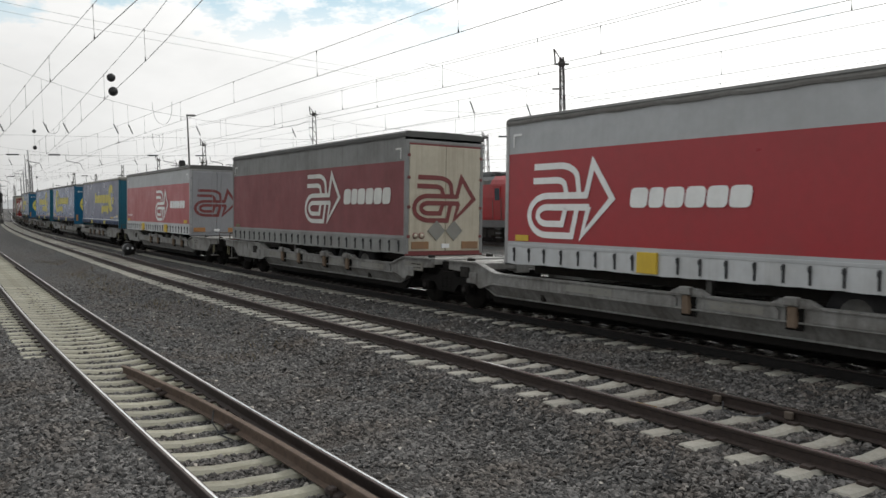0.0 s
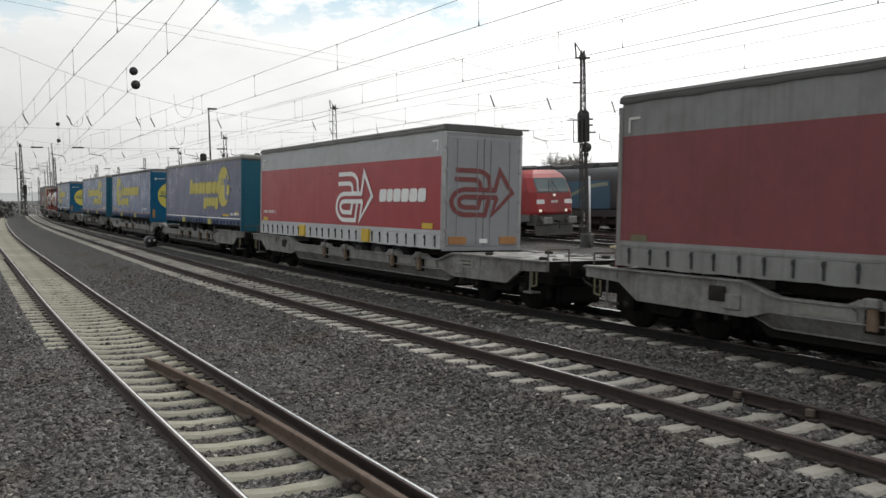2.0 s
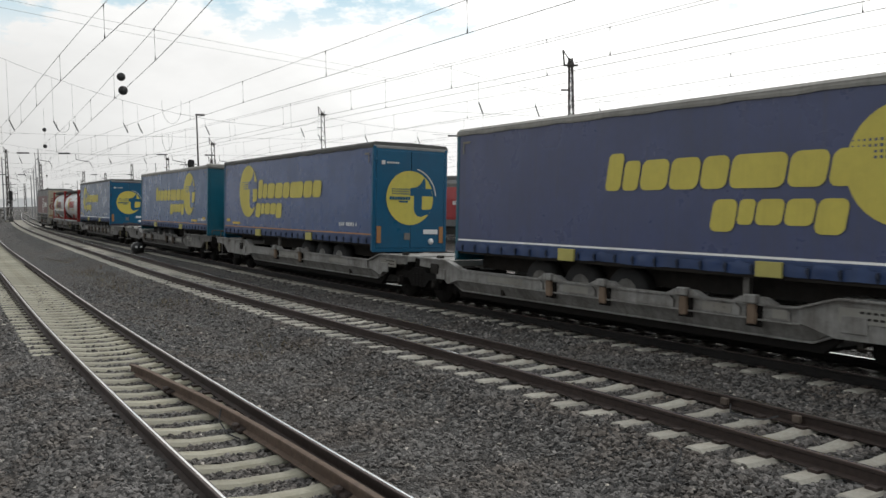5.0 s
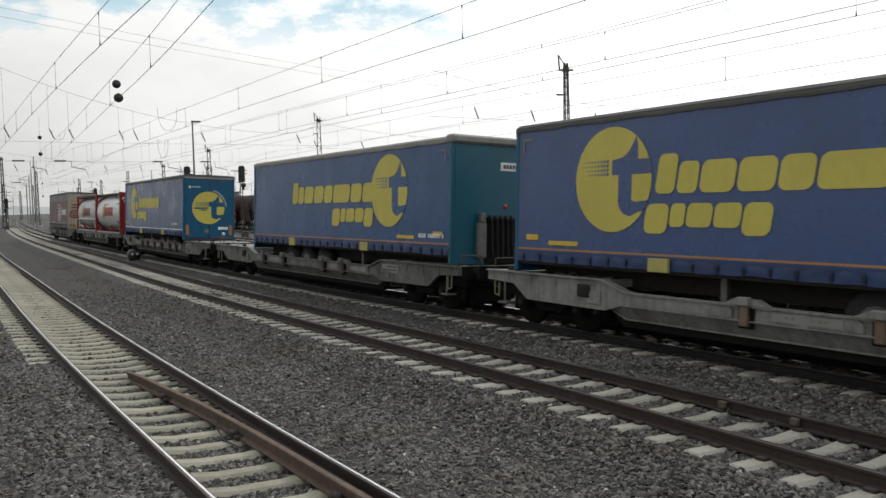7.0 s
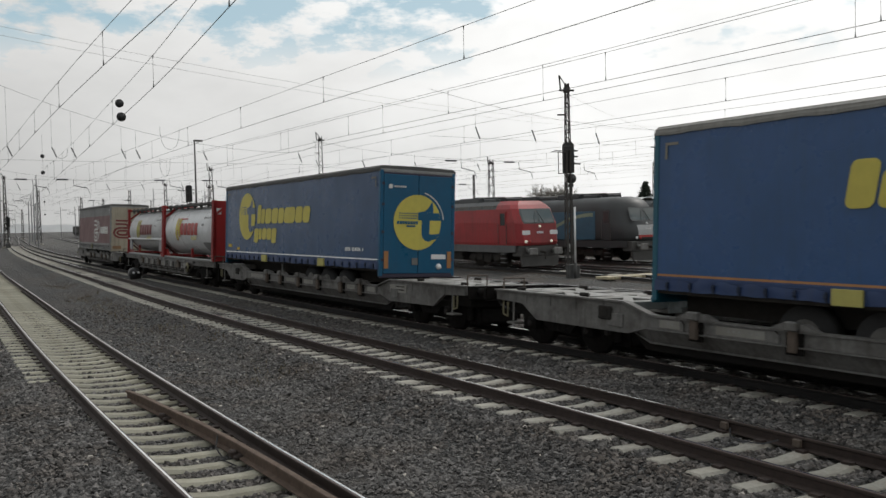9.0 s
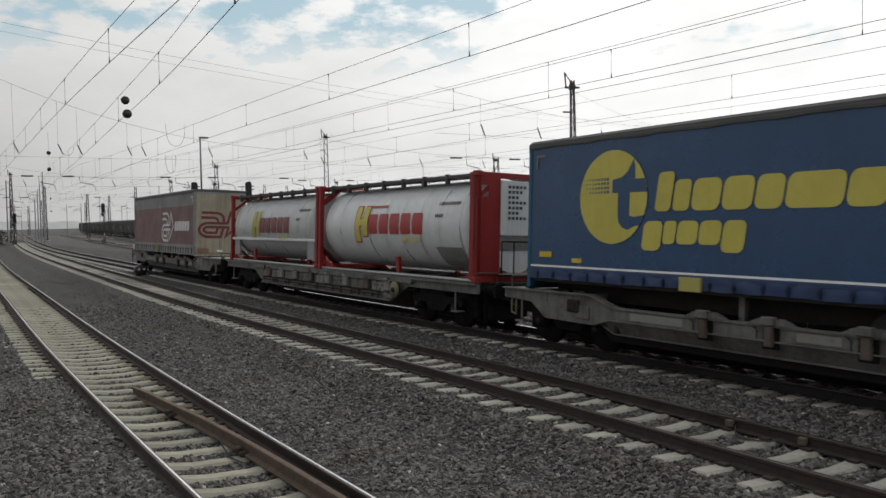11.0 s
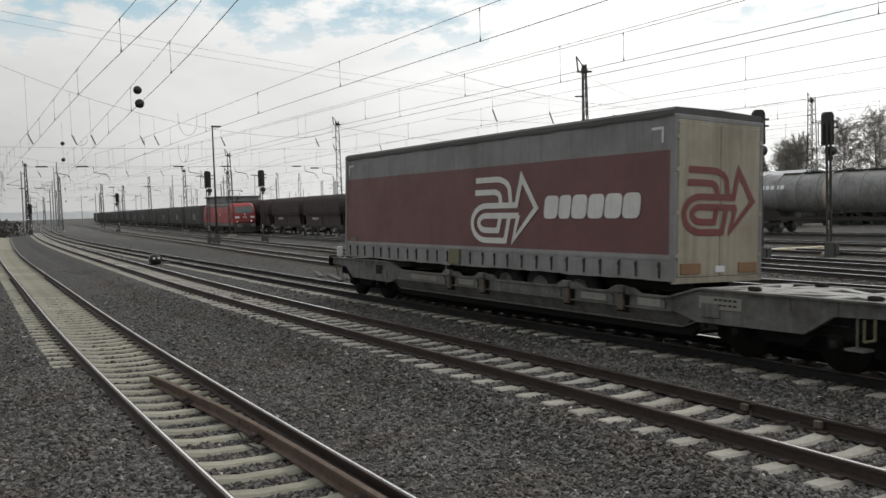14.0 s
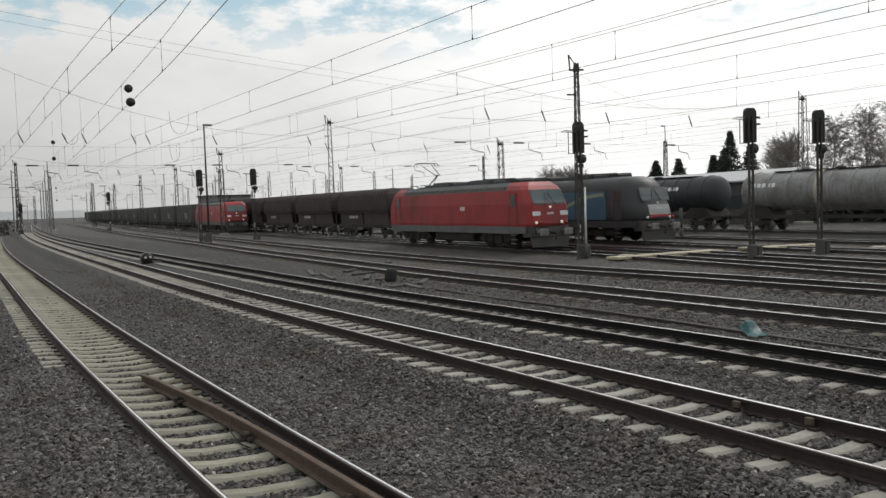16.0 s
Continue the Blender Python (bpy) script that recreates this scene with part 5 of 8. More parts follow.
def tank_container(y0, y1, label, side_rail, cabinet):
    """A thirty-foot tank container in an open red frame."""
    c, h = (y0 + y1) / 2, (y1 - y0) / 2
    t = empty("tank_container", pose(0, c, 0), label, "tank container", "tank containers on the train")
    r, zc = 1.22, 2.60
    bm = bmesh.new()
    secs = [(-h + 0.32, 0.25), (-h + 0.36, 0.6), (-h + 0.46, 0.86), (-h + 0.62, 1.0)]
    secs += [(-h + 0.62 + (2 * h - 1.24) * k / 12, 1.0) for k in range(1, 12)]
    secs += [(-y, f) for y, f in secs[3::-1]]
    rings = [[bm.verts.new((f * r * math.cos(a), y, zc + f * r * math.sin(a))) for a in [2 * math.pi * k / 48 for k in range(48)]] for y, f in secs]
    for a, b in zip(rings, rings[1:]):
        for k in range(48):
            bm.faces.new((a[k], b[k], b[(k + 1) % 48], a[(k + 1) % 48])).smooth = True
    bm.faces.new(rings[0])
    bm.faces.new(rings[-1][::-1])
    bmesh.ops.recalc_face_normals(bm, faces=bm.faces[:])
    part("tank_shell", bm, TANK_WHITE if cabinet else TANK_DULL, t, "white clad cylindrical tank shell")
    for k in range(9):
        y = -h + 0.75 + (2 * h - 1.5) * k / 8
        bm = bmesh.new()
        a0 = [2 * math.pi * i / 48 for i in range(48)]
        ra = [bm.verts.new(((r + 0.012) * math.cos(a), y - 0.018, zc + (r + 0.012) * math.sin(a))) for a in a0]
        rb = [bm.verts.new(((r + 0.012) * math.cos(a), y + 0.018, zc + (r + 0.012) * math.sin(a))) for a in a0]
        for i in range(48):
            bm.faces.new((ra[i], rb[i], rb[(i + 1) % 48], ra[(i + 1) % 48])).smooth = True
        part("shell_band", bm, BAND, t)
    for s in (-1, 1):
        y = s * (h - 0.1)
        for x in (-1.15, 1.15):
            bm = bmesh.new()
            box(bm, x - 0.07, x + 0.07, y - 0.08, y + 0.08, 1.19, 3.92, 0.012)
            for z in (1.25, 3.86):
                box(bm, x - 0.09, x + 0.09, y - 0.1, y + 0.1, z - 0.07, z + 0.07, 0.015)
            part("corner_post", bm, TANK_RED, t)
        for z in (1.27, 3.84):
            bm = bmesh.new()
            box(bm, -1.1, 1.1, y - 0.06, y + 0.06, z - 0.07, z + 0.07, 0.01)
            part("cross_beam", bm, TANK_RED, t)
        for x in (-1, 1):
            bm = bmesh.new()
            rod(bm, (x * 1.1, y, 3.3), (x * 0.45, y, 3.82), 0.055, 6)
            part("diagonal_brace", bm, TANK_RED, t)
            # the lower braces take the darker red
            bm = bmesh.new()
            rod(bm, (x * 1.1, y, 1.9), (x * 0.45, y, 1.32), 0.055, 6)
            part("diagonal_brace", bm, TANK_RED_DARK, t)
            bm = bmesh.new()
            extrude(bm, [(y - s * 0.05, 1.2), (y - s * 0.95, 1.2), (y - s * 0.7, 1.30), (y - s * 0.3, 1.42), (y - s * 0.05, 1.62)], x * 1.0 - 0.05, x * 1.0 + 0.05, axis="X")
            part("saddle", bm, TANK_RED, t, "red corner saddle plate")
    for y in ((-0.5,) if cabinet else (1.95, -3.45)):
        for x in (-1, 1):
            bm = bmesh.new()
            extrude(bm, [(y - 0.08, 1.18), (y + 0.05, 1.18), (y + 0.17, 1.68), (y - 0.0, 1.72)], x * 1.0 - 0.05, x * 1.0 + 0.05, axis="X")
            part("saddle_leg", bm, TANK_RED, t)
    for x in (-1.13, 1.13):
        bm = bmesh.new()
        rod(bm, (x, -h + 0.15, 1.22), (x, h - 0.15, 1.22), 0.05, 8)
        part("bottom_rail", bm, ALU, t)
        if side_rail:
            bm = bmesh.new()
            box(bm, x - 0.07, x + 0.07, -h + 0.18, h - 0.18, 2.06, 2.16, 0.015)
            part("side_rail", bm, TANK_WHITE, t, "white side rail along the belly")
            for y in (h - 0.75, -h + 0.65):
                bm = bmesh.new()
                box(bm, x - 0.03, x + 0.05, y - 0.3, y + 0.3, 1.45, 2.06, 0.01)
                part("side_box", bm, GREY_DOOR, t)
    bm = bmesh.new()
    box(bm, -0.75, -0.25, -h + 0.1, h - 0.1, 3.84, 3.88, 0.004)
    for k in range(20):
        y = -h + 0.2 + (2 * h - 0.4) * k / 19
        box(bm, -0.8, -0.2, y - 0.04, y + 0.04, 3.87, 3.90)
    part("walkway", bm, WALK_DARK, t, "steel roof walkway grating")
    bm = bmesh.new()
    for x in (-0.92, 0.92):
        box(bm, x - 0.06, x + 0.06, -h + 0.1, h - 0.1, 3.80, 3.90, 0.012)
        for k in range(8):
            y = -h + 0.6 + (2 * h - 1.2) * k / 7
            box(bm, x - 0.09, x + 0.03, y - 0.05, y + 0.05, 3.66, 3.93, 0.01)
    part("top_rail", bm, WALK_DARK, t, "sooty rail along the roof walkway")

    def skin(u, v):
        a = math.asin(max(-1, min(1, (v - zc) / (r + 0.018))))
        return (-(r + 0.018) * math.cos(a), u, v)
    def wrap(bm, bars, lift=0.0, mi=0):
        """Bands that lie on the shell: each from (left, right) at its foot to (left, right) at its head."""
        for (a0, b0), (a1, b1), v0, v1 in bars:
            rows = []
            for k in range(7):
                q, v = k / 6, v0 + (v1 - v0) * k / 6
                row = [skin(a0 + (a1 - a0) * q, v), skin(b0 + (b1 - b0) * q, v)]
                rows.append([bm.verts.new((p[0] - lift, p[1], p[2])) for p in row])
            for lower, upper in zip(rows, rows[1:]):
                f = bm.faces.new((lower[0], lower[1], upper[1], upper[0]))
                f.material_index, f.smooth = mi, True
    # lettering: one tall block in yellow, five in red, a line above and a word below
    y = 1.12
    tall = [((y + 0.76, y + 0.44), (y + 0.68, y + 0.40), 2.12, 3.17), ((y + 0.26, y - 0.04), (y + 0.20, y - 0.10), 2.30, 3.17), ((y + 0.5, y + 0.2), (y + 0.48, y + 0.18), 2.60, 2.80)]
    bm = bmesh.new()
    wrap(bm, [((a0 + 0.035, b0 - 0.035), (a1 + 0.035, b1 - 0.035), v0 - 0.035, v1 + 0.035) for (a0, b0), (a1, b1), v0, v1 in tall], 0.0, 1)
    wrap(bm, tall, 0.004)
    part("first_letter_block", bm, [YELLOW_MARK, RED_MARK] if cabinet else [YELLOW_DULL, YELLOW_DULL], t, "tall yellow letter block with a red edge")
    for i in range(5):
        a = y - 0.14 - i * 0.62
        bm = bmesh.new()
        wrap(bm, [((a - 0.03, a - 0.49), (a, a - 0.52), 2.36, 2.42), ((a, a - 0.52), (a, a - 0.52), 2.42, 2.88), ((a, a - 0.52), (a - 0.03, a - 0.49), 2.88, 2.94)])
        part("letter_block", bm, RED_MARK if cabinet else MAROON_MARK, t)
    bm = bmesh.new()
    if cabinet:
        bm.faces.new([bm.verts.new(skin(*p)) for p in ((y - 0.15, 3.12), (y - 1.1, 3.12), (y - 1.1, 3.19), (y - 0.15, 3.19))])
        part("red_line", bm, RED_MARK, t)
    else:
        bm.free()
    text = bpy.data.curves.new("word", "FONT")
    text.body, text.size, text.extrude = "BELGIUM", 0.24, 0.002
    word = new("country_word", text)
    word.data.materials.append(YELLOW_MARK)
    word.parent = t
    word.matrix_basis = Matrix(((0, 0, -1, -(r + 0.004)), (-1, 0, 0, y - 2.15), (0, 1, 0, 2.13), (0, 0, 0, 1))) @ pose(0, 0, 0.03, 0, 0, 0)
    bm = bmesh.new()
    for rowz, n, y0 in ((3.12, 10, -h + 1.85), (2.80, 4, -h + 1.9)):
        for k in range(n):
            a = y0 - k * 0.1
            bm.faces.new([bm.verts.new(skin(*p)) for p in ((a, rowz), (a - 0.055, rowz), (a - 0.055, rowz + 0.09), (a, rowz + 0.09))])
    tagged(part("number_bars", bm, BLACK, t, "dark bars of container marks"), kind="stuff")
    if cabinet:
        bm = bmesh.new()
        for k in range(4):
            v0 = 1.55 + k * 0.12
            bm.faces.new([bm.verts.new(skin(*p)) for p in ((-h + 2.0, v0), (-h + 0.8, v0), (-h + 0.8, v0 + 0.12), (-h + 2.0, v0 + 0.12))])
        part("grey_panel", bm, GREY_DULL, t)
        for x in (-1, 1):
            bm = bmesh.new()
            for pts in ([(0.50, 1.34), (1.08, 1.34), (1.08, 3.30), (0.50, 3.30)], [(0.50, 3.30), (0.86, 3.30), (0.86, 3.58), (0.50, 3.58)], [(0.50, 3.58), (1.08, 3.58), (1.08, 3.78), (0.50, 3.78)]):
                extrude(bm, [(x * px, pz) for px, pz in pts], -h + 0.03, -h + 0.06)
            part("end_plate", bm, TANK_RED, t, "red end plate with an opening")
            bm = bmesh.new()
            box(bm, min(x * 1.08, x * 1.22), max(x * 1.08, x * 1.22), -h + 0.02, -h + 0.34, 1.25, 3.9, 0.01)
            part("post_flange", bm, TANK_RED, t)
        bm = bmesh.new()
        extrude(bm, [(-0.5, 2.36), (0.5, 2.36), (0.5, 3.72), (-0.5, 3.72)], -h + 0.0, -h + 0.055)
        part("data_plate", bm, TANK_WHITE, t, "white end plate with dark marks")
        bm = bmesh.new()
        extrude(bm, [(-0.5, 2.30), (0.5, 2.30), (0.5, 1.62), (0.36, 1.48), (0.18, 1.42), (-0.18, 1.42), (-0.36, 1.48), (-0.5, 1.62)], -h + 0.06, -h + 0.12)
        part("lower_plate", bm, TANK_WHITE, t, "white round-bottomed lower end plate")
        bm = bmesh.new()
        box(bm, -0.5, 0.5, -h + 0.045, -h + 0.058, 1.98, 2.30)
        part("grey_plate", bm, GREY_DULL, t)
        bm = bmesh.new()
        for a, b in (((-0.5, 2.2), (1.05, 2.2)), ((-0.12, 2.2), (-0.12, 1.4)), ((1.05, 2.2), (1.05, 1.4)), ((-0.5, 2.2), (-0.5, 1.4))):
            rod(bm, (a[0], -h - 0.06, a[1]), (b[0], -h - 0.06, b[1]), 0.018, 6)
        box(bm, -0.6, 1.1, -h - 0.1, -h + 0.02, 1.34, 1.38, 0.01)
        part("end_platform_rail", bm, SHADE_GRIME, t, "tubular rail of the end platform")
        bm = bmesh.new()
        for k in range(7):
            for j in range(5 - k % 3):
                box(bm, -0.28 + j * 0.12, -0.2 + j * 0.12, -h - 0.008, -h - 0.002, 3.53 - k * 0.13, 3.60 - k * 0.13)
        tagged(part("plate_bars", bm, BLACK, t), kind="stuff")
    TRAIN.append((t, c, 8.0))


tank_container(128.65, 137.75, "white tank container in a red frame with a white end plate", False, True)
tank_container(137.8, 146.9, "white tank container in a red frame with a white side rail", True, False)


# ---- check rail in the first track ----
RAIL_BIG = [(s * 1.05, h) for s, h in RAIL_PROFILE]
bm = bmesh.new()
path = [Vector((LINE["1"][0](y) + x, y, z)) for y, x, z in ((3.5, 0.50, 0.012), (7, 0.50, 0.012), (9, 0.47, 0.012), (10.5, 0.42, 0.012), (11.8, 0.34, 0.012), (13.2, 0.20, 0.01), (14.2, 0.13, -0.005), (15.2, 0.06, -0.05))]
sweep(bm, RAIL_BIG, path)
check = tagged(part("check_rail", bm, RUST), "rusty check rail ending in a bent tip beside the running rail", "check rail", kind="structure")
for y, x in ((10.3, 0.43), (7.4, 0.5), (13.0, 0.22)):
    bm = bmesh.new()
    px = LINE["1"][0](y) + x
    box(bm, px - 0.12, px + 0.12, y - 0.16, y + 0.16, -0.17, -0.11, 0.02)
    box(bm, px - 0.14, px - 0.05, y - 0.06, y + 0.06, -0.15, -0.06, 0.02)
    part("chair_block", bm, RAIL_SIDE, check)
bm = bmesh.new()
wire(bm, [(LINE["1"][0](10.9) + x, y, z) for x, y, z in ((0.36, 11.0, -0.02), (0.24, 10.7, -0.10), (0.2, 10.2, -0.16), (0.25, 9.9, -0.16))], 0.012)
part("bond_cable", bm, STRAP, check)
# clamps with bond cables on the second track
for y in (7.3, 6.2):
    bm = bmesh.new()
    m = across(LINE["2"][0], y, LINE["2"][1], LINE["2"][2])
    box(bm, 0.655, 0.72, -0.055, 0.055, -0.13, -0.035, 0.01, m=m)
    tagged(part("rail_contact", bm, ARM_OLD), "small grey contact box clamped to the rail web", "rail contact", "rail contacts", "")
bm = bmesh.new()
m = across(LINE["2"][0], 6.75, LINE["2"][1], LINE["2"][2])
wire(bm, [m @ Vector(p) for p in ((0.62, 0.4, -0.08), (0.5, 0.3, -0.16), (0.45, 0.05, -0.17), (0.52, -0.2, -0.15), (0.6, -0.35, -0.08))], 0.012)
tagged(part("bond_cable", bm, STRAP), "thin dark cable between two rail contacts", "cable")

# ---- lone buried rail beyond the train's track ----
bm = bmesh.new()
sweep(bm, RAIL_PROFILE, [Vector((15.15 + 0.008 * (y - 12), y, -0.22 + 0.02 * math.sin(y * 0.5))) for y in np.arange(-6, 26, 1.0)])
tagged(part("buried_rail", bm, RAIL_DULL), "disused rusty rail half sunk in cinders", "rail", kind="structure")


# ---- locomotives ----
def loco_ring(w, yf, yb, c):
    return [(-w + c * 0.9, yf), (-w, yf + c), (-w, -6.6), (-w, 6.6), (-w, yb - c), (-w + c * 0.9, yb), (w - c * 0.9, yb), (w, yb - c), (w, 6.6), (w, -6.6), (w, yf + c), (w - c * 0.9, yf)]


# Grime with dust stains, its base lifted to paint the yard's haze.
HAZE_GRIME = material("haze_greyed_running_gear", (0.048, 0.044, 0.040), 0.9, spec=0.2, grain=0.3, scale=12, stain=0.5, bump=0.3, dirt=(0.10, 0.085, 0.07))
PLOUGH_GREY = paint("dusty_grey_plough", (0.08, 0.077, 0.073), 0.7, dirt=(0.05, 0.045, 0.04), stain=0.5)
GLASS_DARK = material("dark_cab_glass", (0.05, 0.065, 0.065), 0.08, 0.0, grain=0.05, stain=0.2, bump=0.0, spec=0.8)
LOCO_RED = paint("locomotive_red", (0.35, 0.026, 0.029), 0.45, dirt=(0.060, 0.035, 0.032), streak=0.6, stain=0.6, stain_scale=0.35)
LOCO_ROOF = paint("locomotive_roof_grey", (0.085, 0.088, 0.09), 0.6, dirt=(0.05, 0.045, 0.04), streak=0.4)
LOCO_SKIRT = paint("locomotive_skirt_grey", (0.13, 0.132, 0.132), 0.6, dirt=(0.06, 0.05, 0.045), streak=0.5)
LOCO_BLACK = paint("locomotive_black", (0.042, 0.045, 0.047), 0.5, dirt=(0.05, 0.045, 0.04), streak=0.3)
LOCO_BLUE = paint("locomotive_blue", (0.045, 0.125, 0.185), 0.4, dirt=(0.05, 0.05, 0.06), streak=0.2)
LOCO_PALE = paint("locomotive_pale_stripe", (0.26, 0.31, 0.22), 0.4)
PANEL_FRONT = paint("silver_front_panel", (0.36, 0.36, 0.36), 0.4)
LIGHT = glowing("headlight_glow", (1.0, 0.95, 0.8), 0.25)


def locomotive(m, label, levels, paints, half=9.35, round_cab=False, lit=True):
    """levels: (height, half width, how far the nose lies back, plan chamfer) from the sill up."""
    side, roof, skirt = paints
    levels = [(1.35 + (z - 1.0) * 0.94, w, back, c) for z, w, back, c in levels]
    t = empty("electric_locomotive", m, label, "locomotive", "locomotives in the yard")
    bm = bmesh.new()
    rings = []
    for z, w, back, c in levels:
        rings.append([bm.verts.new((x, y, z)) for x, y in loco_ring(w, -half + back, half - back, c)])
    for a, b in zip(rings, rings[1:]):
        for k in range(12):
            f = bm.faces.new((a[k], a[(k + 1) % 12], b[(k + 1) % 12], b[k]))
            z = (a[k].co.z + b[k].co.z) / 2
            f.material_index = 1 if z > 3.38 and k in (2, 8) else 0
            f.smooth = round_cab
    top = bm.faces.new(rings[-1])
    top.material_index = 1
    bm.faces.new(rings[0][::-1])
    bmesh.ops.recalc_face_normals(bm, faces=bm.faces[:])
    part("body", bm, [side, roof], t, "painted car body with dark roof slopes")

    def nose(z):
        for (z0, w0, b0, c0), (z1, w1, b1, c1) in zip(levels, levels[1:]):
            if z0 <= z <= z1:
                k = (z - z0) / (z1 - z0)
                return -half + b0 + (b1 - b0) * k, w0 + (w1 - w0) * k
        return -half, 1.4

    def front(x, z, out=0.012):
        y, w = nose(z)
        return Vector((x, y - out, z))

    def pane(name, x0, x1, z0, z1, mat, lab="", cut=0.06, out=0.014):
        bm = bmesh.new()
        zs = [z0 + (z1 - z0) * k / 4 for k in range(5)]
        rows = [[bm.verts.new(front(x0 + (cut if z in (z0, z1) else 0), z, out)), bm.verts.new(front(x1 - (cut if z in (z0, z1) else 0), z, out))] for z in zs]
        for a, b in zip(rows, rows[1:]):
            bm.faces.new((a[0], a[1], b[1], b[0]))
        part(name, bm, mat, t, lab)
    pane("windscreen_frame", -1.16, 1.16, 2.58, 3.44, LOCO_BLACK, out=0.010)
    pane("windscreen", -1.08, -0.04, 2.65, 3.38, GLASS_DARK, "dark cab windscreen", out=0.018)
    pane("windscreen", 0.04, 1.08, 2.65, 3.38, GLASS_DARK, "dark cab windscreen", out=0.018)
    for x in (-0.35, 0.35):
        bm = bmesh.new()
        rod(bm, front(x, 2.6, 0.03), front(x * 0.35, 3.25, 0.03), 0.014, 5)
        part("wiper", bm, BLACK, t)
    for x in (-0.98, 0.98):
        if not round_cab:
            pane("white_panel", x - 0.28, x + 0.28, 1.95, 2.20, PLATE_WHITE, cut=0.02)
        for dx, mat in ((-0.14, LIGHT if lit else PLATE_WHITE), (0.14, RED_MARK)):
            bm = bmesh.new()
            p = front(x * 0.92 + dx, 1.56, 0.0)
            rod(bm, p, p + Vector((0, -0.05, 0)), 0.085, 14)
            part("headlight", bm, mat, t, "round headlight" if mat is not RED_MARK else "red tail light")
        bm = bmesh.new()
        y = -half
        rod(bm, (x * 0.89, y + 0.1, 1.02), (x * 0.89, y - 0.45, 1.02), 0.11, 12)
        box(bm, x * 0.89 - 0.31, x * 0.89 + 0.31, y - 0.52, y - 0.45, 0.82, 1.22, 0.04)
        part("buffer", bm, FRAME_GREY, t, "wide dull grey buffer")
        bm = bmesh.new()
        box(bm, x * 1.02 - 0.05, x * 1.02 + 0.05, y - 0.05, y + 0.02, 1.05, 1.25)
        part("hand_grip", bm, GALV, t)
    bm = bmesh.new()
    p = front(0, 2.43, 0.0)
    rod(bm, p, p + Vector((0, -0.05, 0)), 0.075, 14)
    part("headlight", bm, LIGHT if lit else PLATE_WHITE, t, "top headlight")
    bm = bmesh.new()
    for k in range(4):
        box(bm, -0.22 + 0.12 * k, -0.14 + 0.12 * k, *sorted((nose(2.07)[0] - 0.016, nose(2.07)[0] - 0.008)), 2.01, 2.14)
    part("badge_bars", bm, PLATE_WHITE, t)
    bm = bmesh.new()
    extrude(bm, [(-1.25, 0.16), (1.25, 0.16), (1.34, 0.72), (-1.34, 0.72)], -half + 0.05, -half + 0.2)
    box(bm, -1.36, 1.36, -half + 0.1, -half + 0.9, 0.72, 1.36, 0.04)
    part("snow_plough", bm, PLOUGH_GREY, t, "dark rail guard")
    bm = bmesh.new()
    rod(bm, (0, -half, 0.98), (0, -half - 0.45, 0.95), 0.07, 8)
    rod(bm, (0, -half - 0.4, 0.95), (0, -half - 0.42, 0.55), 0.04, 8)
    part("coupling", bm, HAZE_GRIME, t)
    for s in (-1, 1):
        bm = bmesh.new()
        extrude(bm, [(-half + 0.45, 1.37), (half - 0.45, 1.37), (half - 0.45, 0.98), (7.6, 0.92), (-7.6, 0.92), (-half + 0.45, 0.98)], s * 1.40, s * 1.46, axis="X")
        part("skirt", bm, skirt, t, "grey sill skirt")
        for y in (-7.35, 7.35):
            bm = bmesh.new()
            box(bm, *sorted((s * 1.475, s * 1.492)), y - 0.34, y + 0.34, 1.4, 3.3, 0.02)
            part("cab_door", bm, side, t)
            bm = bmesh.new()
            box(bm, *sorted((s * 1.485, s * 1.498)), y - 0.24, y + 0.24, 2.5, 3.2, 0.004)
            part("door_window", bm, GLASS_DARK, t)
            for dy in (-0.42, 0.42):
                bm = bmesh.new()
                rod(bm, (s * 1.52, y + dy, 1.4), (s * 1.52, y + dy, 2.6), 0.016, 6)
                part("handrail", bm, GALV, t)
            bm = bmesh.new()
            for z in (0.35, 0.6, 0.85):
                box(bm, *sorted((s * 1.36, s * 1.5)), y - 0.25, y + 0.25, z - 0.02, z + 0.02)
            part("cab_steps", bm, STEEL, t)
        bm = bmesh.new()
        for y in np.arange(-5.8, 5.9, 1.45):
            box(bm, *sorted((s * 1.36, s * 1.40)), y - 0.62, y + 0.62, 3.44, 3.68, 0.01, m=None)
        part("roof_grilles", bm, GALV if not round_cab else LOCO_BLACK, t, "row of roof side grilles")
        bm = bmesh.new()
        for k in range(3):
            box(bm, *sorted((s * 1.482, s * 1.488)), -2.0 + 0.2 * k, -1.86 + 0.2 * k, 2.3, 2.55)
        part("side_badge", bm, PLATE_WHITE if not round_cab else LOCO_PALE, t)
    for yc in (-5.2, 5.2):
        b = new("bogie")
        b.parent = t
        b.matrix_basis = pose(0, yc, 0)
        for x in (-1.08, 1.08):
            bm = bmesh.new()
            extrude(bm, [(-2.1, 0.55), (-1.7, 0.86), (1.7, 0.86), (2.1, 0.55), (1.8, 0.42), (0.6, 0.42), (0.3, 0.3), (-0.3, 0.3), (-0.6, 0.42), (-1.8, 0.42)], x - 0.06, x + 0.06, axis="X")
            for y in (-1.3, -0.5, 0.5, 1.3):
                rod(bm, (x * 1.07, y, 0.35), (x * 1.07, y, 0.8), 0.1, 10)
            part("bogie_frame", bm, HAZE_GRIME, b)
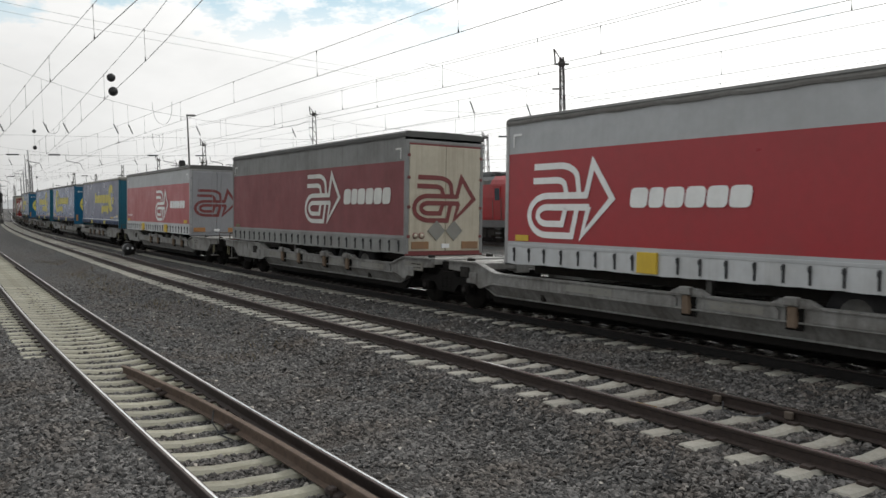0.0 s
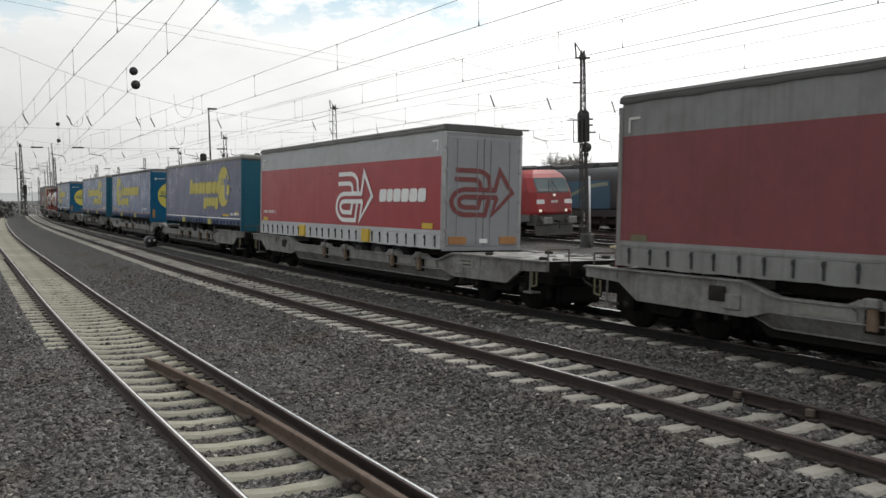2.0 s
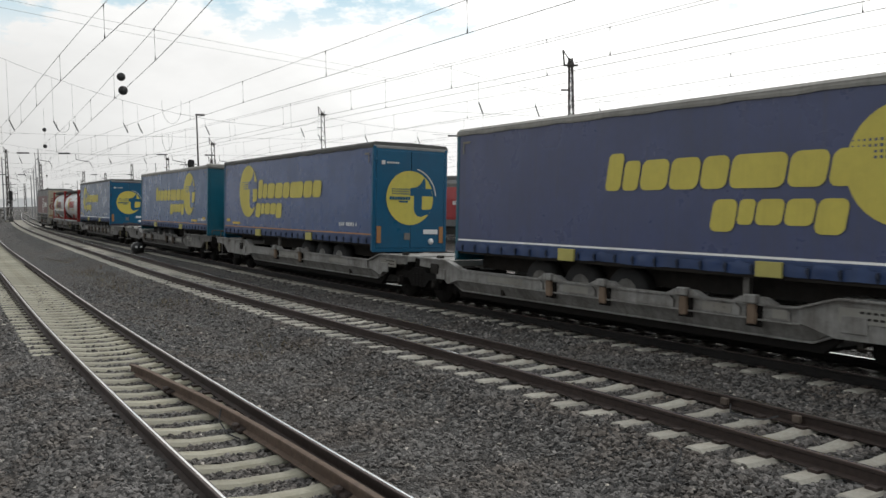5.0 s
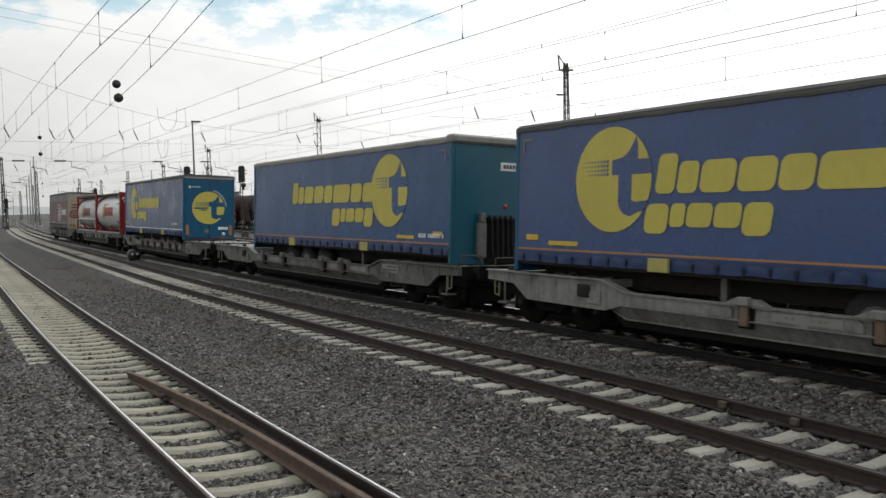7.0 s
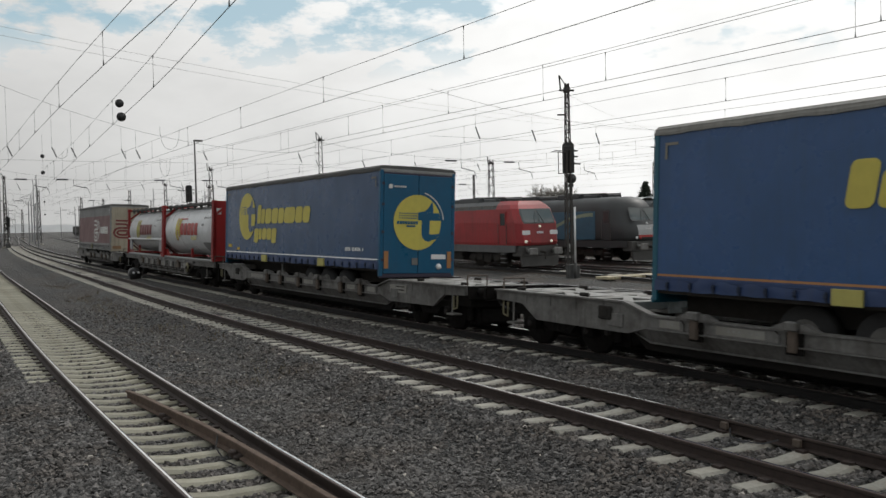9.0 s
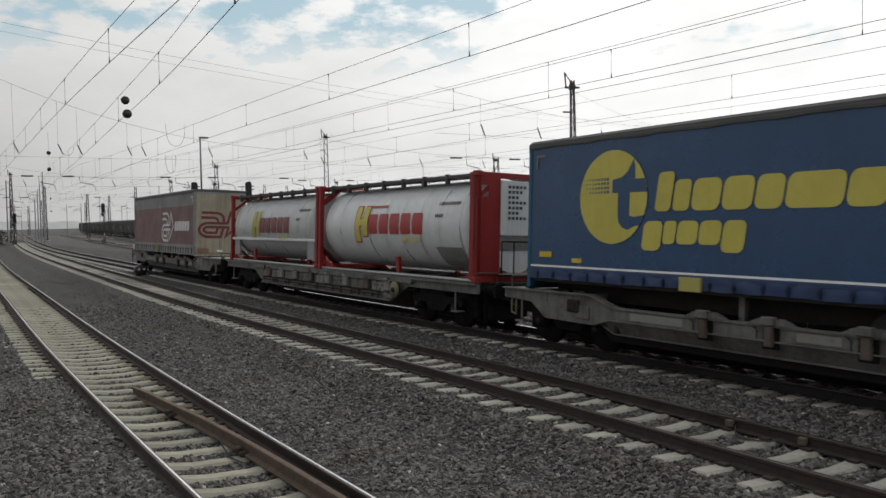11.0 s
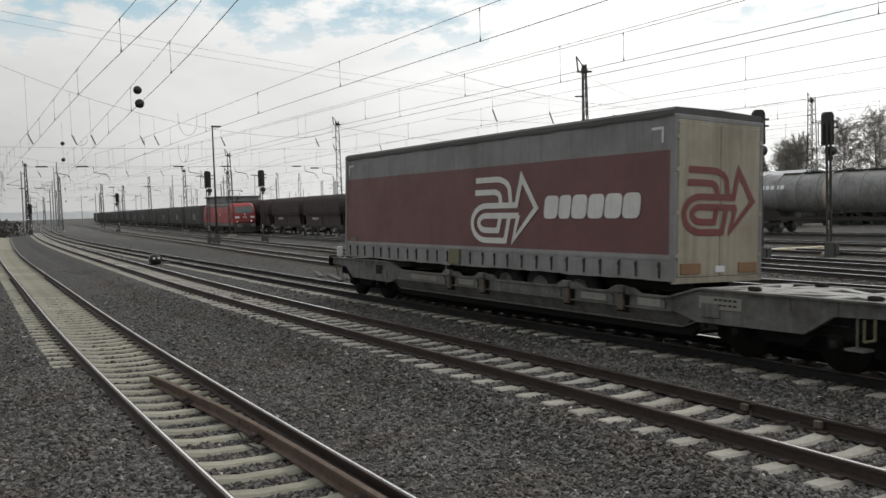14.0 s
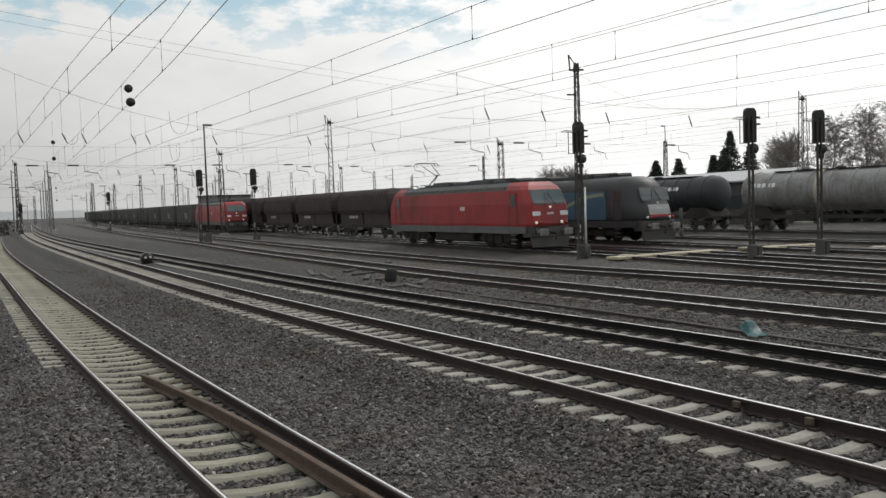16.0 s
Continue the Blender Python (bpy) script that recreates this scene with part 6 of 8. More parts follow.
        for y in (-1.3, 1.3):
            bm = bmesh.new()
            rod(bm, (-1.0, y, 0.6), (1.0, y, 0.6), 0.1, 8)
            for x in (-0.76, 0.76):
                rod(bm, (x - 0.065, y, 0.6), (x + 0.065, y, 0.6), 0.6, 28)
            part("wheelset", bm, HAZE_GRIME, b)
    bm = bmesh.new()
    box(bm, -1.2, 1.2, -2.4, 2.4, 0.35, 0.95, 0.08)
    part("transformer_tank", bm, HAZE_GRIME, t)
    top_z = levels[-1][0]
    for y0, y1, hh, ww in ((-5.6, -4.2, 0.22, 0.7), (-3.9, -1.6, 0.30, 0.85), (-1.4, 0.6, 0.24, 0.8), (0.9, 3.1, 0.32, 0.85), (3.4, 4.6, 0.2, 0.7)):
        bm = bmesh.new()
        box(bm, -ww, ww, y0, y1, top_z - 0.02, top_z + hh, 0.05)
        part("roof_box", bm, LOCO_ROOF if not round_cab else LOCO_BLACK, t, "sooty roof equipment box")
    for y in (-6.2, -4.6, -2.2, 0.4, 2.4, 4.4, 6.0):
        bm = bmesh.new()
        for k in range(4):
            rod(bm, (-0.5, y, top_z + 0.05 * k), (-0.5, y, top_z + 0.05 * k + 0.03), 0.09, 8)
        rod(bm, (-0.5, y, top_z + 0.2), (-0.5, y + 1.2, top_z + 0.22), 0.03, 6)
        part("roof_insulator", bm, BLACK, t)
    bm = bmesh.new()
    for a, b2 in (((-0.6, -6.4, top_z + 0.25), (-0.6, -3.6, top_z + 0.28)), ((0.6, -6.4, top_z + 0.25), (0.6, -3.6, top_z + 0.28)), ((-0.9, -3.5, top_z + 0.3), (0.9, -3.5, top_z + 0.3)), ((-0.9, -3.8, top_z + 0.3), (0.9, -3.8, top_z + 0.3))):
        rod(bm, a, b2, 0.04, 6)
    box(bm, -0.6, 0.6, -6.5, -5.9, top_z, top_z + 0.22, 0.04)
    part("lowered_pantograph", bm, BLACK, t, "lowered pantograph")
    return t, top_z


def raised_pantograph(t, y, z, reach):
    bm = bmesh.new()
    knee = (0, y - 1.25, z + (reach - z) * 0.50)
    rod(bm, (0, y + 0.2, z + 0.1), knee, 0.045, 6)
    for x in (-0.45, 0.45):
        rod(bm, (x * 0.4, knee[1], knee[2]), (x, y + 0.35, reach - 0.1), 0.028, 6)
    rod(bm, (-0.2, knee[1], knee[2]), (0.2, knee[1], knee[2]), 0.035, 6)
    rod(bm, (0.12, y - 0.15, z + 0.1), (0.1, knee[1] + 0.15, knee[2] - 0.02), 0.02, 6)
    box(bm, -0.5, 0.5, y - 0.5, y + 0.6, z, z + 0.1, 0.03)
    part("pantograph_arm", bm, BLACK, t, "raised pantograph arms")
    bm = bmesh.new()
    for dy in (-0.2, 0.2):
        pts = [(-0.95, y + 0.35 + dy, reach - 0.22), (-0.75, y + 0.35 + dy, reach), (0.75, y + 0.35 + dy, reach), (0.95, y + 0.35 + dy, reach - 0.22)]
        for a, b in zip(pts, pts[1:]):
            rod(bm, a, b, 0.025, 6)
    part("collector_head", bm, BLACK, t)


BOX_CAB = [(1.0, 1.46, 0.06, 0.30), (1.15, 1.48, 0.0, 0.34), (2.30, 1.48, 0.10, 0.34), (2.40, 1.48, 0.14, 0.34), (3.22, 1.42, 0.56, 0.34), (3.48, 1.30, 0.78, 0.36), (3.72, 1.05, 1.05, 0.36)]
SLANT_CAB = [(1.0, 1.46, 0.06, 0.26), (1.15, 1.48, 0.0, 0.28), (2.25, 1.48, 0.22, 0.28), (2.40, 1.48, 0.28, 0.28), (3.22, 1.42, 0.72, 0.30), (3.50, 1.30, 0.92, 0.30), (3.72, 1.05, 1.2, 0.3)]
ROUND_CAB = [(1.0, 1.40, 0.10, 0.55), (1.2, 1.48, 0.0, 0.62), (1.7, 1.49, 0.06, 0.66), (2.1, 1.49, 0.2, 0.7), (2.5, 1.48, 0.45, 0.74), (2.9, 1.47, 0.58, 0.78), (3.2, 1.45, 0.70, 0.8), (3.5, 1.40, 0.88, 0.82), (3.78, 1.24, 1.2, 0.8), (3.96, 0.85, 1.8, 0.6)]


def on_track(key, y, base=10.0):
    line = LINE[key][0]
    a, b = line(y - base / 2), line(y + base / 2)
    return pose((a + b) / 2, y, LINE[key][1], 0, 0, -math.degrees(math.atan((b - a) / base)))


red_loco, rz = locomotive(on_track("7", 45.75), "red electric freight locomotive with raised pantograph on a siding", BOX_CAB, (LOCO_RED, LOCO_ROOF, LOCO_SKIRT), half=9.0)
raised_pantograph(red_loco, 5.2, rz, 5.7)
far_loco, rz = locomotive(on_track("7", 113.0), "far red electric locomotive at the head of dark wagons", SLANT_CAB, (LOCO_RED, LOCO_ROOF, LOCO_SKIRT), half=9.6)
raised_pantograph(far_loco, -5.2, rz, 5.6)
dark_loco, rz = locomotive(on_track("9", 45.6), "black and blue rounded electric locomotive with white front", ROUND_CAB, (LOCO_BLACK, LOCO_BLACK, LOCO_BLACK), half=9.6, round_cab=True, lit=False)
bm = bmesh.new()
box(bm, -1.505, -1.492, -6.3, 5.9, 1.42, 3.25, 0.004)
part("side_panel_blue", bm, LOCO_BLUE, dark_loco, "blue side panel")
bm = bmesh.new()
for k in range(14):
    y0, y1 = -6.1 + k * 0.4, -5.7 + k * 0.4
    za, zb = 3.15 - 0.016 * k * k * 0.5, 3.15 - 0.016 * (k + 1) ** 2 * 0.5
    on_side(bm, [(y0, za), (y1, zb), (y1, zb - 0.2), (y0, za - 0.26)], -1.509)
part("side_swoosh", bm, LOCO_PALE, dark_loco, "pale curved stripe")
bm = bmesh.new()
rows = []
for z in (1.58, 1.72, 1.88, 2.04, 2.2, 2.34):
    back = np.interp(z, [1.35 + (l[0] - 1.0) * 0.94 for l in ROUND_CAB], [l[2] for l in ROUND_CAB])
    rows.append([bm.verts.new((x, -9.6 + back - 0.02, z)) for x in (-0.86, 0.86)])
for i, (a, b) in enumerate(zip(rows, rows[1:])):
    bm.faces.new((a[0], a[1], b[1], b[0])).material_index = 1 if i == 0 else 0
part("front_panel", bm, [PANEL_FRONT, RED_MARK], dark_loco, "white front panel with a red edge")


# ---- wagons standing in the yard ----
HOPPER = paint("brown_hopper_paint", (0.036, 0.025, 0.024), 0.72, grain=0.2, stain=0.5, dirt=(0.062, 0.032, 0.028), streak=0.45)
HOPPER_LOW = paint("faded_hopper_panel", (0.056, 0.046, 0.044), 0.8, grain=0.2, stain=0.55, dirt=(0.09, 0.035, 0.025), streak=0.5)
COAL = material("coal_load", (0.022, 0.021, 0.02), 0.8, grain=0.4, scale=9, bump=0.8)
DARK_WAGON = paint("dark_grey_wagon", (0.085, 0.085, 0.080), 0.8, grain=0.2, stain=0.4, dirt=(0.03, 0.026, 0.024), streak=0.4)
TANK_GREY = paint("grey_tank_car_paint", (0.27, 0.27, 0.265), 0.55, stain=0.6, dirt=(0.06, 0.05, 0.04), streak=0.8)
TANK_BLACK = paint("black_tank_car_paint", (0.034, 0.038, 0.042), 0.5, spec=0.4, stain=0.35, dirt=(0.06, 0.055, 0.05), streak=0.4)


def plain_bogie(t, y):
    b = new("bogie")
    b.parent = t
    b.matrix_basis = pose(0, y, 0)
    for x in (-1.0, 1.0):
        bm = bmesh.new()
        extrude(bm, [(-1.2, 0.6), (-1.0, 0.72), (1.0, 0.72), (1.2, 0.6), (0.5, 0.5), (0.3, 0.36), (-0.3, 0.36), (-0.5, 0.5)], x - 0.05, x + 0.05, axis="X")
        part("side_frame", bm, HAZE_GRIME, b)
    for s in (-0.9, 0.9):
        bm = bmesh.new()
        rod(bm, (-1.05, s, 0.46), (1.05, s, 0.46), 0.09, 8)
        for x in (-0.755, 0.755):
            rod(bm, (x - 0.065, s, 0.46), (x + 0.065, s, 0.46), 0.46, 20, mi=1)
        part("wheelset", bm, [HAZE_GRIME, STEEL], b)


def yard_ends(t, h):
    for s in (-1, 1):
        for x in (-0.875, 0.875):
            bm = bmesh.new()
            rod(bm, (x, s * h, 1.03), (x, s * (h + 0.55), 1.03), 0.09, 10)
            rod(bm, (x, s * (h + 0.53), 1.03), (x, s * (h + 0.6), 1.03), 0.22, 14)
            part("buffer", bm, HAZE_GRIME, t)


def hopper_wagon(m, seed):
    t = empty("hopper_wagon", m, "rusty brown bulk hopper wagon filled with dark load", "hopper wagon", "hopper wagons in the yard")
    h = 5.75
    up = [(2.30, 1.38, 5.62), (2.42, 1.46, 5.74), (2.95, 1.50, 5.78), (3.4, 1.49, 5.72), (3.74, 1.42, 5.6), (3.98, 1.27, 5.45), (4.15, 1.02, 5.3), (4.22, 0.78, 5.22)]
    bm = bmesh.new()
    rings = [[bm.verts.new((x, y, z)) for x, y in ((-w, -l), (-w, l), (w, l), (w, -l))] for z, w, l in up]
    for a, b in zip(rings, rings[1:]):
        for k in range(4):
            bm.faces.new((a[k], a[(k + 1) % 4], b[(k + 1) % 4], b[k]))
    bmesh.ops.recalc_face_normals(bm, faces=bm.faces[:])
    part("upper_body", bm, HOPPER, t, "bulging upper body")
    bm = bmesh.new()
    for s in (-1, 1):
        for i in range(15):
            for (z0, w0, l0), (z1, w1, l1) in zip(up[3:], up[4:]):
                rod(bm, (s * w0, -4.9 + 0.7 * i, z0), (s * w1, -4.9 + 0.7 * i, z1), 0.045, 5)
    tagged(part("roof_ribs", bm, HOPPER, t, "thin ribs over the sloping top"), kind="stuff")
    for s in (-1, 1):
        for e in (-1, 1):
            bm = bmesh.new()
            for (z0, w0, l0), (z1, w1, l1) in zip(up, up[1:]):
                rod(bm, (s * (w0 + 0.01), e * (l0 - 0.05), z0), (s * (w1 + 0.01), e * (l1 - 0.05), z1), 0.05, 5)
            part("edge_rib", bm, HOPPER, t)
        for y0, y1 in ((-5.3, -0.12), (0.12, 5.3)):
            bm = bmesh.new()
            extrude(bm, [(s * 1.30, 2.26), (s * 1.36, 2.2), (s * 1.24, 1.15), (s * 1.16, 1.15)], y0, y1)
            part("discharge_flap", bm, HOPPER_LOW, t, "faded discharge flap")
        bm = bmesh.new()
        box(bm, *sorted((s * 1.36, s * 1.52)), -5.6, 5.6, 2.2, 2.3, 0.02)
        part("waist_rail", bm, HOPPER, t)
        bm = bmesh.new()
        box(bm, *sorted((s * 1.1, s * 1.25)), -6.0, 6.0, 0.9, 1.16, 0.02)
        part("sill", bm, HAZE_GRIME, t)
        bm = bmesh.new()
        for k in range(7):
            box(bm, *sorted((s * 1.33, s * 1.345)), 1.2 + 0.3 * k, 1.35 + 0.3 * k, 1.75 - 0.1 * (k % 2), 1.95)
        part("chalk_bars", bm, GREY_MARK, t)
    for s in (-1, 1):
        bm = bmesh.new()
        extrude(bm, [(s * 5.5, 2.3), (s * 5.7, 2.3), (s * 4.2, 1.1), (s * 4.0, 1.1)], -1.2, 1.2, axis="X")
        part("end_slope", bm, HOPPER, t)
        bm = bmesh.new()
        for x in (-1.1, 1.1):
            rod(bm, (x, s * 5.85, 1.1), (x, s * 5.6, 3.6), 0.05, 6)
        part("end_post", bm, HOPPER, t)
        plain_bogie(t, s * 4.2)
    bm = bmesh.new()
    n, k = 22, 8
    grid = []
    for i in range(n + 1):
        row = []
        for j in range(k + 1):
            x, y = -0.8 + 1.6 * j / k, -5.2 + 10.4 * i / n
            e = min(1, (0.8 - abs(x)) / 0.6) * min(1, (5.2 - abs(y)) / 1.2)
            row.append(bm.verts.new((x, y, 4.19 + 0.07 * e + 0.03 * noise.noise(Vector((x * 3, y * 3, seed))))))
        grid.append(row)
    for a, b in zip(grid, grid[1:]):
        for j in range(k):
            bm.faces.new((a[j], a[j + 1], b[j + 1], b[j]))
    part("load", bm, COAL, t, "level dark load", smooth=True)
    yard_ends(t, 6.0)
    return t


first = hopper_wagon(on_track("8", 66.6), 1.0)
for i in range(1, 5):
    copy_thing(first, on_track("8", 66.6 + 12.9 * i))


def box_wagon(m):
    t = empty("covered_wagon", m, "dark grey high-sided covered goods wagon in a long rake", "goods wagon", "dark wagons behind the far locomotive")
    bm = bmesh.new()
    extrude(bm, [(-1.4, 1.1), (-1.42, 3.7), (-1.36, 3.86), (0, 3.92), (1.36, 3.86), (1.42, 3.7), (1.4, 1.1)], -7.2, 7.2)
    part("body", bm, DARK_WAGON, t)
    for s in (-1, 1):
        for y in np.arange(-6.6, 6.7, 2.2):
            bm = bmesh.new()
            box(bm, *sorted((s * 1.40, s * 1.48)), y - 0.05, y + 0.05, 1.1, 3.3)
            part("rib", bm, DARK_WAGON, t)
        bm = bmesh.new()
        box(bm, *sorted((s * 1.1, s * 1.3)), -7.4, 7.4, 0.85, 1.1)
        part("sill", bm, HAZE_GRIME, t)
        plain_bogie(t, s * 5.2)
    bm = bmesh.new()
    box(bm, -1.45, -1.41, -3.0, -1.2, 1.7, 2.6)
    part("pale_panel", bm, PANEL_GREY, t)
    yard_ends(t, 7.4)
    return t


first = box_wagon(on_track("7", 132.0))
for i in range(1, 15):
    copy_thing(first, on_track("7", 132.0 + 16.0 * i))


def tank_car(m, mat, half, label, pale_ring, mark=None):
    t = empty("tank_car", m, label, "tank car", "tank cars in the yard")
    r, zc = 1.42, 2.90
    bm = bmesh.new()
    secs = [(-half - 0.55, 0.15), (-half - 0.5, 0.45), (-half - 0.36, 0.75), (-half - 0.15, 0.94), (-half, 1.0), (half, 1.0), (half + 0.15, 0.94), (half + 0.36, 0.75), (half + 0.5, 0.45), (half + 0.55, 0.15)]
    rings = [[bm.verts.new((f * r * math.cos(2 * math.pi * k / 40), y, zc + f * r * math.sin(2 * math.pi * k / 40))) for k in range(40)] for y, f in secs]
    for a, b in zip(rings, rings[1:]):
        for k in range(40):
            bm.faces.new((a[k], b[k], b[(k + 1) % 40], a[(k + 1) % 40])).smooth = True
    bm.faces.new(rings[0])
    bm.faces.new(rings[-1][::-1])
    bmesh.ops.recalc_face_normals(bm, faces=bm.faces[:])
    part("tank", bm, mat, t, "long cylindrical tank")
    n = 9
    for k in range(n):
        y = -half + 0.6 + (2 * half - 1.2) * k / (n - 1)
        bm = bmesh.new()
        rod(bm, (0, y - 0.05, zc), (0, y + 0.05, zc), r + 0.075, 40)
        part("tank_ring", bm, mat, t)
    if pale_ring is not None:
        bm = bmesh.new()
        rod(bm, (0, pale_ring - 0.16, zc), (0, pale_ring + 0.16, zc), r + 0.09, 40, caps=False)
        part("pale_band", bm, CREAM, t, "cream band round the tank")
    bm = bmesh.new()
    for k in range(5):
        a = (half - 0.9 if mark is None else mark) - 0.42 * k
        bm.faces.new([bm.verts.new((-(r + 0.02) * math.cos(q), y, zc + (r + 0.02) * math.sin(q))) for y, q in ((a, 0.22), (a - 0.30, 0.22), (a - 0.30, 0.44), (a, 0.44))])
    part("mark_blocks", bm, WHITE_MARK, t, "plain white letter blocks")
    for s in (-1, 1):
        bm = bmesh.new()
        extrude(bm, [(s * (half + 0.4), 1.1), (s * (half - 2.6), 1.1), (s * (half - 2.0), 1.75), (s * (half - 0.3), 1.75)], -1.15, 1.15, axis="X")
        part("saddle", bm, HAZE_GRIME, t)
        bm = bmesh.new()
        box(bm, *sorted((s * 0.95, s * 1.15)), -half - 1.0, half + 1.0, 0.9, 1.15, 0.02)
        part("sill", bm, HAZE_GRIME, t)
        plain_bogie(t, s * (half - 1.0))
    bm = bmesh.new()
    box(bm, -0.5, 0.5, -half * 0.7, half * 0.7, 4.33, 4.38)
    rod(bm, (0, 0, 4.2), (0, 0, 4.5), 0.35, 16)
    part("walkway", bm, HAZE_GRIME, t)
    bm = bmesh.new()
    for y in (-0.35, 0.35):
        rod(bm, (-1.35, y - half + 0.9, 1.0), (-1.52, y - half + 0.9, 2.8), 0.02, 5)
    for k in range(7):
        z = 1.1 + 0.28 * k
        rod(bm, (-1.36 - 0.024 * k, -0.35 - half + 0.9, z), (-1.36 - 0.024 * k, 0.35 - half + 0.9, z), 0.015, 5)
    part("ladder", bm, HAZE_GRIME, t)
    yard_ends(t, half + 1.0)
    return t


tank_car(on_track("11", 34.3), TANK_GREY, 7.2, "grey bogie tank car with a cream band", 0.95)
tank_car(on_track("11", 51.6), TANK_BLACK, 6.6, "black bogie tank car with white letter blocks", None, -1.6)
tank_car(on_track("11", 68.5), TANK_BLACK, 6.6, "black bogie tank car behind the dark locomotive", None)
tank_car(on_track("11", 16.5), TANK_GREY, 7.2, "grey bogie tank car in the far row", None)


# ---- signals ----
SIGNAL_BLACK = material("matt_black_signal_plate", (0.020, 0.020, 0.021), 0.6, grain=0.15, stain=0.3, bump=0.03, dirt=(0.04, 0.037, 0.034))
BASE_GREY = paint("grey_cast_base", (0.075, 0.074, 0.071), 0.75, dirt=(0.035, 0.03, 0.026))


def ground_at(x, y):
    return bed_level(x, y)


def signal(x, y, turn, height=6.65, label="dark colour light signal on a laced steel post"):
    t = empty("signal", pose(x, y, ground_at(x, y), 0, 0, turn), label, "railway signal", "signals in the yard")
    top = height - ground_at(x, y)
    for sx in (-0.1, 0.1):
        bm = bmesh.new()
        box(bm, sx - 0.035, sx + 0.035, -0.05, 0.05, 0.0, top - 0.4, 0.004)
        part("post_channel", bm, MAST, t)
    bm = bmesh.new()
    for k in range(int((top - 1.6) / 0.35)):
        z = 0.3 + k * 0.35
        s = 1 if k % 2 else -1
        rod(bm, (-0.1 * s, -0.05, z), (0.1 * s, -0.05, z + 0.35), 0.016, 5)
    part("post_lacing", bm, MAST, t, "zigzag lacing between the channels")
    bm = bmesh.new()
    w, hh = 0.29, 0.78
    outline = [(-w, -hh), (w, -hh), (w, hh - 0.14), (w - 0.12, hh), (-w + 0.12, hh), (-w, hh - 0.14)]
    extrude(bm, outline, -0.16, 0.02)
    ob = part("signal_head", bm, SIGNAL_BLACK, t, "black signal screen with cut corners")
    ob.matrix_basis = pose(-0.08, -0.1, top - 0.78)
    for z in (0.45, 0.0, -0.45):
        bm = bmesh.new()
        rod(bm, (0, -0.16, z), (0, -0.36, z), 0.13, 14, caps=False)
        rod(bm, (0, -0.16, z), (0, -0.175, z), 0.11, 14)
        ob = part("lamp_hood", bm, SIGNAL_BLACK, t)
        ob.matrix_basis = pose(-0.08, -0.1, top - 0.78)
    for z in (0.35, 0.05):
        bm = bmesh.new()
        box(bm, -0.52, -0.26, -0.14, -0.02, z - 0.04, z + 0.04, 0.01)
        ob = part("side_hood", bm, SIGNAL_BLACK, t)
        ob.matrix_basis = pose(-0.08, -0.1, top - 0.78)
    bm = bmesh.new()
    rod(bm, (-0.22, -0.3, top - 1.85), (-0.22, -0.05, top - 1.85), 0.24, 18)
    box(bm, -0.3, -0.08, -0.22, -0.04, top - 2.3, top - 2.1, 0.02)
    part("lower_light", bm, SIGNAL_BLACK, t, "small round lower light")
    bm = bmesh.new()
    for a, b in (((0.1, 0, top - 0.55), (0.95, 0.05, top - 0.5)), ((0.1, 0, top - 1.6), (0.6, 0.05, top - 1.6)), ((0.58, 0.05, top - 1.6), (0.58, 0.05, top - 0.52)), ((0.1, 0, top - 0.48), (0.95, 0.35, top - 0.46))):
        rod(bm, a, b, 0.022, 5)
    part("bracket_frame", bm, MAST, t, "thin side bracket frame")
    bm = bmesh.new()
    box(bm, -0.06, 0.06, -0.085, -0.06, 1.35, 1.75)
    part("white_plate", bm, PLATE_WHITE, t)
    bm = bmesh.new()
    box(bm, -0.2, 0.18, -0.15, 0.15, -0.1, 0.72, 0.04)
    part("base", bm, BASE_GREY, t, "grey cast base")
    bm = bmesh.new()
    box(bm, -0.50, -0.26, -0.16, 0.10, -0.1, 0.62, 0.03)
    box(bm, -0.52, -0.24, -0.18, 0.12, 0.60, 0.65, 0.02)
    part("cable_cabinet", bm, BASE_GREY, t, "grey cable cabinet")
    return t


signal(31.95, 24.53, 162)
signal(36.46, 24.12, 160)
signal(28.15, 31.86, 165)
signal(26.7, 76.4, 172)
signal(22.0, 77.9, 172)
signal(13.6, 151.0, -12, 5.0, "far dark colour light signal against the haze")
signal(27.0, 150.0, -15, 6.5, "far dark colour light signal against the haze")
# short white and grey posts near the middle signal
for x, y, h, r, mat, lab in ((28.19, 31.5, 3.35, 0.05, PLATE_WHITE, "slim white marker post beside a signal"), (45.0, 40.4, 1.9, 0.10, BASE_GREY, "short grey marker post in the yard")):
    bm = bmesh.new()
    z = ground_at(x, y)
    rod(bm, (x, y, z - 0.1), (x, y, z + 0.8), r * 1.6, 10, mi=1)
    rod(bm, (x, y, z + 0.8), (x, y, h), r, 10)
    tagged(part("marker_post", bm, [mat, BASE_GREY]), lab, "post")


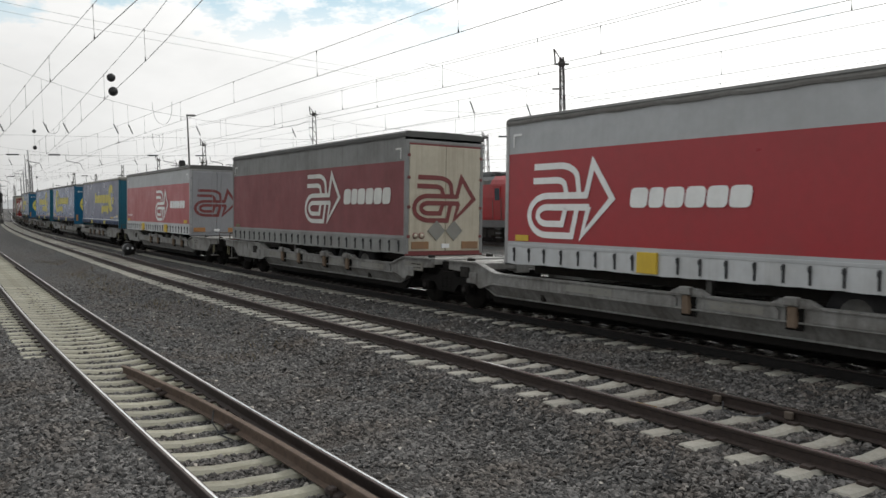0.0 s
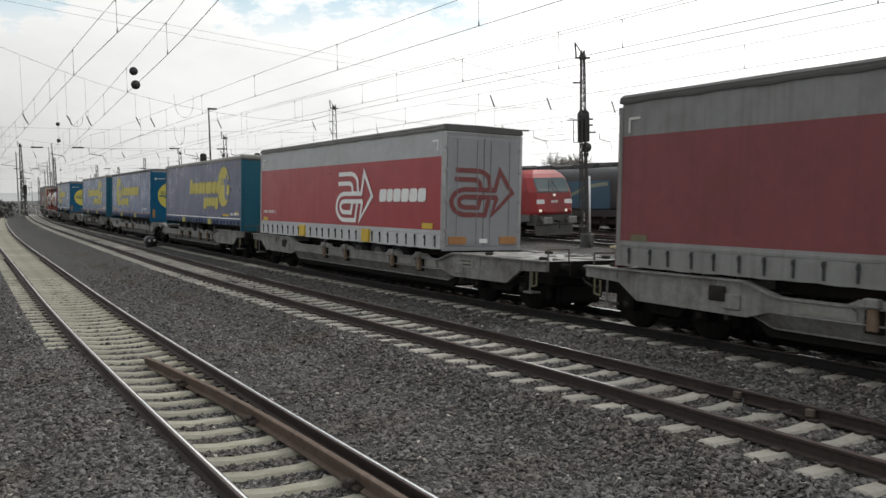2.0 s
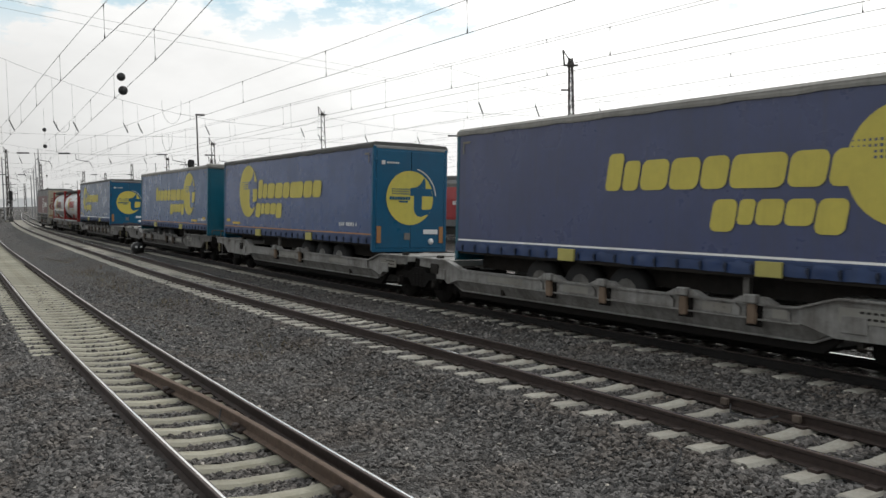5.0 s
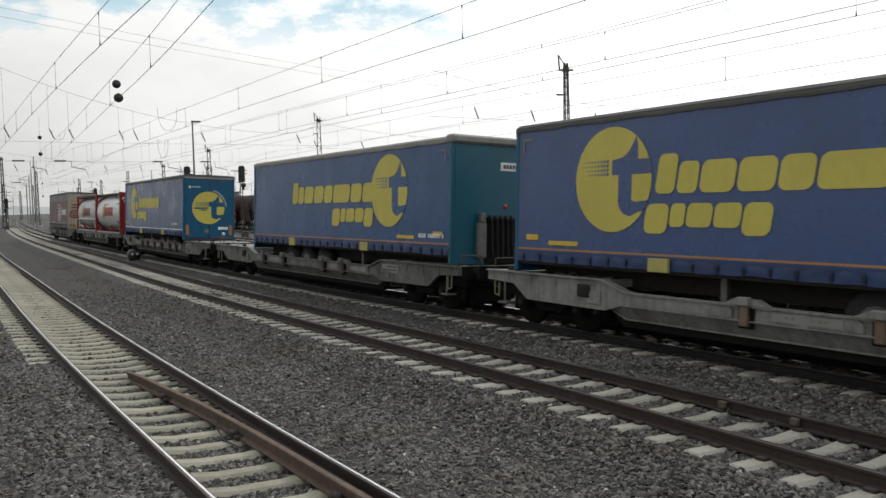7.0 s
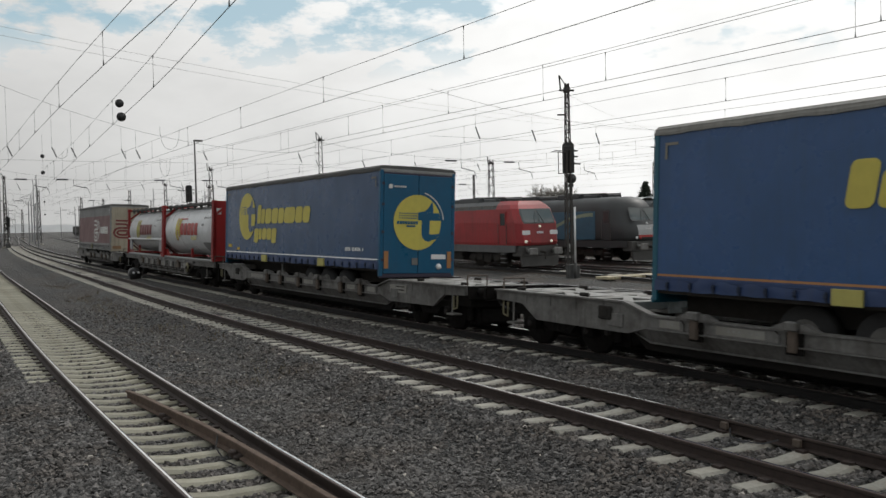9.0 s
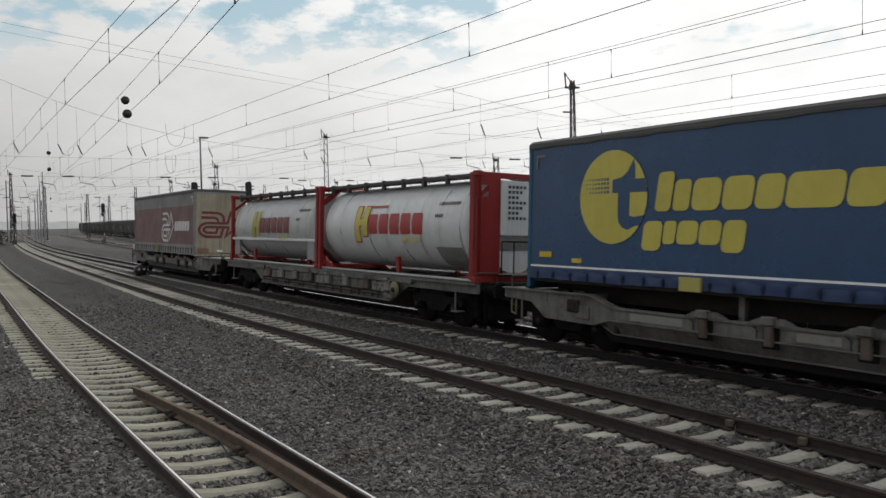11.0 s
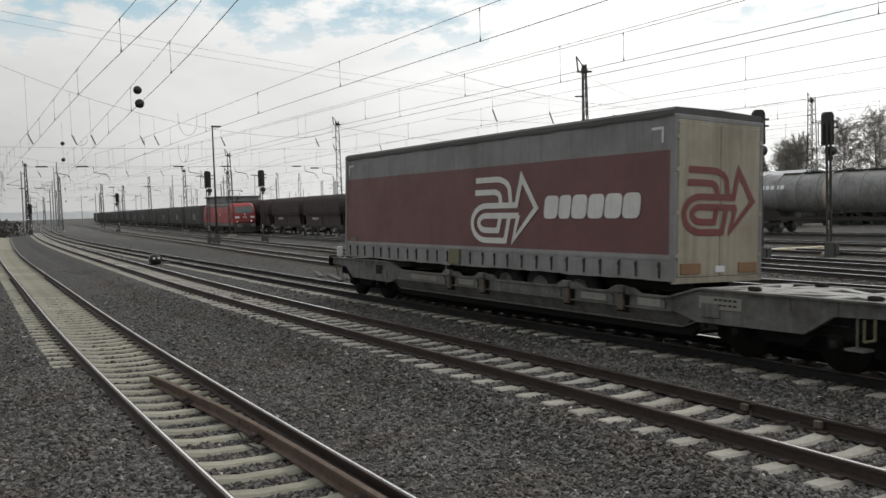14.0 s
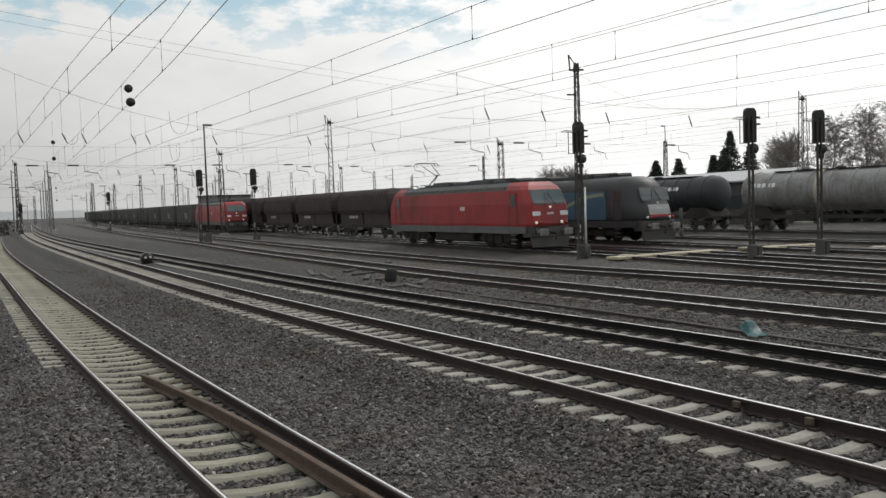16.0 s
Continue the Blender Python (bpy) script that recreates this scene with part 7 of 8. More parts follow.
# ---- lattice masts ----
def lattice_mast(x, y, top, w0=0.24, w1=0.11, arms=True, turn=-20.0, label="rusty steel lattice mast carrying overhead wires", lamp=False):
    g = ground_at(x, y) if x < 62 and y < 300 else -0.3
    t = empty("lattice_mast", pose(x, y, g, 0, 0, turn), label, "lattice mast", "masts in the yard")
    h = top - g
    near = math.hypot(x, y) < 90

    def corner(sx, sy, z):
        w = w0 + (w1 - w0) * z / h
        return Vector((sx * w, sy * w, z))
    for sx in (-1, 1):
        for sy in (-1, 1):
            bm = bmesh.new()
            rod(bm, corner(sx, sy, 0), corner(sx, sy, h), 0.035 if near else 0.05, 4)
            part("leg", bm, MAST, t)
    bm = bmesh.new()
    n = int(h / (0.45 if near else 0.8))
    for k in range(n):
        z0, z1 = h * k / n, h * (k + 1) / n
        s = 1 if k % 2 else -1
        for fixed in (-1, 1):
            rod(bm, corner(s, fixed, z0), corner(-s, fixed, z1), 0.02 if near else 0.03, 3, caps=False)
            rod(bm, corner(fixed, s, z0), corner(fixed, -s, z1), 0.02 if near else 0.03, 3, caps=False)
    tagged(part("lacing", bm, MAST, t), "zigzag lacing", kind="stuff")
    bm = bmesh.new()
    box(bm, -w0 - 0.25, w0 + 0.25, -w0 - 0.25, w0 + 0.25, -0.3, 0.25, 0.04)
    part("footing", bm, CONCRETE, t, "concrete footing")
    if arms:
        bm = bmesh.new()
        box(bm, -0.40, 0.40, -0.06, 0.06, h - 0.42, h - 0.33)
        box(bm, -0.16, 0.16, -0.1, 0.1, h - 0.5, h - 0.2, 0.03)
        rod(bm, (-0.35, 0, h - 0.4), (-0.42, 0, h + 0.42), 0.045, 6)
        rod(bm, (-0.42, 0, h + 0.42), (0.1, 0, h - 0.35), 0.03, 5)
        part("top_arm", bm, MAST, t)
        bm = bmesh.new()
        box(bm, -0.55, -0.1, -0.06, 0.06, h - 1.72, h - 1.64, 0.02)
        part("side_bracket", bm, MAST, t)
    if lamp:
        bm = bmesh.new()
        rod(bm, (0, 0, h), (0, 0, h + 1.8), 0.05, 6)
        box(bm, -0.5, 0.05, -0.1, 0.1, h + 1.75, h + 1.88, 0.03)
        part("lamp_arm", bm, MAST, t)
    return t


lattice_mast(29.83, 33.8, 10.0, 0.19, 0.08)
lattice_mast(13.2, 151.6, 11.7, 0.3, 0.12, label="far dark lattice mast behind a signal")
lattice_mast(35.2, 77.2, 11.6, 0.29, 0.15, label="tall rusty lattice mast that holds the cross-span wires")
lattice_mast(59.3, 81.1, 10, 0.4, 0.25)
lattice_mast(58.9, 84.2, 8.4, 0.12, 0.08, arms=False)
lattice_mast(70.6, 48.4, 11.8, 0.4, 0.22)
lattice_mast(78.5, 72.8, 9.6, 0.3, 0.14, arms=False, lamp=True)
for x, y, h in ((31.2, 100.6, 10), (35.4, 138.4, 10), (38.4, 124.7, 9), (56.6, 152.6, 10), (63.3, 158.1, 10), (68.7, 159.3, 8.5), (64.6, 137.4, 10), (81.1, 156.2, 10), (35.4, 164.5, 10), (22.6, 188.6, 11),
                (31.0, 190.0, 9.5), (40.0, 215.0, 10), (55.0, 230.0, 10), (29.0, 250.0, 10), (45.0, 280.0, 10), (21.0, 240.0, 10), (33.0, 320.0, 10), (70.0, 260.0, 10), (90.0, 200.0, 10)):
    lattice_mast(x, y, h, 0.3, 0.16, arms=y < 150)

# slim far posts of the yard's other end, haze painted into their pale grey
POST_PALE = material("haze_grey_far_post", (0.22, 0.22, 0.225), 0.8, grain=0.15, scale=4, stain=0.3, bump=0.0)
rng = random.Random(77)
for k in range(46):
    y = rng.uniform(150, 420)
    x = 0.093 * y + 2 + rng.uniform(-6, 85) * (0.6 + y / 500)
    h, r = rng.uniform(8.5, 12.5), rng.uniform(0.10, 0.17)
    t = empty("line_post", pose(x, y, -0.3), "slim far post of the overhead line", "post", "far line posts")
    bm = bmesh.new()
    rod(bm, (0, 0, 0), (0, 0, h), r, 6, r * 0.7)
    part("column", bm, POST_PALE, t)
    if k % 3:
        bm = bmesh.new()
        rod(bm, (0, 0, h - 2.6), (-2.4, 0, h - 2.3), 0.05, 5)
        rod(bm, (0, 0, h - 1.4), (-2.4, 0, h - 2.3), 0.04, 5)
        part("cantilever", bm, POST_PALE, t)

# lamp column beside the far signal
t = empty("lamp_column", pose(22.35, 76.6, ground_at(22.35, 76.6)), "slim dark lamp column with a short head", "lamp post")
bm = bmesh.new()
rod(bm, (0, 0, -0.1), (0, 0, 10.9), 0.11, 10, 0.06)
part("column", bm, MAST, t)
bm = bmesh.new()
box(bm, -0.1, 0.75, -0.12, 0.12, 10.85, 11.02, 0.04)
part("lamp_head", bm, GALV, t)
bm = bmesh.new()
box(bm, -0.25, 0.25, -0.25, 0.25, -0.1, 1.0, 0.05)
part("base_box", bm, BASE_GREY, t)

# ---- overhead line ----
SUPPORTS = [-40.0, 62.0, 130.0, 195.0, 270.0]


def messenger_height(y):
    for a, b in zip(SUPPORTS, SUPPORTS[1:]):
        if a <= y <= b:
            k = (y - a) / (b - a)
            return 7.15 - 0.80 * (1 - (2 * k - 1) ** 2) ** (1.0 if a > 0 else 0.6)
    return 7.0


def overhead(name, line, y0, y1, label, dropper_gap=6.0, phase=0.0, contact_z=5.75, lift=0.0, r=0.0062):
    t = empty(name, pose(0, 0, 0), label, "overhead line", "overhead lines")
    ys = list(np.arange(y0, 40, 2.0)) + list(np.arange(40, y1, 5.0))
    bm = bmesh.new()
    wire(bm, [(line(y), y, contact_z) for y in ys], r * 1.15)
    part("contact_wire", bm, WIRE, t)
    bm = bmesh.new()
    wire(bm, [(line(y), y, messenger_height(y) + lift) for y in ys], r)
    part("messenger_wire", bm, WIRE, t)
    y = y0 + phase
    while y < min(y1, 120):
        bm = bmesh.new()
        wire(bm, [(line(y), y, contact_z), (line(y), y, messenger_height(y) + lift)], r * 0.75)
        rod(bm, (line(y), y, contact_z), (line(y), y, contact_z + 0.10), 0.016, 6, 0.006)
        rod(bm, (line(y), y, messenger_height(y) + lift + 0.01), (line(y), y, messenger_height(y) + lift - 0.07), 0.014, 6, 0.006)
        part("dropper", bm, WIRE, t)
        y += dropper_gap
    return t


for key, phase, dx in (("1", 2.0, 0.0), ("2", 0.6, 0.2), ("3", 1.2, 0.1), ("5", 2.2, 0.2), ("6", 0.5, 0.1), ("7", 3.0, 0.0), ("8", 1.0, 0.0), ("9", 2.0, 0.0), ("10", 1.0, 0.0), ("11", 3.5, 0.0)):
    base = LINE[key][0]
    overhead("overhead_line", lambda y, b=base, d=dx: b(y) + d, -12.0 if key not in "1" else -4.0, 330.0, "thin contact and messenger wires with droppers above a track", 6.0 if key in "1235" else 7.5, phase)
second = LINE["3"][0]
overhead("overhead_line", lambda y: second(y) + 0.75, -12.0, 120.0, "second thin wire pair joining the line above the train", 8.0, 4.0, 5.72, 0.25)
cross = curve([(-20, 1.2), (11.6, 3.8), (16.5, 4.3), (23.2, 4.85), (30.6, 5.45), (50, 7.0), (80, 9.4), (120, 12.3)])
turnout = overhead("overhead_line", cross, -6.0, 120.0, "wire pair slanting over between two tracks with black discs", 7.0, 3.0, 5.75, 0.05)
for y, z, x in ((23.2, 5.75, 4.85), (25.4, 6.42, 5.27)):
    bm = bmesh.new()
    rod(bm, (x - 0.012, y, z), (x + 0.012, y, z), 0.12, 20)
    bmesh.ops.rotate(bm, cent=(x, y, z), matrix=Matrix.Rotation(radians(78), 3, "Z"), verts=bm.verts[:])
    part("marker_disc", bm, SIGNAL_BLACK, turnout, "round black marker disc")
for x, y0, heights in ((7.02, 56.0, (6.3, 7.3)), (16.46, 131.0, (4.98, 6.8))):
    for z in heights:
        bm = bmesh.new()
        rod(bm, (x - 0.01, y0, z), (x + 0.01, y0, z), 0.12, 16)
        bmesh.ops.rotate(bm, cent=(x, y0, z), matrix=Matrix.Rotation(radians(80), 3, "Z"), verts=bm.verts[:])
        wire(bm, [(x, y0, z), (x, y0, 8.6)], 0.006)
        tagged(part("marker_disc", bm, SIGNAL_BLACK), "small black disc hung in the overhead wires", "marker disc", "marker discs")
# thin feeder wires that pass high over the yard
for k, (p, q) in enumerate((((-20, 40, 15.0), (75, 62, 12.5)), ((-20, 40.6, 14.7), (75, 62.6, 12.2)), ((29.6, 34, 9.6), (70.6, 48.4, 11.4)))):
    bm = bmesh.new()
    p, q = Vector(p), Vector(q)
    wire(bm, [p.lerp(q, i / 20) - Vector((0, 0, 2.2 * (1 - (i / 10 - 1) ** 2))) for i in range(21)], 0.008)
    tagged(part("feeder_wire", bm, WIRE), "thin feeder wire crossing above the yard", "wire", "feeder wires")


def head_span(y, x0, z0, x1, z1, sag_x, sag_z, keys, label, hang=None, drop=9.35):
    """Cross-span between two masts: a sagging top wire, hangers with dark insulators, two lower cross wires."""
    t = empty("head_span", pose(0, 0, 0), label, "cross-span", "cross-spans")
    pts = []
    for k in range(33):
        x = x0 + (x1 - x0) * k / 32
        z = sag_z + ((z0 - sag_z) * ((x - sag_x) / (x0 - sag_x)) ** 2 if x < sag_x else (z1 - sag_z) * ((x - sag_x) / (x1 - sag_x)) ** 2)
        pts.append((x, y, z))
    zs = [p[2] for p in pts]
    bm = bmesh.new()
    wire(bm, pts, 0.014)
    part("top_wire", bm, WIRE, t)
    for z in (8.55, 6.95):
        bm = bmesh.new()
        wire(bm, [(x0, y, z + 0.05), ((x0 + x1) / 2, y, z - 0.05), (x1, y, z + 0.05)], 0.011)
        part("cross_wire", bm, WIRE, t)
    for x in hang or [LINE[key][0](y) for key in keys]:
        zt = float(np.interp(x, [p[0] for p in pts], zs))
        bm = bmesh.new()
        wire(bm, [(x, y, zt), (x, y, drop)], 0.010)
        part("hanger", bm, WIRE, t)
        bm = bmesh.new()
        last = None
        for k in range(29):
            rad, c = 0.068 if k % 4 in (1, 2) else 0.035, Vector((x + 0.0125 * k, y, drop - 0.0288 * k))
            ring = [bm.verts.new(c + Vector((rad * math.cos(q), rad * math.sin(q), 0.0))) for q in (0, 1.047, 2.094, 3.142, 4.189, 5.236)]
            for j in range(6 if last else 0):
                bm.faces.new((last[j], last[(j + 1) % 6], ring[(j + 1) % 6], ring[j]))
            last = ring
        part("insulator", bm, BLACK, t, "dark ribbed insulator")
    for key in keys:
        x = LINE[key][0](y)
        bm = bmesh.new()
        wire(bm, [(x + 0.35, y, 8.55), (x + 0.35, y, 7.2), (x, y, 7.12)], 0.009)
        part("lower_hanger", bm, WIRE, t)
        bm = bmesh.new()
        rod(bm, (x - 1.25, y, 6.45), (x - 0.2, y, 6.25), 0.03, 5)
        rod(bm, (x - 0.2, y, 6.25), (x, y, 5.78), 0.02, 5)
        rod(bm, (x - 1.3, y, 6.95), (x - 1.25, y, 6.45), 0.02, 5)
        part("steady_arm", bm, BLACK, t)
        bm = bmesh.new()
        rod(bm, (x - 2.6, y, 6.95), (x - 1.7, y, 6.95), 0.06, 6)
        part("insulator", bm, BLACK, t)
    return t


cross_span = head_span(75.5, -8.0, 21.9, 35.2, 11.3, 31.0, 9.7, ("1", "2", "3", "5", "6", "7"), "wide wire cross-span with hangers and insulators over the tracks", (6.9, 10.2, 11.7, 15.7, 16.9, 22.8, 32.1), 9.6)
# wire loops that bridge between the wires of the nearest cross-span
for x0, x1, top, low in ((19.0, 20.7, 11.7, 9.7), (10.4, 11.4, 9.5, 8.7), (18.9, 19.8, 8.9, 7.3)):
    bm = bmesh.new()
    wire(bm, [((x0 + x1) / 2 - (x1 - x0) / 2 * math.cos(math.pi * k / 14), 75.5, top - (top - low) * math.sin(math.pi * k / 14) ** 0.7) for k in range(15)], 0.016)
    part("jumper_loop", bm, WIRE, cross_span)
head_span(131.0, -6.0, 15.5, 38.0, 10.2, 30.0, 9.6, ("1", "2", "3", "5", "6", "7"), "far wire cross-span with hangers over the tracks")
head_span(196.0, -2.0, 14.0, 46.0, 10.2, 36.0, 9.6, ("1", "2", "3", "5", "6", "7"), "far wire cross-span with hangers over the tracks")
head_span(79.0, 35.2, 11.3, 78.5, 10.6, 56.0, 9.8, ("8", "9", "10", "11"), "cross-span with insulators over the sidings")
head_span(48.0, 30.0, 11.8, 70.6, 11.6, 50.0, 9.9, ("8", "9", "10", "11"), "cross-span with insulators over the sidings")
# ---- distance: trees, hall roof, hedge line, hazy woods ----
BARK = material("grey_bark", (0.21, 0.195, 0.175), 0.9, grain=0.3, scale=6, stain=0.3, bump=0.4)
TWIG = material("bare_twigs", (0.25, 0.23, 0.205), 0.9, grain=0.2, scale=6, stain=0.3, bump=0.0)
PINE = material("dark_needles", (0.032, 0.042, 0.031), 0.9, grain=0.4, scale=9, island=True, vary=0.5, bump=0.0)
IVY = material("dull_evergreen_leaves", (0.035, 0.042, 0.028), 0.9, grain=0.4, scale=9, island=True, vary=0.5, bump=0.0)


def limb(verts, faces, a, b, r0, r1):
    d = (b - a).normalized()
    s = d.orthogonal().normalized()
    u = d.cross(s)
    n = len(verts)
    for c, r in ((a, r0), (b, r1)):
        for k in range(3):
            q = 2.094 * k
            verts.append(tuple(c + r * (math.cos(q) * s + math.sin(q) * u)))
    for k in range(3):
        faces.append((n + k, n + (k + 1) % 3, n + 3 + (k + 1) % 3, n + 3 + k))


def mesh_part(name, verts, faces, mat, parent, label=""):
    mesh = bpy.data.meshes.new(name)
    mesh.from_pydata(verts, [], faces)
    mesh.materials.append(mat)
    ob = new(name, mesh)
    ob.parent = parent
    if label:
        tagged(ob, label)
    return ob


def bare_tree(x, y, height, width, seed, label, weep=0.0, count=34):
    """A leafless tree: a swaying trunk, rising limbs and three orders of ever finer, drooping branches."""
    rng = random.Random(seed)
    t = empty("bare_tree", pose(x, y, -0.35), label, "tree", "trees behind the yard")
    tv, tf, cv, cf = [], [], [], []
    stem = [Vector((rng.gauss(0, 0.02) * height * k / 8, rng.gauss(0, 0.02) * height * k / 8, height * 0.93 * k / 8)) for k in range(9)]
    for k in range(8):
        limb(tv, tf, stem[k], stem[k + 1], height * 0.015 * (1 - k / 9), height * 0.015 * (1 - (k + 1) / 9))

    def grow(p, d, length, r, level):
        for k in range(3):
            q = p + d * length / 3
            limb(cv, cf, p, q, r * (1 - k / 4), r * (1 - (k + 1) / 4))
            if level < 3:
                for j in range((3, 3, 2)[level]):
                    side = Vector((rng.gauss(0, 1), rng.gauss(0, 1), rng.gauss(0.1, 0.5))).normalized()
                    grow(p.lerp(q, rng.random()), (d + side * rng.uniform(0.5, 0.95)).normalized(), length * rng.uniform(0.34, 0.56), max(0.011, r * 0.5), level + 1)
            p = q
            d = (d + Vector((rng.gauss(0, 0.12), rng.gauss(0, 0.12), 0.10 if level == 0 else -weep * level))).normalized()
    for i in range(count):
        f = 0.24 + 0.74 * i / count
        k = min(7, int(f * 8))
        p = stem[k].lerp(stem[k + 1], f * 8 - k)
        a, up = 2.4 * i + rng.uniform(-0.4, 0.4), rng.uniform(0.5, 0.95) + 0.6 * f
        d = Vector((math.cos(a), math.sin(a), up)).normalized()
        grow(p, d, width * (0.30 + 0.75 * math.sin(math.pi * (0.12 + 0.80 * f))) * rng.uniform(0.75, 1.1), height * 0.005 * (1.15 - f), 0)
    mesh_part("trunk", tv, tf, BARK, t)
    mesh_part("crown", cv, cf, TWIG, t, "crown of bare branches and twigs")


def conifer(x, y, height, width, seed, label):
    rng = random.Random(seed)
    t = empty("conifer", pose(x, y, -0.35), label, "tree", "trees behind the yard")
    tv, tf, cv, cf = [], [], [], []
    limb(tv, tf, Vector((0, 0, 0)), Vector((0, 0, height)), height * 0.02, 0.02)
    for k in range(3800):
        h = rng.random() ** 0.8
        reach = width * (1 - h) ** 0.85 * rng.uniform(0.35, 1.0)
        a = rng.uniform(0, 6.283)
        c = Vector((math.cos(a) * reach, math.sin(a) * reach, height * (0.1 + 0.9 * h) - reach * 0.25))
        s = rng.uniform(0.07, 0.22)
        n = len(cv)
        for j in range(3):
            cv.append(tuple(c + Vector((rng.gauss(0, 1), rng.gauss(0, 1), rng.gauss(-0.3, 0.6))) * s))
        cf.append((n, n + 1, n + 2))
    mesh_part("trunk", tv, tf, BARK, t)
    mesh_part("crown", cv, cf, PINE, t, "ragged dark needle crown")


def leafy_clumps(ob_name, spots, mat, label, category, size=1.0):
    verts, faces = [], []
    rng = random.Random(5)
    for x, y, z, rx, ry, rz, n in spots:
        for k in range(n):
            v = Vector((rng.gauss(0, 0.5), rng.gauss(0, 0.5), rng.gauss(0, 0.5)))
            c = Vector((x + v.x * rx, y + v.y * ry, min(z + rz * 0.45, max(-0.3, z + v.z * rz * (0.4 + 0.6 * abs(math.sin(x * 0.9 + v.x * 3)))))))
            s = size * rng.uniform(0.2, 0.55) * (1.0 if y < 130 else 1.9)
            i = len(verts)
            for j in range(3):
                verts.append(tuple(c + Vector((rng.gauss(0, 1), rng.gauss(0, 1), rng.gauss(0, 1))) * s))
            faces.append((i, i + 1, i + 2))
    mesh = bpy.data.meshes.new(ob_name)
    mesh.from_pydata(verts, [], faces)
    mesh.materials.append(mat)
    tagged(new(ob_name, mesh), label, category, kind="stuff")


bare_tree(81.0, 52.0, 10.6, 2.7, 3, "tall bare birch with drooping twigs behind the tank cars", 0.14)
bare_tree(80.0, 47.8, 11.0, 2.9, 4, "tall bare birch with drooping twigs behind the tank cars", 0.16)
bare_tree(78.5, 43.6, 11.8, 3.1, 9, "tall bare birch at the yard's edge", 0.16)
bare_tree(81.6, 57.6, 8.9, 2.8, 11, "round bare broadleaf tree beside a lattice mast", 0.0, 40)
bare_tree(83.0, 59.8, 8.4, 2.6, 14, "round bare broadleaf tree beside a lattice mast", 0.0, 40)
bare_tree(86.5, 100.0, 7.2, 2.8, 21, "far bare bushy tree above the locomotives", 0.0)
bare_tree(83.5, 100.5, 7.0, 2.8, 22, "far bare bushy tree above the locomotives", 0.0)
for x, y, h, w, s in ((83.8, 79.4, 7.8, 3.2, 31), (85.7, 77.2, 8.0, 3.2, 32), (84.2, 70.2, 8.0, 2.8, 33), (82.4, 66.2, 10.6, 3.3, 34), (83.2, 64.0, 8.8, 3.0, 35), (83.6, 68.0, 8.6, 3.2, 36)):
    conifer(x, y, h, w, s, "dark conifer with a ragged outline beyond the tank cars")
leafy_clumps("hedge", [(78 + 0.4 * i, 40 + 6 * i, 1.0, 4, 7, 3.6, 900) for i in range(12)], IVY, "dull evergreen hedge along the far side of the yard", "hedge")
WOOD = material("bare_woodland", (0.20, 0.19, 0.18), 0.95, grain=0.3, scale=2, island=True, vary=0.3, bump=0.0)
leafy_clumps("far_wood", [(112 + 3.2 * i + 12 * (i % 3), 110 + 18 * i, 0.8, 14, 20, 4.4, 1100) for i in range(24)], WOOD, "low line of distant bare trees", "trees")
leafy_clumps("bushes", [(6.5 + 0.055 * (y - 130) + 1.2 * (i % 2), y, 0.6, 2.8, 8, 2.6, 1500) for i, y in enumerate(range(150, 300, 12))], material("bare_dark_bushes", (0.075, 0.072, 0.066), 0.95, grain=0.3, scale=2, island=True, vary=0.35, bump=0.0), "dark bare bushes beside the curving line", "bushes", 0.3)
# The air's haze is put into the pale base colour of these woods.
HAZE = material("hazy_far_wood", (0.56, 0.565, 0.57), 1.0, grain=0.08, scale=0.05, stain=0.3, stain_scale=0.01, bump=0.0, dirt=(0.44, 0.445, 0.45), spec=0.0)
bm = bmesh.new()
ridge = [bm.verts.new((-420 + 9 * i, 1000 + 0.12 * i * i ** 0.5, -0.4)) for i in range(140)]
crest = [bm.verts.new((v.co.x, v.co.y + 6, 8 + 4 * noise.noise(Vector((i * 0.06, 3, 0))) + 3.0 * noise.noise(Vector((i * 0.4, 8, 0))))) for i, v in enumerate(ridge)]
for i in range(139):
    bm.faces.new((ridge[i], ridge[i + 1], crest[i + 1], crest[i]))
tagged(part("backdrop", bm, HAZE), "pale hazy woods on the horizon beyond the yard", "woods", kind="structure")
hall = empty("goods_hall", pose(76, 66, -0.3, 0, 0, -8), "long low hall with a pale sheet roof beyond the sidings", "hall")
bm2 = bmesh.new()
extrude(bm2, [(-6, 4.35), (0, 5.5), (6, 4.35), (6, 4.2), (0, 5.3), (-6, 4.2)], -16, 16)
part("roof", bm2, GREY_CLEAN, hall, "pale sheet metal roof")
bm = bmesh.new()
extrude(bm, [(-5.6, 0), (5.6, 0), (5.6, 4.2), (-5.6, 4.2)], -15.6, 15.6)
part("wall", bm, DARK_WAGON, hall)
for k in range(6):
    bm = bmesh.new()
    box(bm, -5.66, -5.58, -13 + 5 * k, -11 + 5 * k, 1.6, 2.9, 0.01)
    part("window", bm, GLASS_DARK, hall)
# small dark building above the far locomotive
t = empty("switch_house", pose(60.0, 192.0, -0.3), "small dark switch house with a flat roof", "building")
bm = bmesh.new()
box(bm, -5, 5, -4, 4, 0, 6.3, 0.05)
part("wall", bm, GREY_DULL, t)
bm = bmesh.new()
box(bm, -5.4, 5.4, -4.4, 4.4, 6.3, 6.6, 0.05)
part("roof", bm, LOCO_ROOF, t)
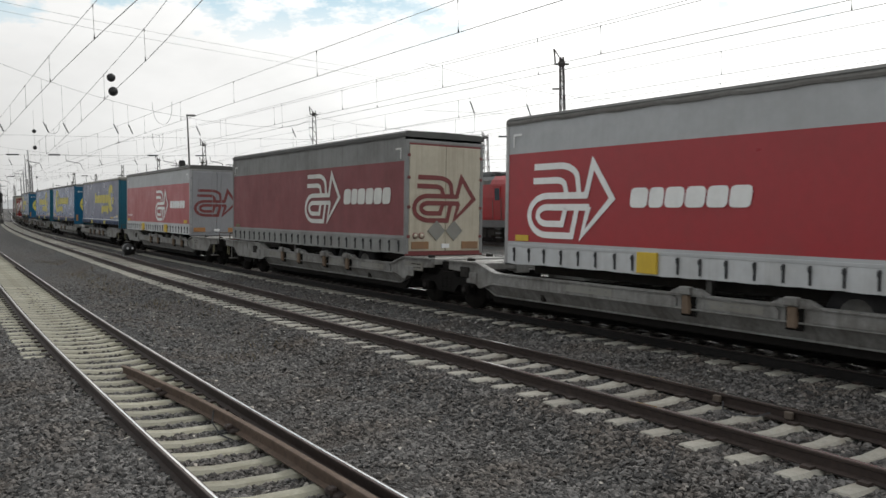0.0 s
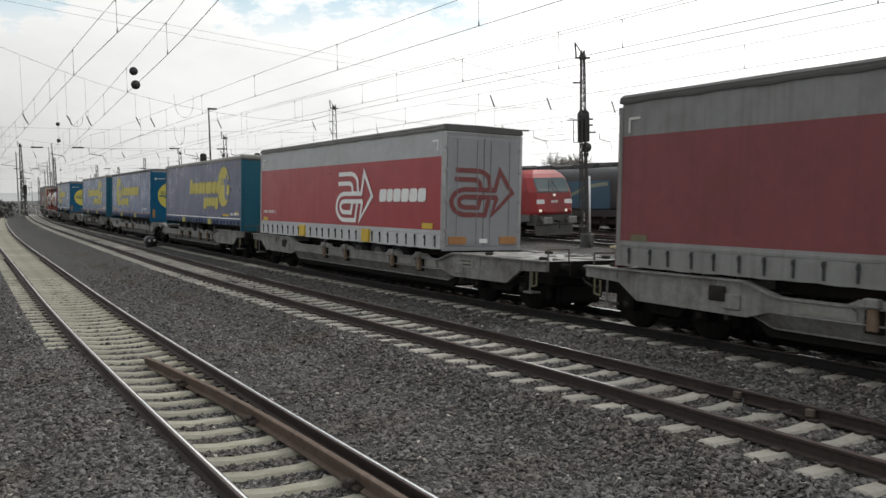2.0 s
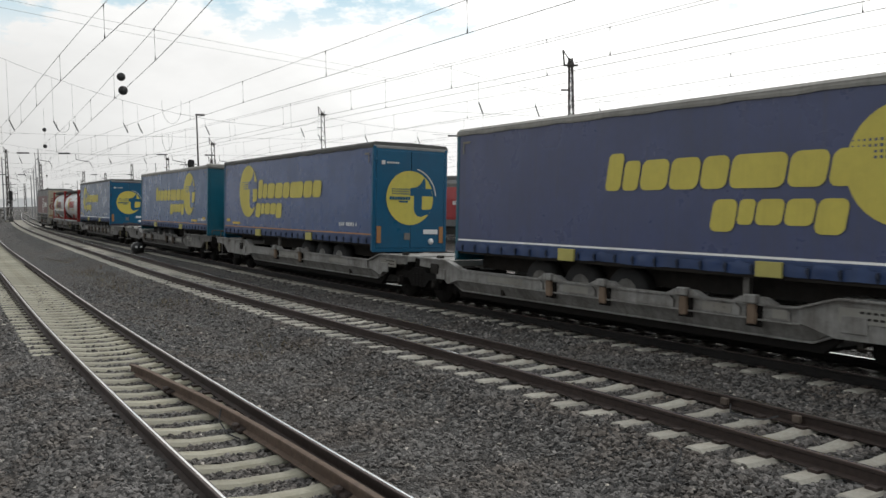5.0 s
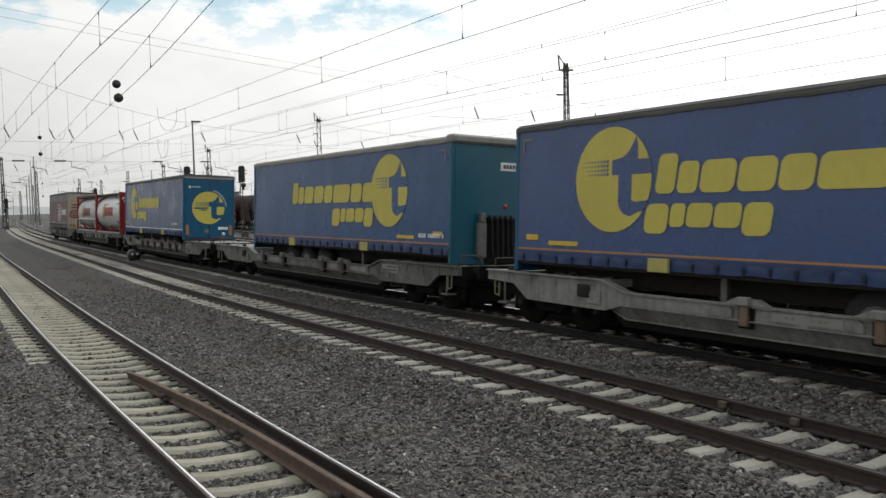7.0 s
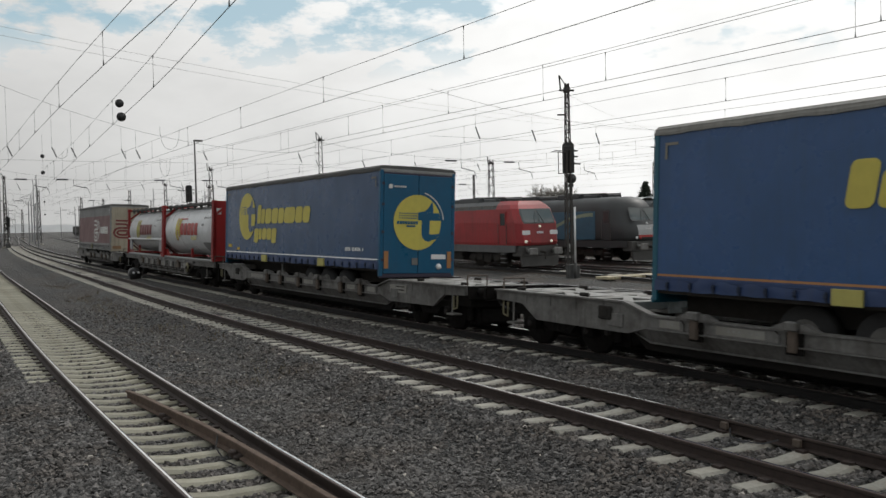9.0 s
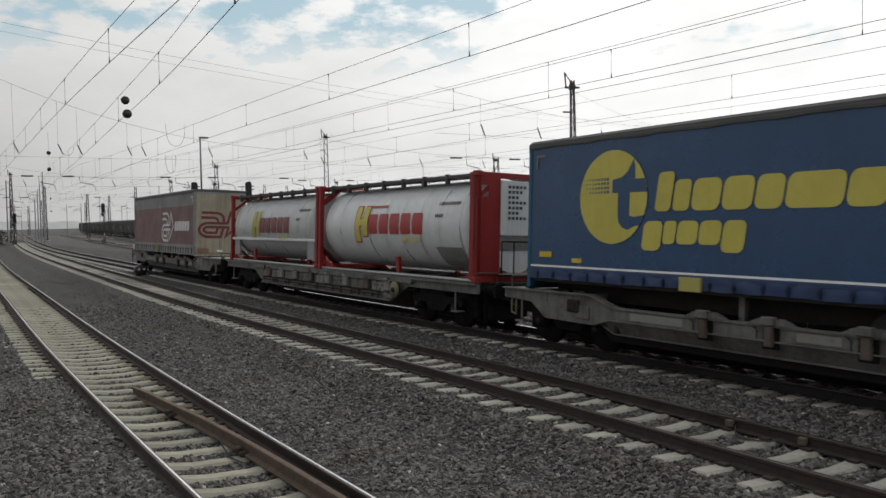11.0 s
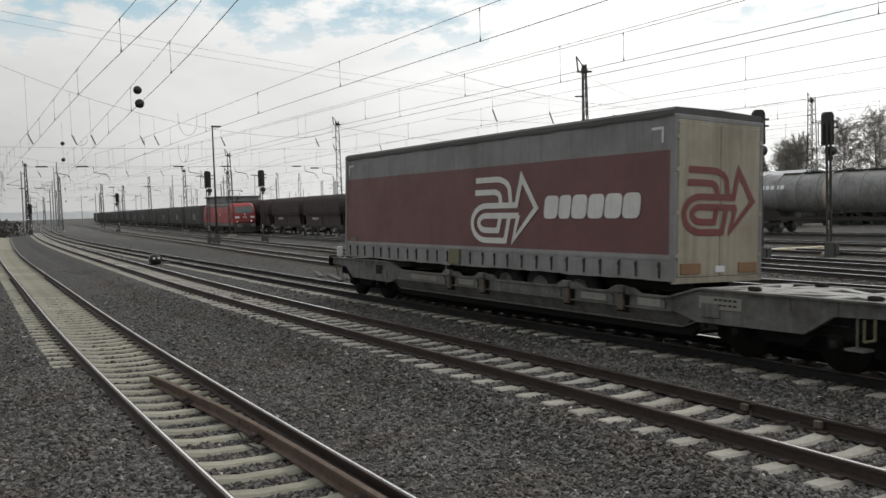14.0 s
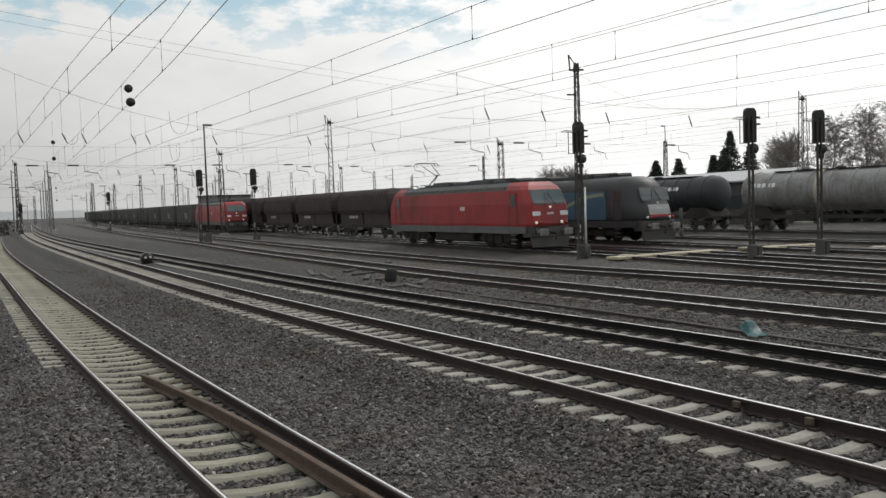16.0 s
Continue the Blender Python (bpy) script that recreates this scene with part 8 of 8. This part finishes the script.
for k in range(3):
    bm = bmesh.new()
    box(bm, -3.6 + 2.6 * k, -2.0 + 2.6 * k, -4.05, -3.98, 3.6, 5.0, 0.01)
    part("window", bm, GLASS_DARK, t)


# ---- small things on the ground ----
def yard_tyre(x, y, z, m):
    bm = bmesh.new()
    for k in range(24):
        a0, a1 = 2 * math.pi * k / 24, 2 * math.pi * (k + 1) / 24
        prof = [(0.18, -0.1), (0.30, -0.12), (0.33, -0.06), (0.33, 0.06), (0.30, 0.12), (0.18, 0.1)]
        ra = [bm.verts.new((r * math.cos(a0), r * math.sin(a0), h)) for r, h in prof]
        rb = [bm.verts.new((r * math.cos(a1), r * math.sin(a1), h)) for r, h in prof]
        for i in range(6):
            bm.faces.new((ra[i], rb[i], rb[(i + 1) % 6], ra[(i + 1) % 6])).smooth = True
    bmesh.ops.remove_doubles(bm, verts=bm.verts[:], dist=0.001)
    bmesh.ops.recalc_face_normals(bm, faces=bm.faces[:])
    ob = part("old_tyre", bm, RUBBER)
    ob.matrix_basis = m
    tagged(ob, "old black tyre lying in the cinders between tracks", "tyre")


LITTER = material("weathered_grey_litter", (0.070, 0.067, 0.062), 0.9, grain=0.3, scale=9, stain=0.5, vary=0.25, bump=0.4)
yard_tyre(0, 0, 0, pose(15.75, 29.2, -0.02, 6, 10, -20) @ Matrix.Diagonal((0.74, 0.74, 2.1, 1)))
bm = bmesh.new()
box(bm, -0.9, 0.9, -0.12, 0.12, -0.03, 0.03, 0.01)
ob = part("loose_plank", bm, LITTER)
ob.matrix_basis = pose(15.5, 27.6, -0.27, 0, 0, 20)
tagged(ob, "grey loose plank lying in the cinders", "plank")
bm = bmesh.new()
box(bm, -1.6, 1.6, -0.1, 0.1, -0.05, 0.05, 0.01)
ob = part("loose_plank", bm, LITTER)
ob.matrix_basis = pose(14.9, 33.5, -0.26, 0, 0, 75)
tagged(ob, "old sleeper end lying beside the track", "plank")

for x, y, turn, l, lift in ((16.1, 30.4, 35, 0.7, 0), (15.9, 31.6, 60, 1.1, 0), (16.4, 33.0, 15, 0.6, 0.02), (15.3, 26.6, 80, 0.9, 0), (16.6, 28.0, 50, 1.2, 0), (15.2, 36.0, 72, 1.4, 0), (16.9, 35.2, 40, 0.8, 0.02), (20.9, 39.0, 66, 1.0, 0)):
    bm = bmesh.new()
    box(bm, -l, l, -0.11, 0.11, -0.045, 0.045, 0.012)
    ob = part("loose_plank", bm, LITTER)
    ob.matrix_basis = pose(x, y, ground_at(x, y) + 0.03 + lift, 0, 0, turn)
    tagged(ob, "weathered grey board lying in the cinders", "plank", "litter boards")

# shunting signal box on the ballast between the second and third track
t = empty("ground_signal", pose(11.0, 50.5, ground_at(11.0, 50.5)), "low black ground signal lamp with pale lens", "ground signal")
bm = bmesh.new()
rod(bm, (0, -0.28, 0.3), (0, 0.28, 0.3), 0.34, 14)
box(bm, -0.3, 0.3, -0.25, 0.25, -0.1, 0.25, 0.04)
part("lamp_case", bm, BLACK, t)
for x in (-0.13, 0.15):
    bm = bmesh.new()
    rod(bm, (x, -0.29, 0.36), (x, -0.31, 0.36), 0.07, 10)
    part("lens", bm, PLATE_WHITE, t)
bm = bmesh.new()
box(bm, 0.4, 1.6, -0.15, 0.15, -0.08, 0.1, 0.03)
part("point_machine", bm, BASE_GREY, t)

# torn teal plastic bag beyond the third track
PLASTIC = material("teal_plastic_sheet", (0.05, 0.17, 0.18), 0.4, grain=0.2, scale=5, stain=0.3, bump=0.2, dirt=(0.2, 0.3, 0.3))
bm = bmesh.new()
grid = []
for i in range(11):
    row = []
    for j in range(8):
        u, v = i / 10, j / 7
        row.append(bm.verts.new((0.55 * u - 0.28 + 0.05 * math.sin(7 * v), 0.5 * v - 0.25, 0.03 + 0.36 * (1 - u) ** 2 * (0.4 + 0.6 * math.sin(3.0 * v)) + 0.06 * noise.noise(Vector((u * 6, v * 6, 3))))))
    grid.append(row)
for a, b in zip(grid, grid[1:]):
    for j in range(7):
        bm.faces.new((a[j], a[j + 1], b[j + 1], b[j])).smooth = True
bmesh.ops.solidify(bm, geom=bm.faces[:], thickness=0.006)
ob = part("plastic_bag", bm, PLASTIC)
ob.matrix_basis = pose(14.95, 11.45, -0.26, 0, 0, -115) @ Matrix.Diagonal((0.9, 0.8, 0.85, 1))
tagged(ob, "crumpled teal plastic sheet lying beside the rail", "plastic bag")

# boarded walkway across the sidings, wet and pale
BOARD = material("pale_wet_boards", (0.42, 0.36, 0.235), 0.5, grain=0.2, scale=6, stain=0.45, stain_scale=1.5, vary=0.2, bump=0.3, dirt=(0.16, 0.13, 0.09))
walkway = empty("board_crossing", pose(0, 0, 0), "pale worn board crossing laid across the sidings", "crossing", kind="structure")
first = None
for a, b in (((27.9, 29.35), (34.7, 28.75)), ((36.4, 28.5), (41.0, 27.2))):
    n = int((b[0] - a[0]) / 0.42)
    for k in range(n):
        x, y = a[0] + (b[0] - a[0]) * (k + 0.5) / n, a[1] + (b[1] - a[1]) * (k + 0.5) / n
        m = pose(x, y, -0.09 + 0.01 * noise.noise(Vector((x * 3, 0, 0))), 0, 0, 2 * noise.noise(Vector((x * 5, 1, 0))))
        if first is None:
            bm = bmesh.new()
            box(bm, -0.195, 0.195, -0.45, 0.45, -0.1, 0.03, 0.012)
            first = part("board", bm, BOARD, walkway)
            first.matrix_basis = m
        else:
            share("board", first, walkway, m)
for x, y in ((29.9, 30.6), (38.2, 25.2), (41.2, 24.0), (37.2, 24.6)):
    bm = bmesh.new()
    box(bm, -0.55, 0.55, -0.3, 0.3, -0.02, 0.17, 0.05)
    ob = part("concrete_lid", bm, CONCRETE)
    ob.matrix_basis = pose(x, y, ground_at(x, y), 0, 0, 20)
    tagged(ob, "pale concrete cable trough lid on the cinders", "trough lid", "trough lids")

# bent cable in the ballast
bm = bmesh.new()
wire(bm, [(7.05 - 0.12 * k + 0.1 * math.sin(k * 0.9), 6.3 - 0.11 * k, bed_level(6.6, 6) + 0.05 + 0.02 * math.sin(k)) for k in range(9)], 0.012)
tagged(part("loose_cable", bm, STRAP), "bent dark cable lying in the ballast", "cable")


# ---- loose ballast stones, nearest the camera first ----
def scatter_stones(count, seed, near, far, size, name, label, mat, keep):
    rng = np.random.default_rng(seed)
    base = np.array([(-1, -0.8, -0.5), (1, -0.7, -0.6), (0.9, 0.8, -0.5), (-0.8, 0.9, -0.6), (-0.6, -0.5, 0.6), (0.7, -0.6, 0.4), (0.5, 0.6, 0.7), (-0.7, 0.5, 0.5)])
    quads = np.array([(0, 3, 2, 1), (4, 5, 6, 7), (0, 1, 5, 4), (1, 2, 6, 5), (2, 3, 7, 6), (3, 0, 4, 7)])
    dist = near + (far - near) * rng.random(count * 3) ** 1.25
    ang = np.radians(rng.uniform(-2, 66, count * 3))
    xs, ys = dist * np.sin(ang), dist * np.cos(ang)
    verts, faces = [], []
    made = 0
    for x, y in zip(xs, ys):
        if made >= count or not keep(x, y):
            continue
        z = bed_level(x, y)
        s = size * rng.uniform(0.55, 1.35) * np.array([1.12, rng.uniform(0.42, 0.95), rng.uniform(0.4, 0.85)])
        e = Euler(tuple(rng.uniform(-0.6, 0.6, 2)) + (rng.uniform(0, 6.28),)).to_matrix()
        pts = (base + rng.uniform(-0.25, 0.25, (8, 3))) * s * 0.5
        calm = 0.3 if abs(x - LINE["1"][0](y)) < 0.9 else 1.0
        pts = pts @ np.array(e).T + np.array((x, y, z + 0.008 + 0.03 * calm * noise.noise(Vector((x * 0.9, y * 0.9, 0)))))
        faces.append(quads + 8 * made)
        verts.append(pts)
        made += 1
    mesh = bpy.data.meshes.new(name)
    mesh.from_pydata(np.concatenate(verts).tolist(), [], np.concatenate(faces).tolist())
    mesh.materials.append(mat)
    tagged(new(name, mesh), label, "ballast stones", kind="stuff")


def open_bed(x, y):
    for key in ("1", "2", "3"):
        line, top, low = LINE[key]
        d = x - line(y)
        if abs(abs(d) - 0.7535) < 0.10:
            return False
        if abs(d) < 1.32:
            ph = {"1": 0.0, "2": 0.1, "3": 0.3}[key]
            k = ((y - ph) / 0.6) % 1.0
            if min(k, 1 - k) < 0.24 and not (key == "1" and d < -0.85 and y < 17):
                return False
    return True


PALE_STONE = material("pale_quartz_stone", (0.38, 0.35, 0.31), 0.8, grain=0.2, scale=20, vary=0.3, island=True, bump=0.2)
scatter_stones(42000, 11, 5.5, 17.0, 0.069, "ballast_stones", "dark broken ballast stones lying loose between the tracks", STONE, open_bed)
scatter_stones(26000, 12, 15.0, 34.0, 0.080, "ballast_stones", "dark broken ballast stones farther along the tracks", STONE, open_bed)
scatter_stones(500, 13, 6.0, 26.0, 0.065, "pale_stones", "scattered pale stones among the dark ballast", PALE_STONE, open_bed)

# dry grass tufts between the cinders
DRY = material("dry_grass", (0.12, 0.095, 0.055), 0.9, grain=0.3, scale=8, island=True, vary=0.4, bump=0.0)
rng = random.Random(8)
verts, faces = [], []
for k in range(5200):
    if k % 2:
        y = rng.uniform(6, 60)
        x = rng.choice((14.6, 15.6, 16.0, 20.6, 21.4)) + rng.gauss(0, 0.35)
    else:
        y = rng.uniform(14, 50)
        x = 5.6 + 0.02 * y + rng.gauss(0, 0.5)
    if noise.noise(Vector((x * 0.6, y * 0.35, 2))) < 0.05:
        continue
    z = bed_level(x, y)
    h, w, a = rng.uniform(0.04, 0.16), rng.uniform(0.006, 0.014), rng.uniform(0, 6.28)
    lx, ly = rng.gauss(0, 0.06), rng.gauss(0, 0.06)
    i = len(verts)
    verts += [(x - w * math.cos(a), y - w * math.sin(a), z - 0.01), (x + w * math.cos(a), y + w * math.sin(a), z - 0.01), (x + lx, y + ly, z + h)]
    faces.append((i, i + 1, i + 2))
mesh = bpy.data.meshes.new("dry_grass")
mesh.from_pydata(verts, [], faces)
mesh.materials.append(DRY)
tagged(new("dry_grass", mesh), "thin dry grass blades among cinders and ballast", "grass", kind="stuff")


# ---- what moves: the freight train runs along the third track towards and past the camera ----
def run(t):
    return 10.42 * t - 0.0215 * t * t


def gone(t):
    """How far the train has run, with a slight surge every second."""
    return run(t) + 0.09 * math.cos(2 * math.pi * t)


def motions():
    line, top, low = LINE["3"]
    for thing, place, base in TRAIN:
        rows = []
        for i in range(33):
            t = i * 0.5
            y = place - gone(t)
            a, b = line(y - base / 2), line(y + base / 2)
            rows.append((t, pose((a + b) / 2, y, -0.03, 0, 2.6, -math.degrees(math.atan((b - a) / base)))))
        walk(thing, rows)
    for wheelset, at in WHEELSETS:
        walk(wheelset, [(i / 15, pose(0, at, 0.46, math.degrees(run(i / 15) / 0.46) % 360, 0, 0)) for i in range(241)])


motions()
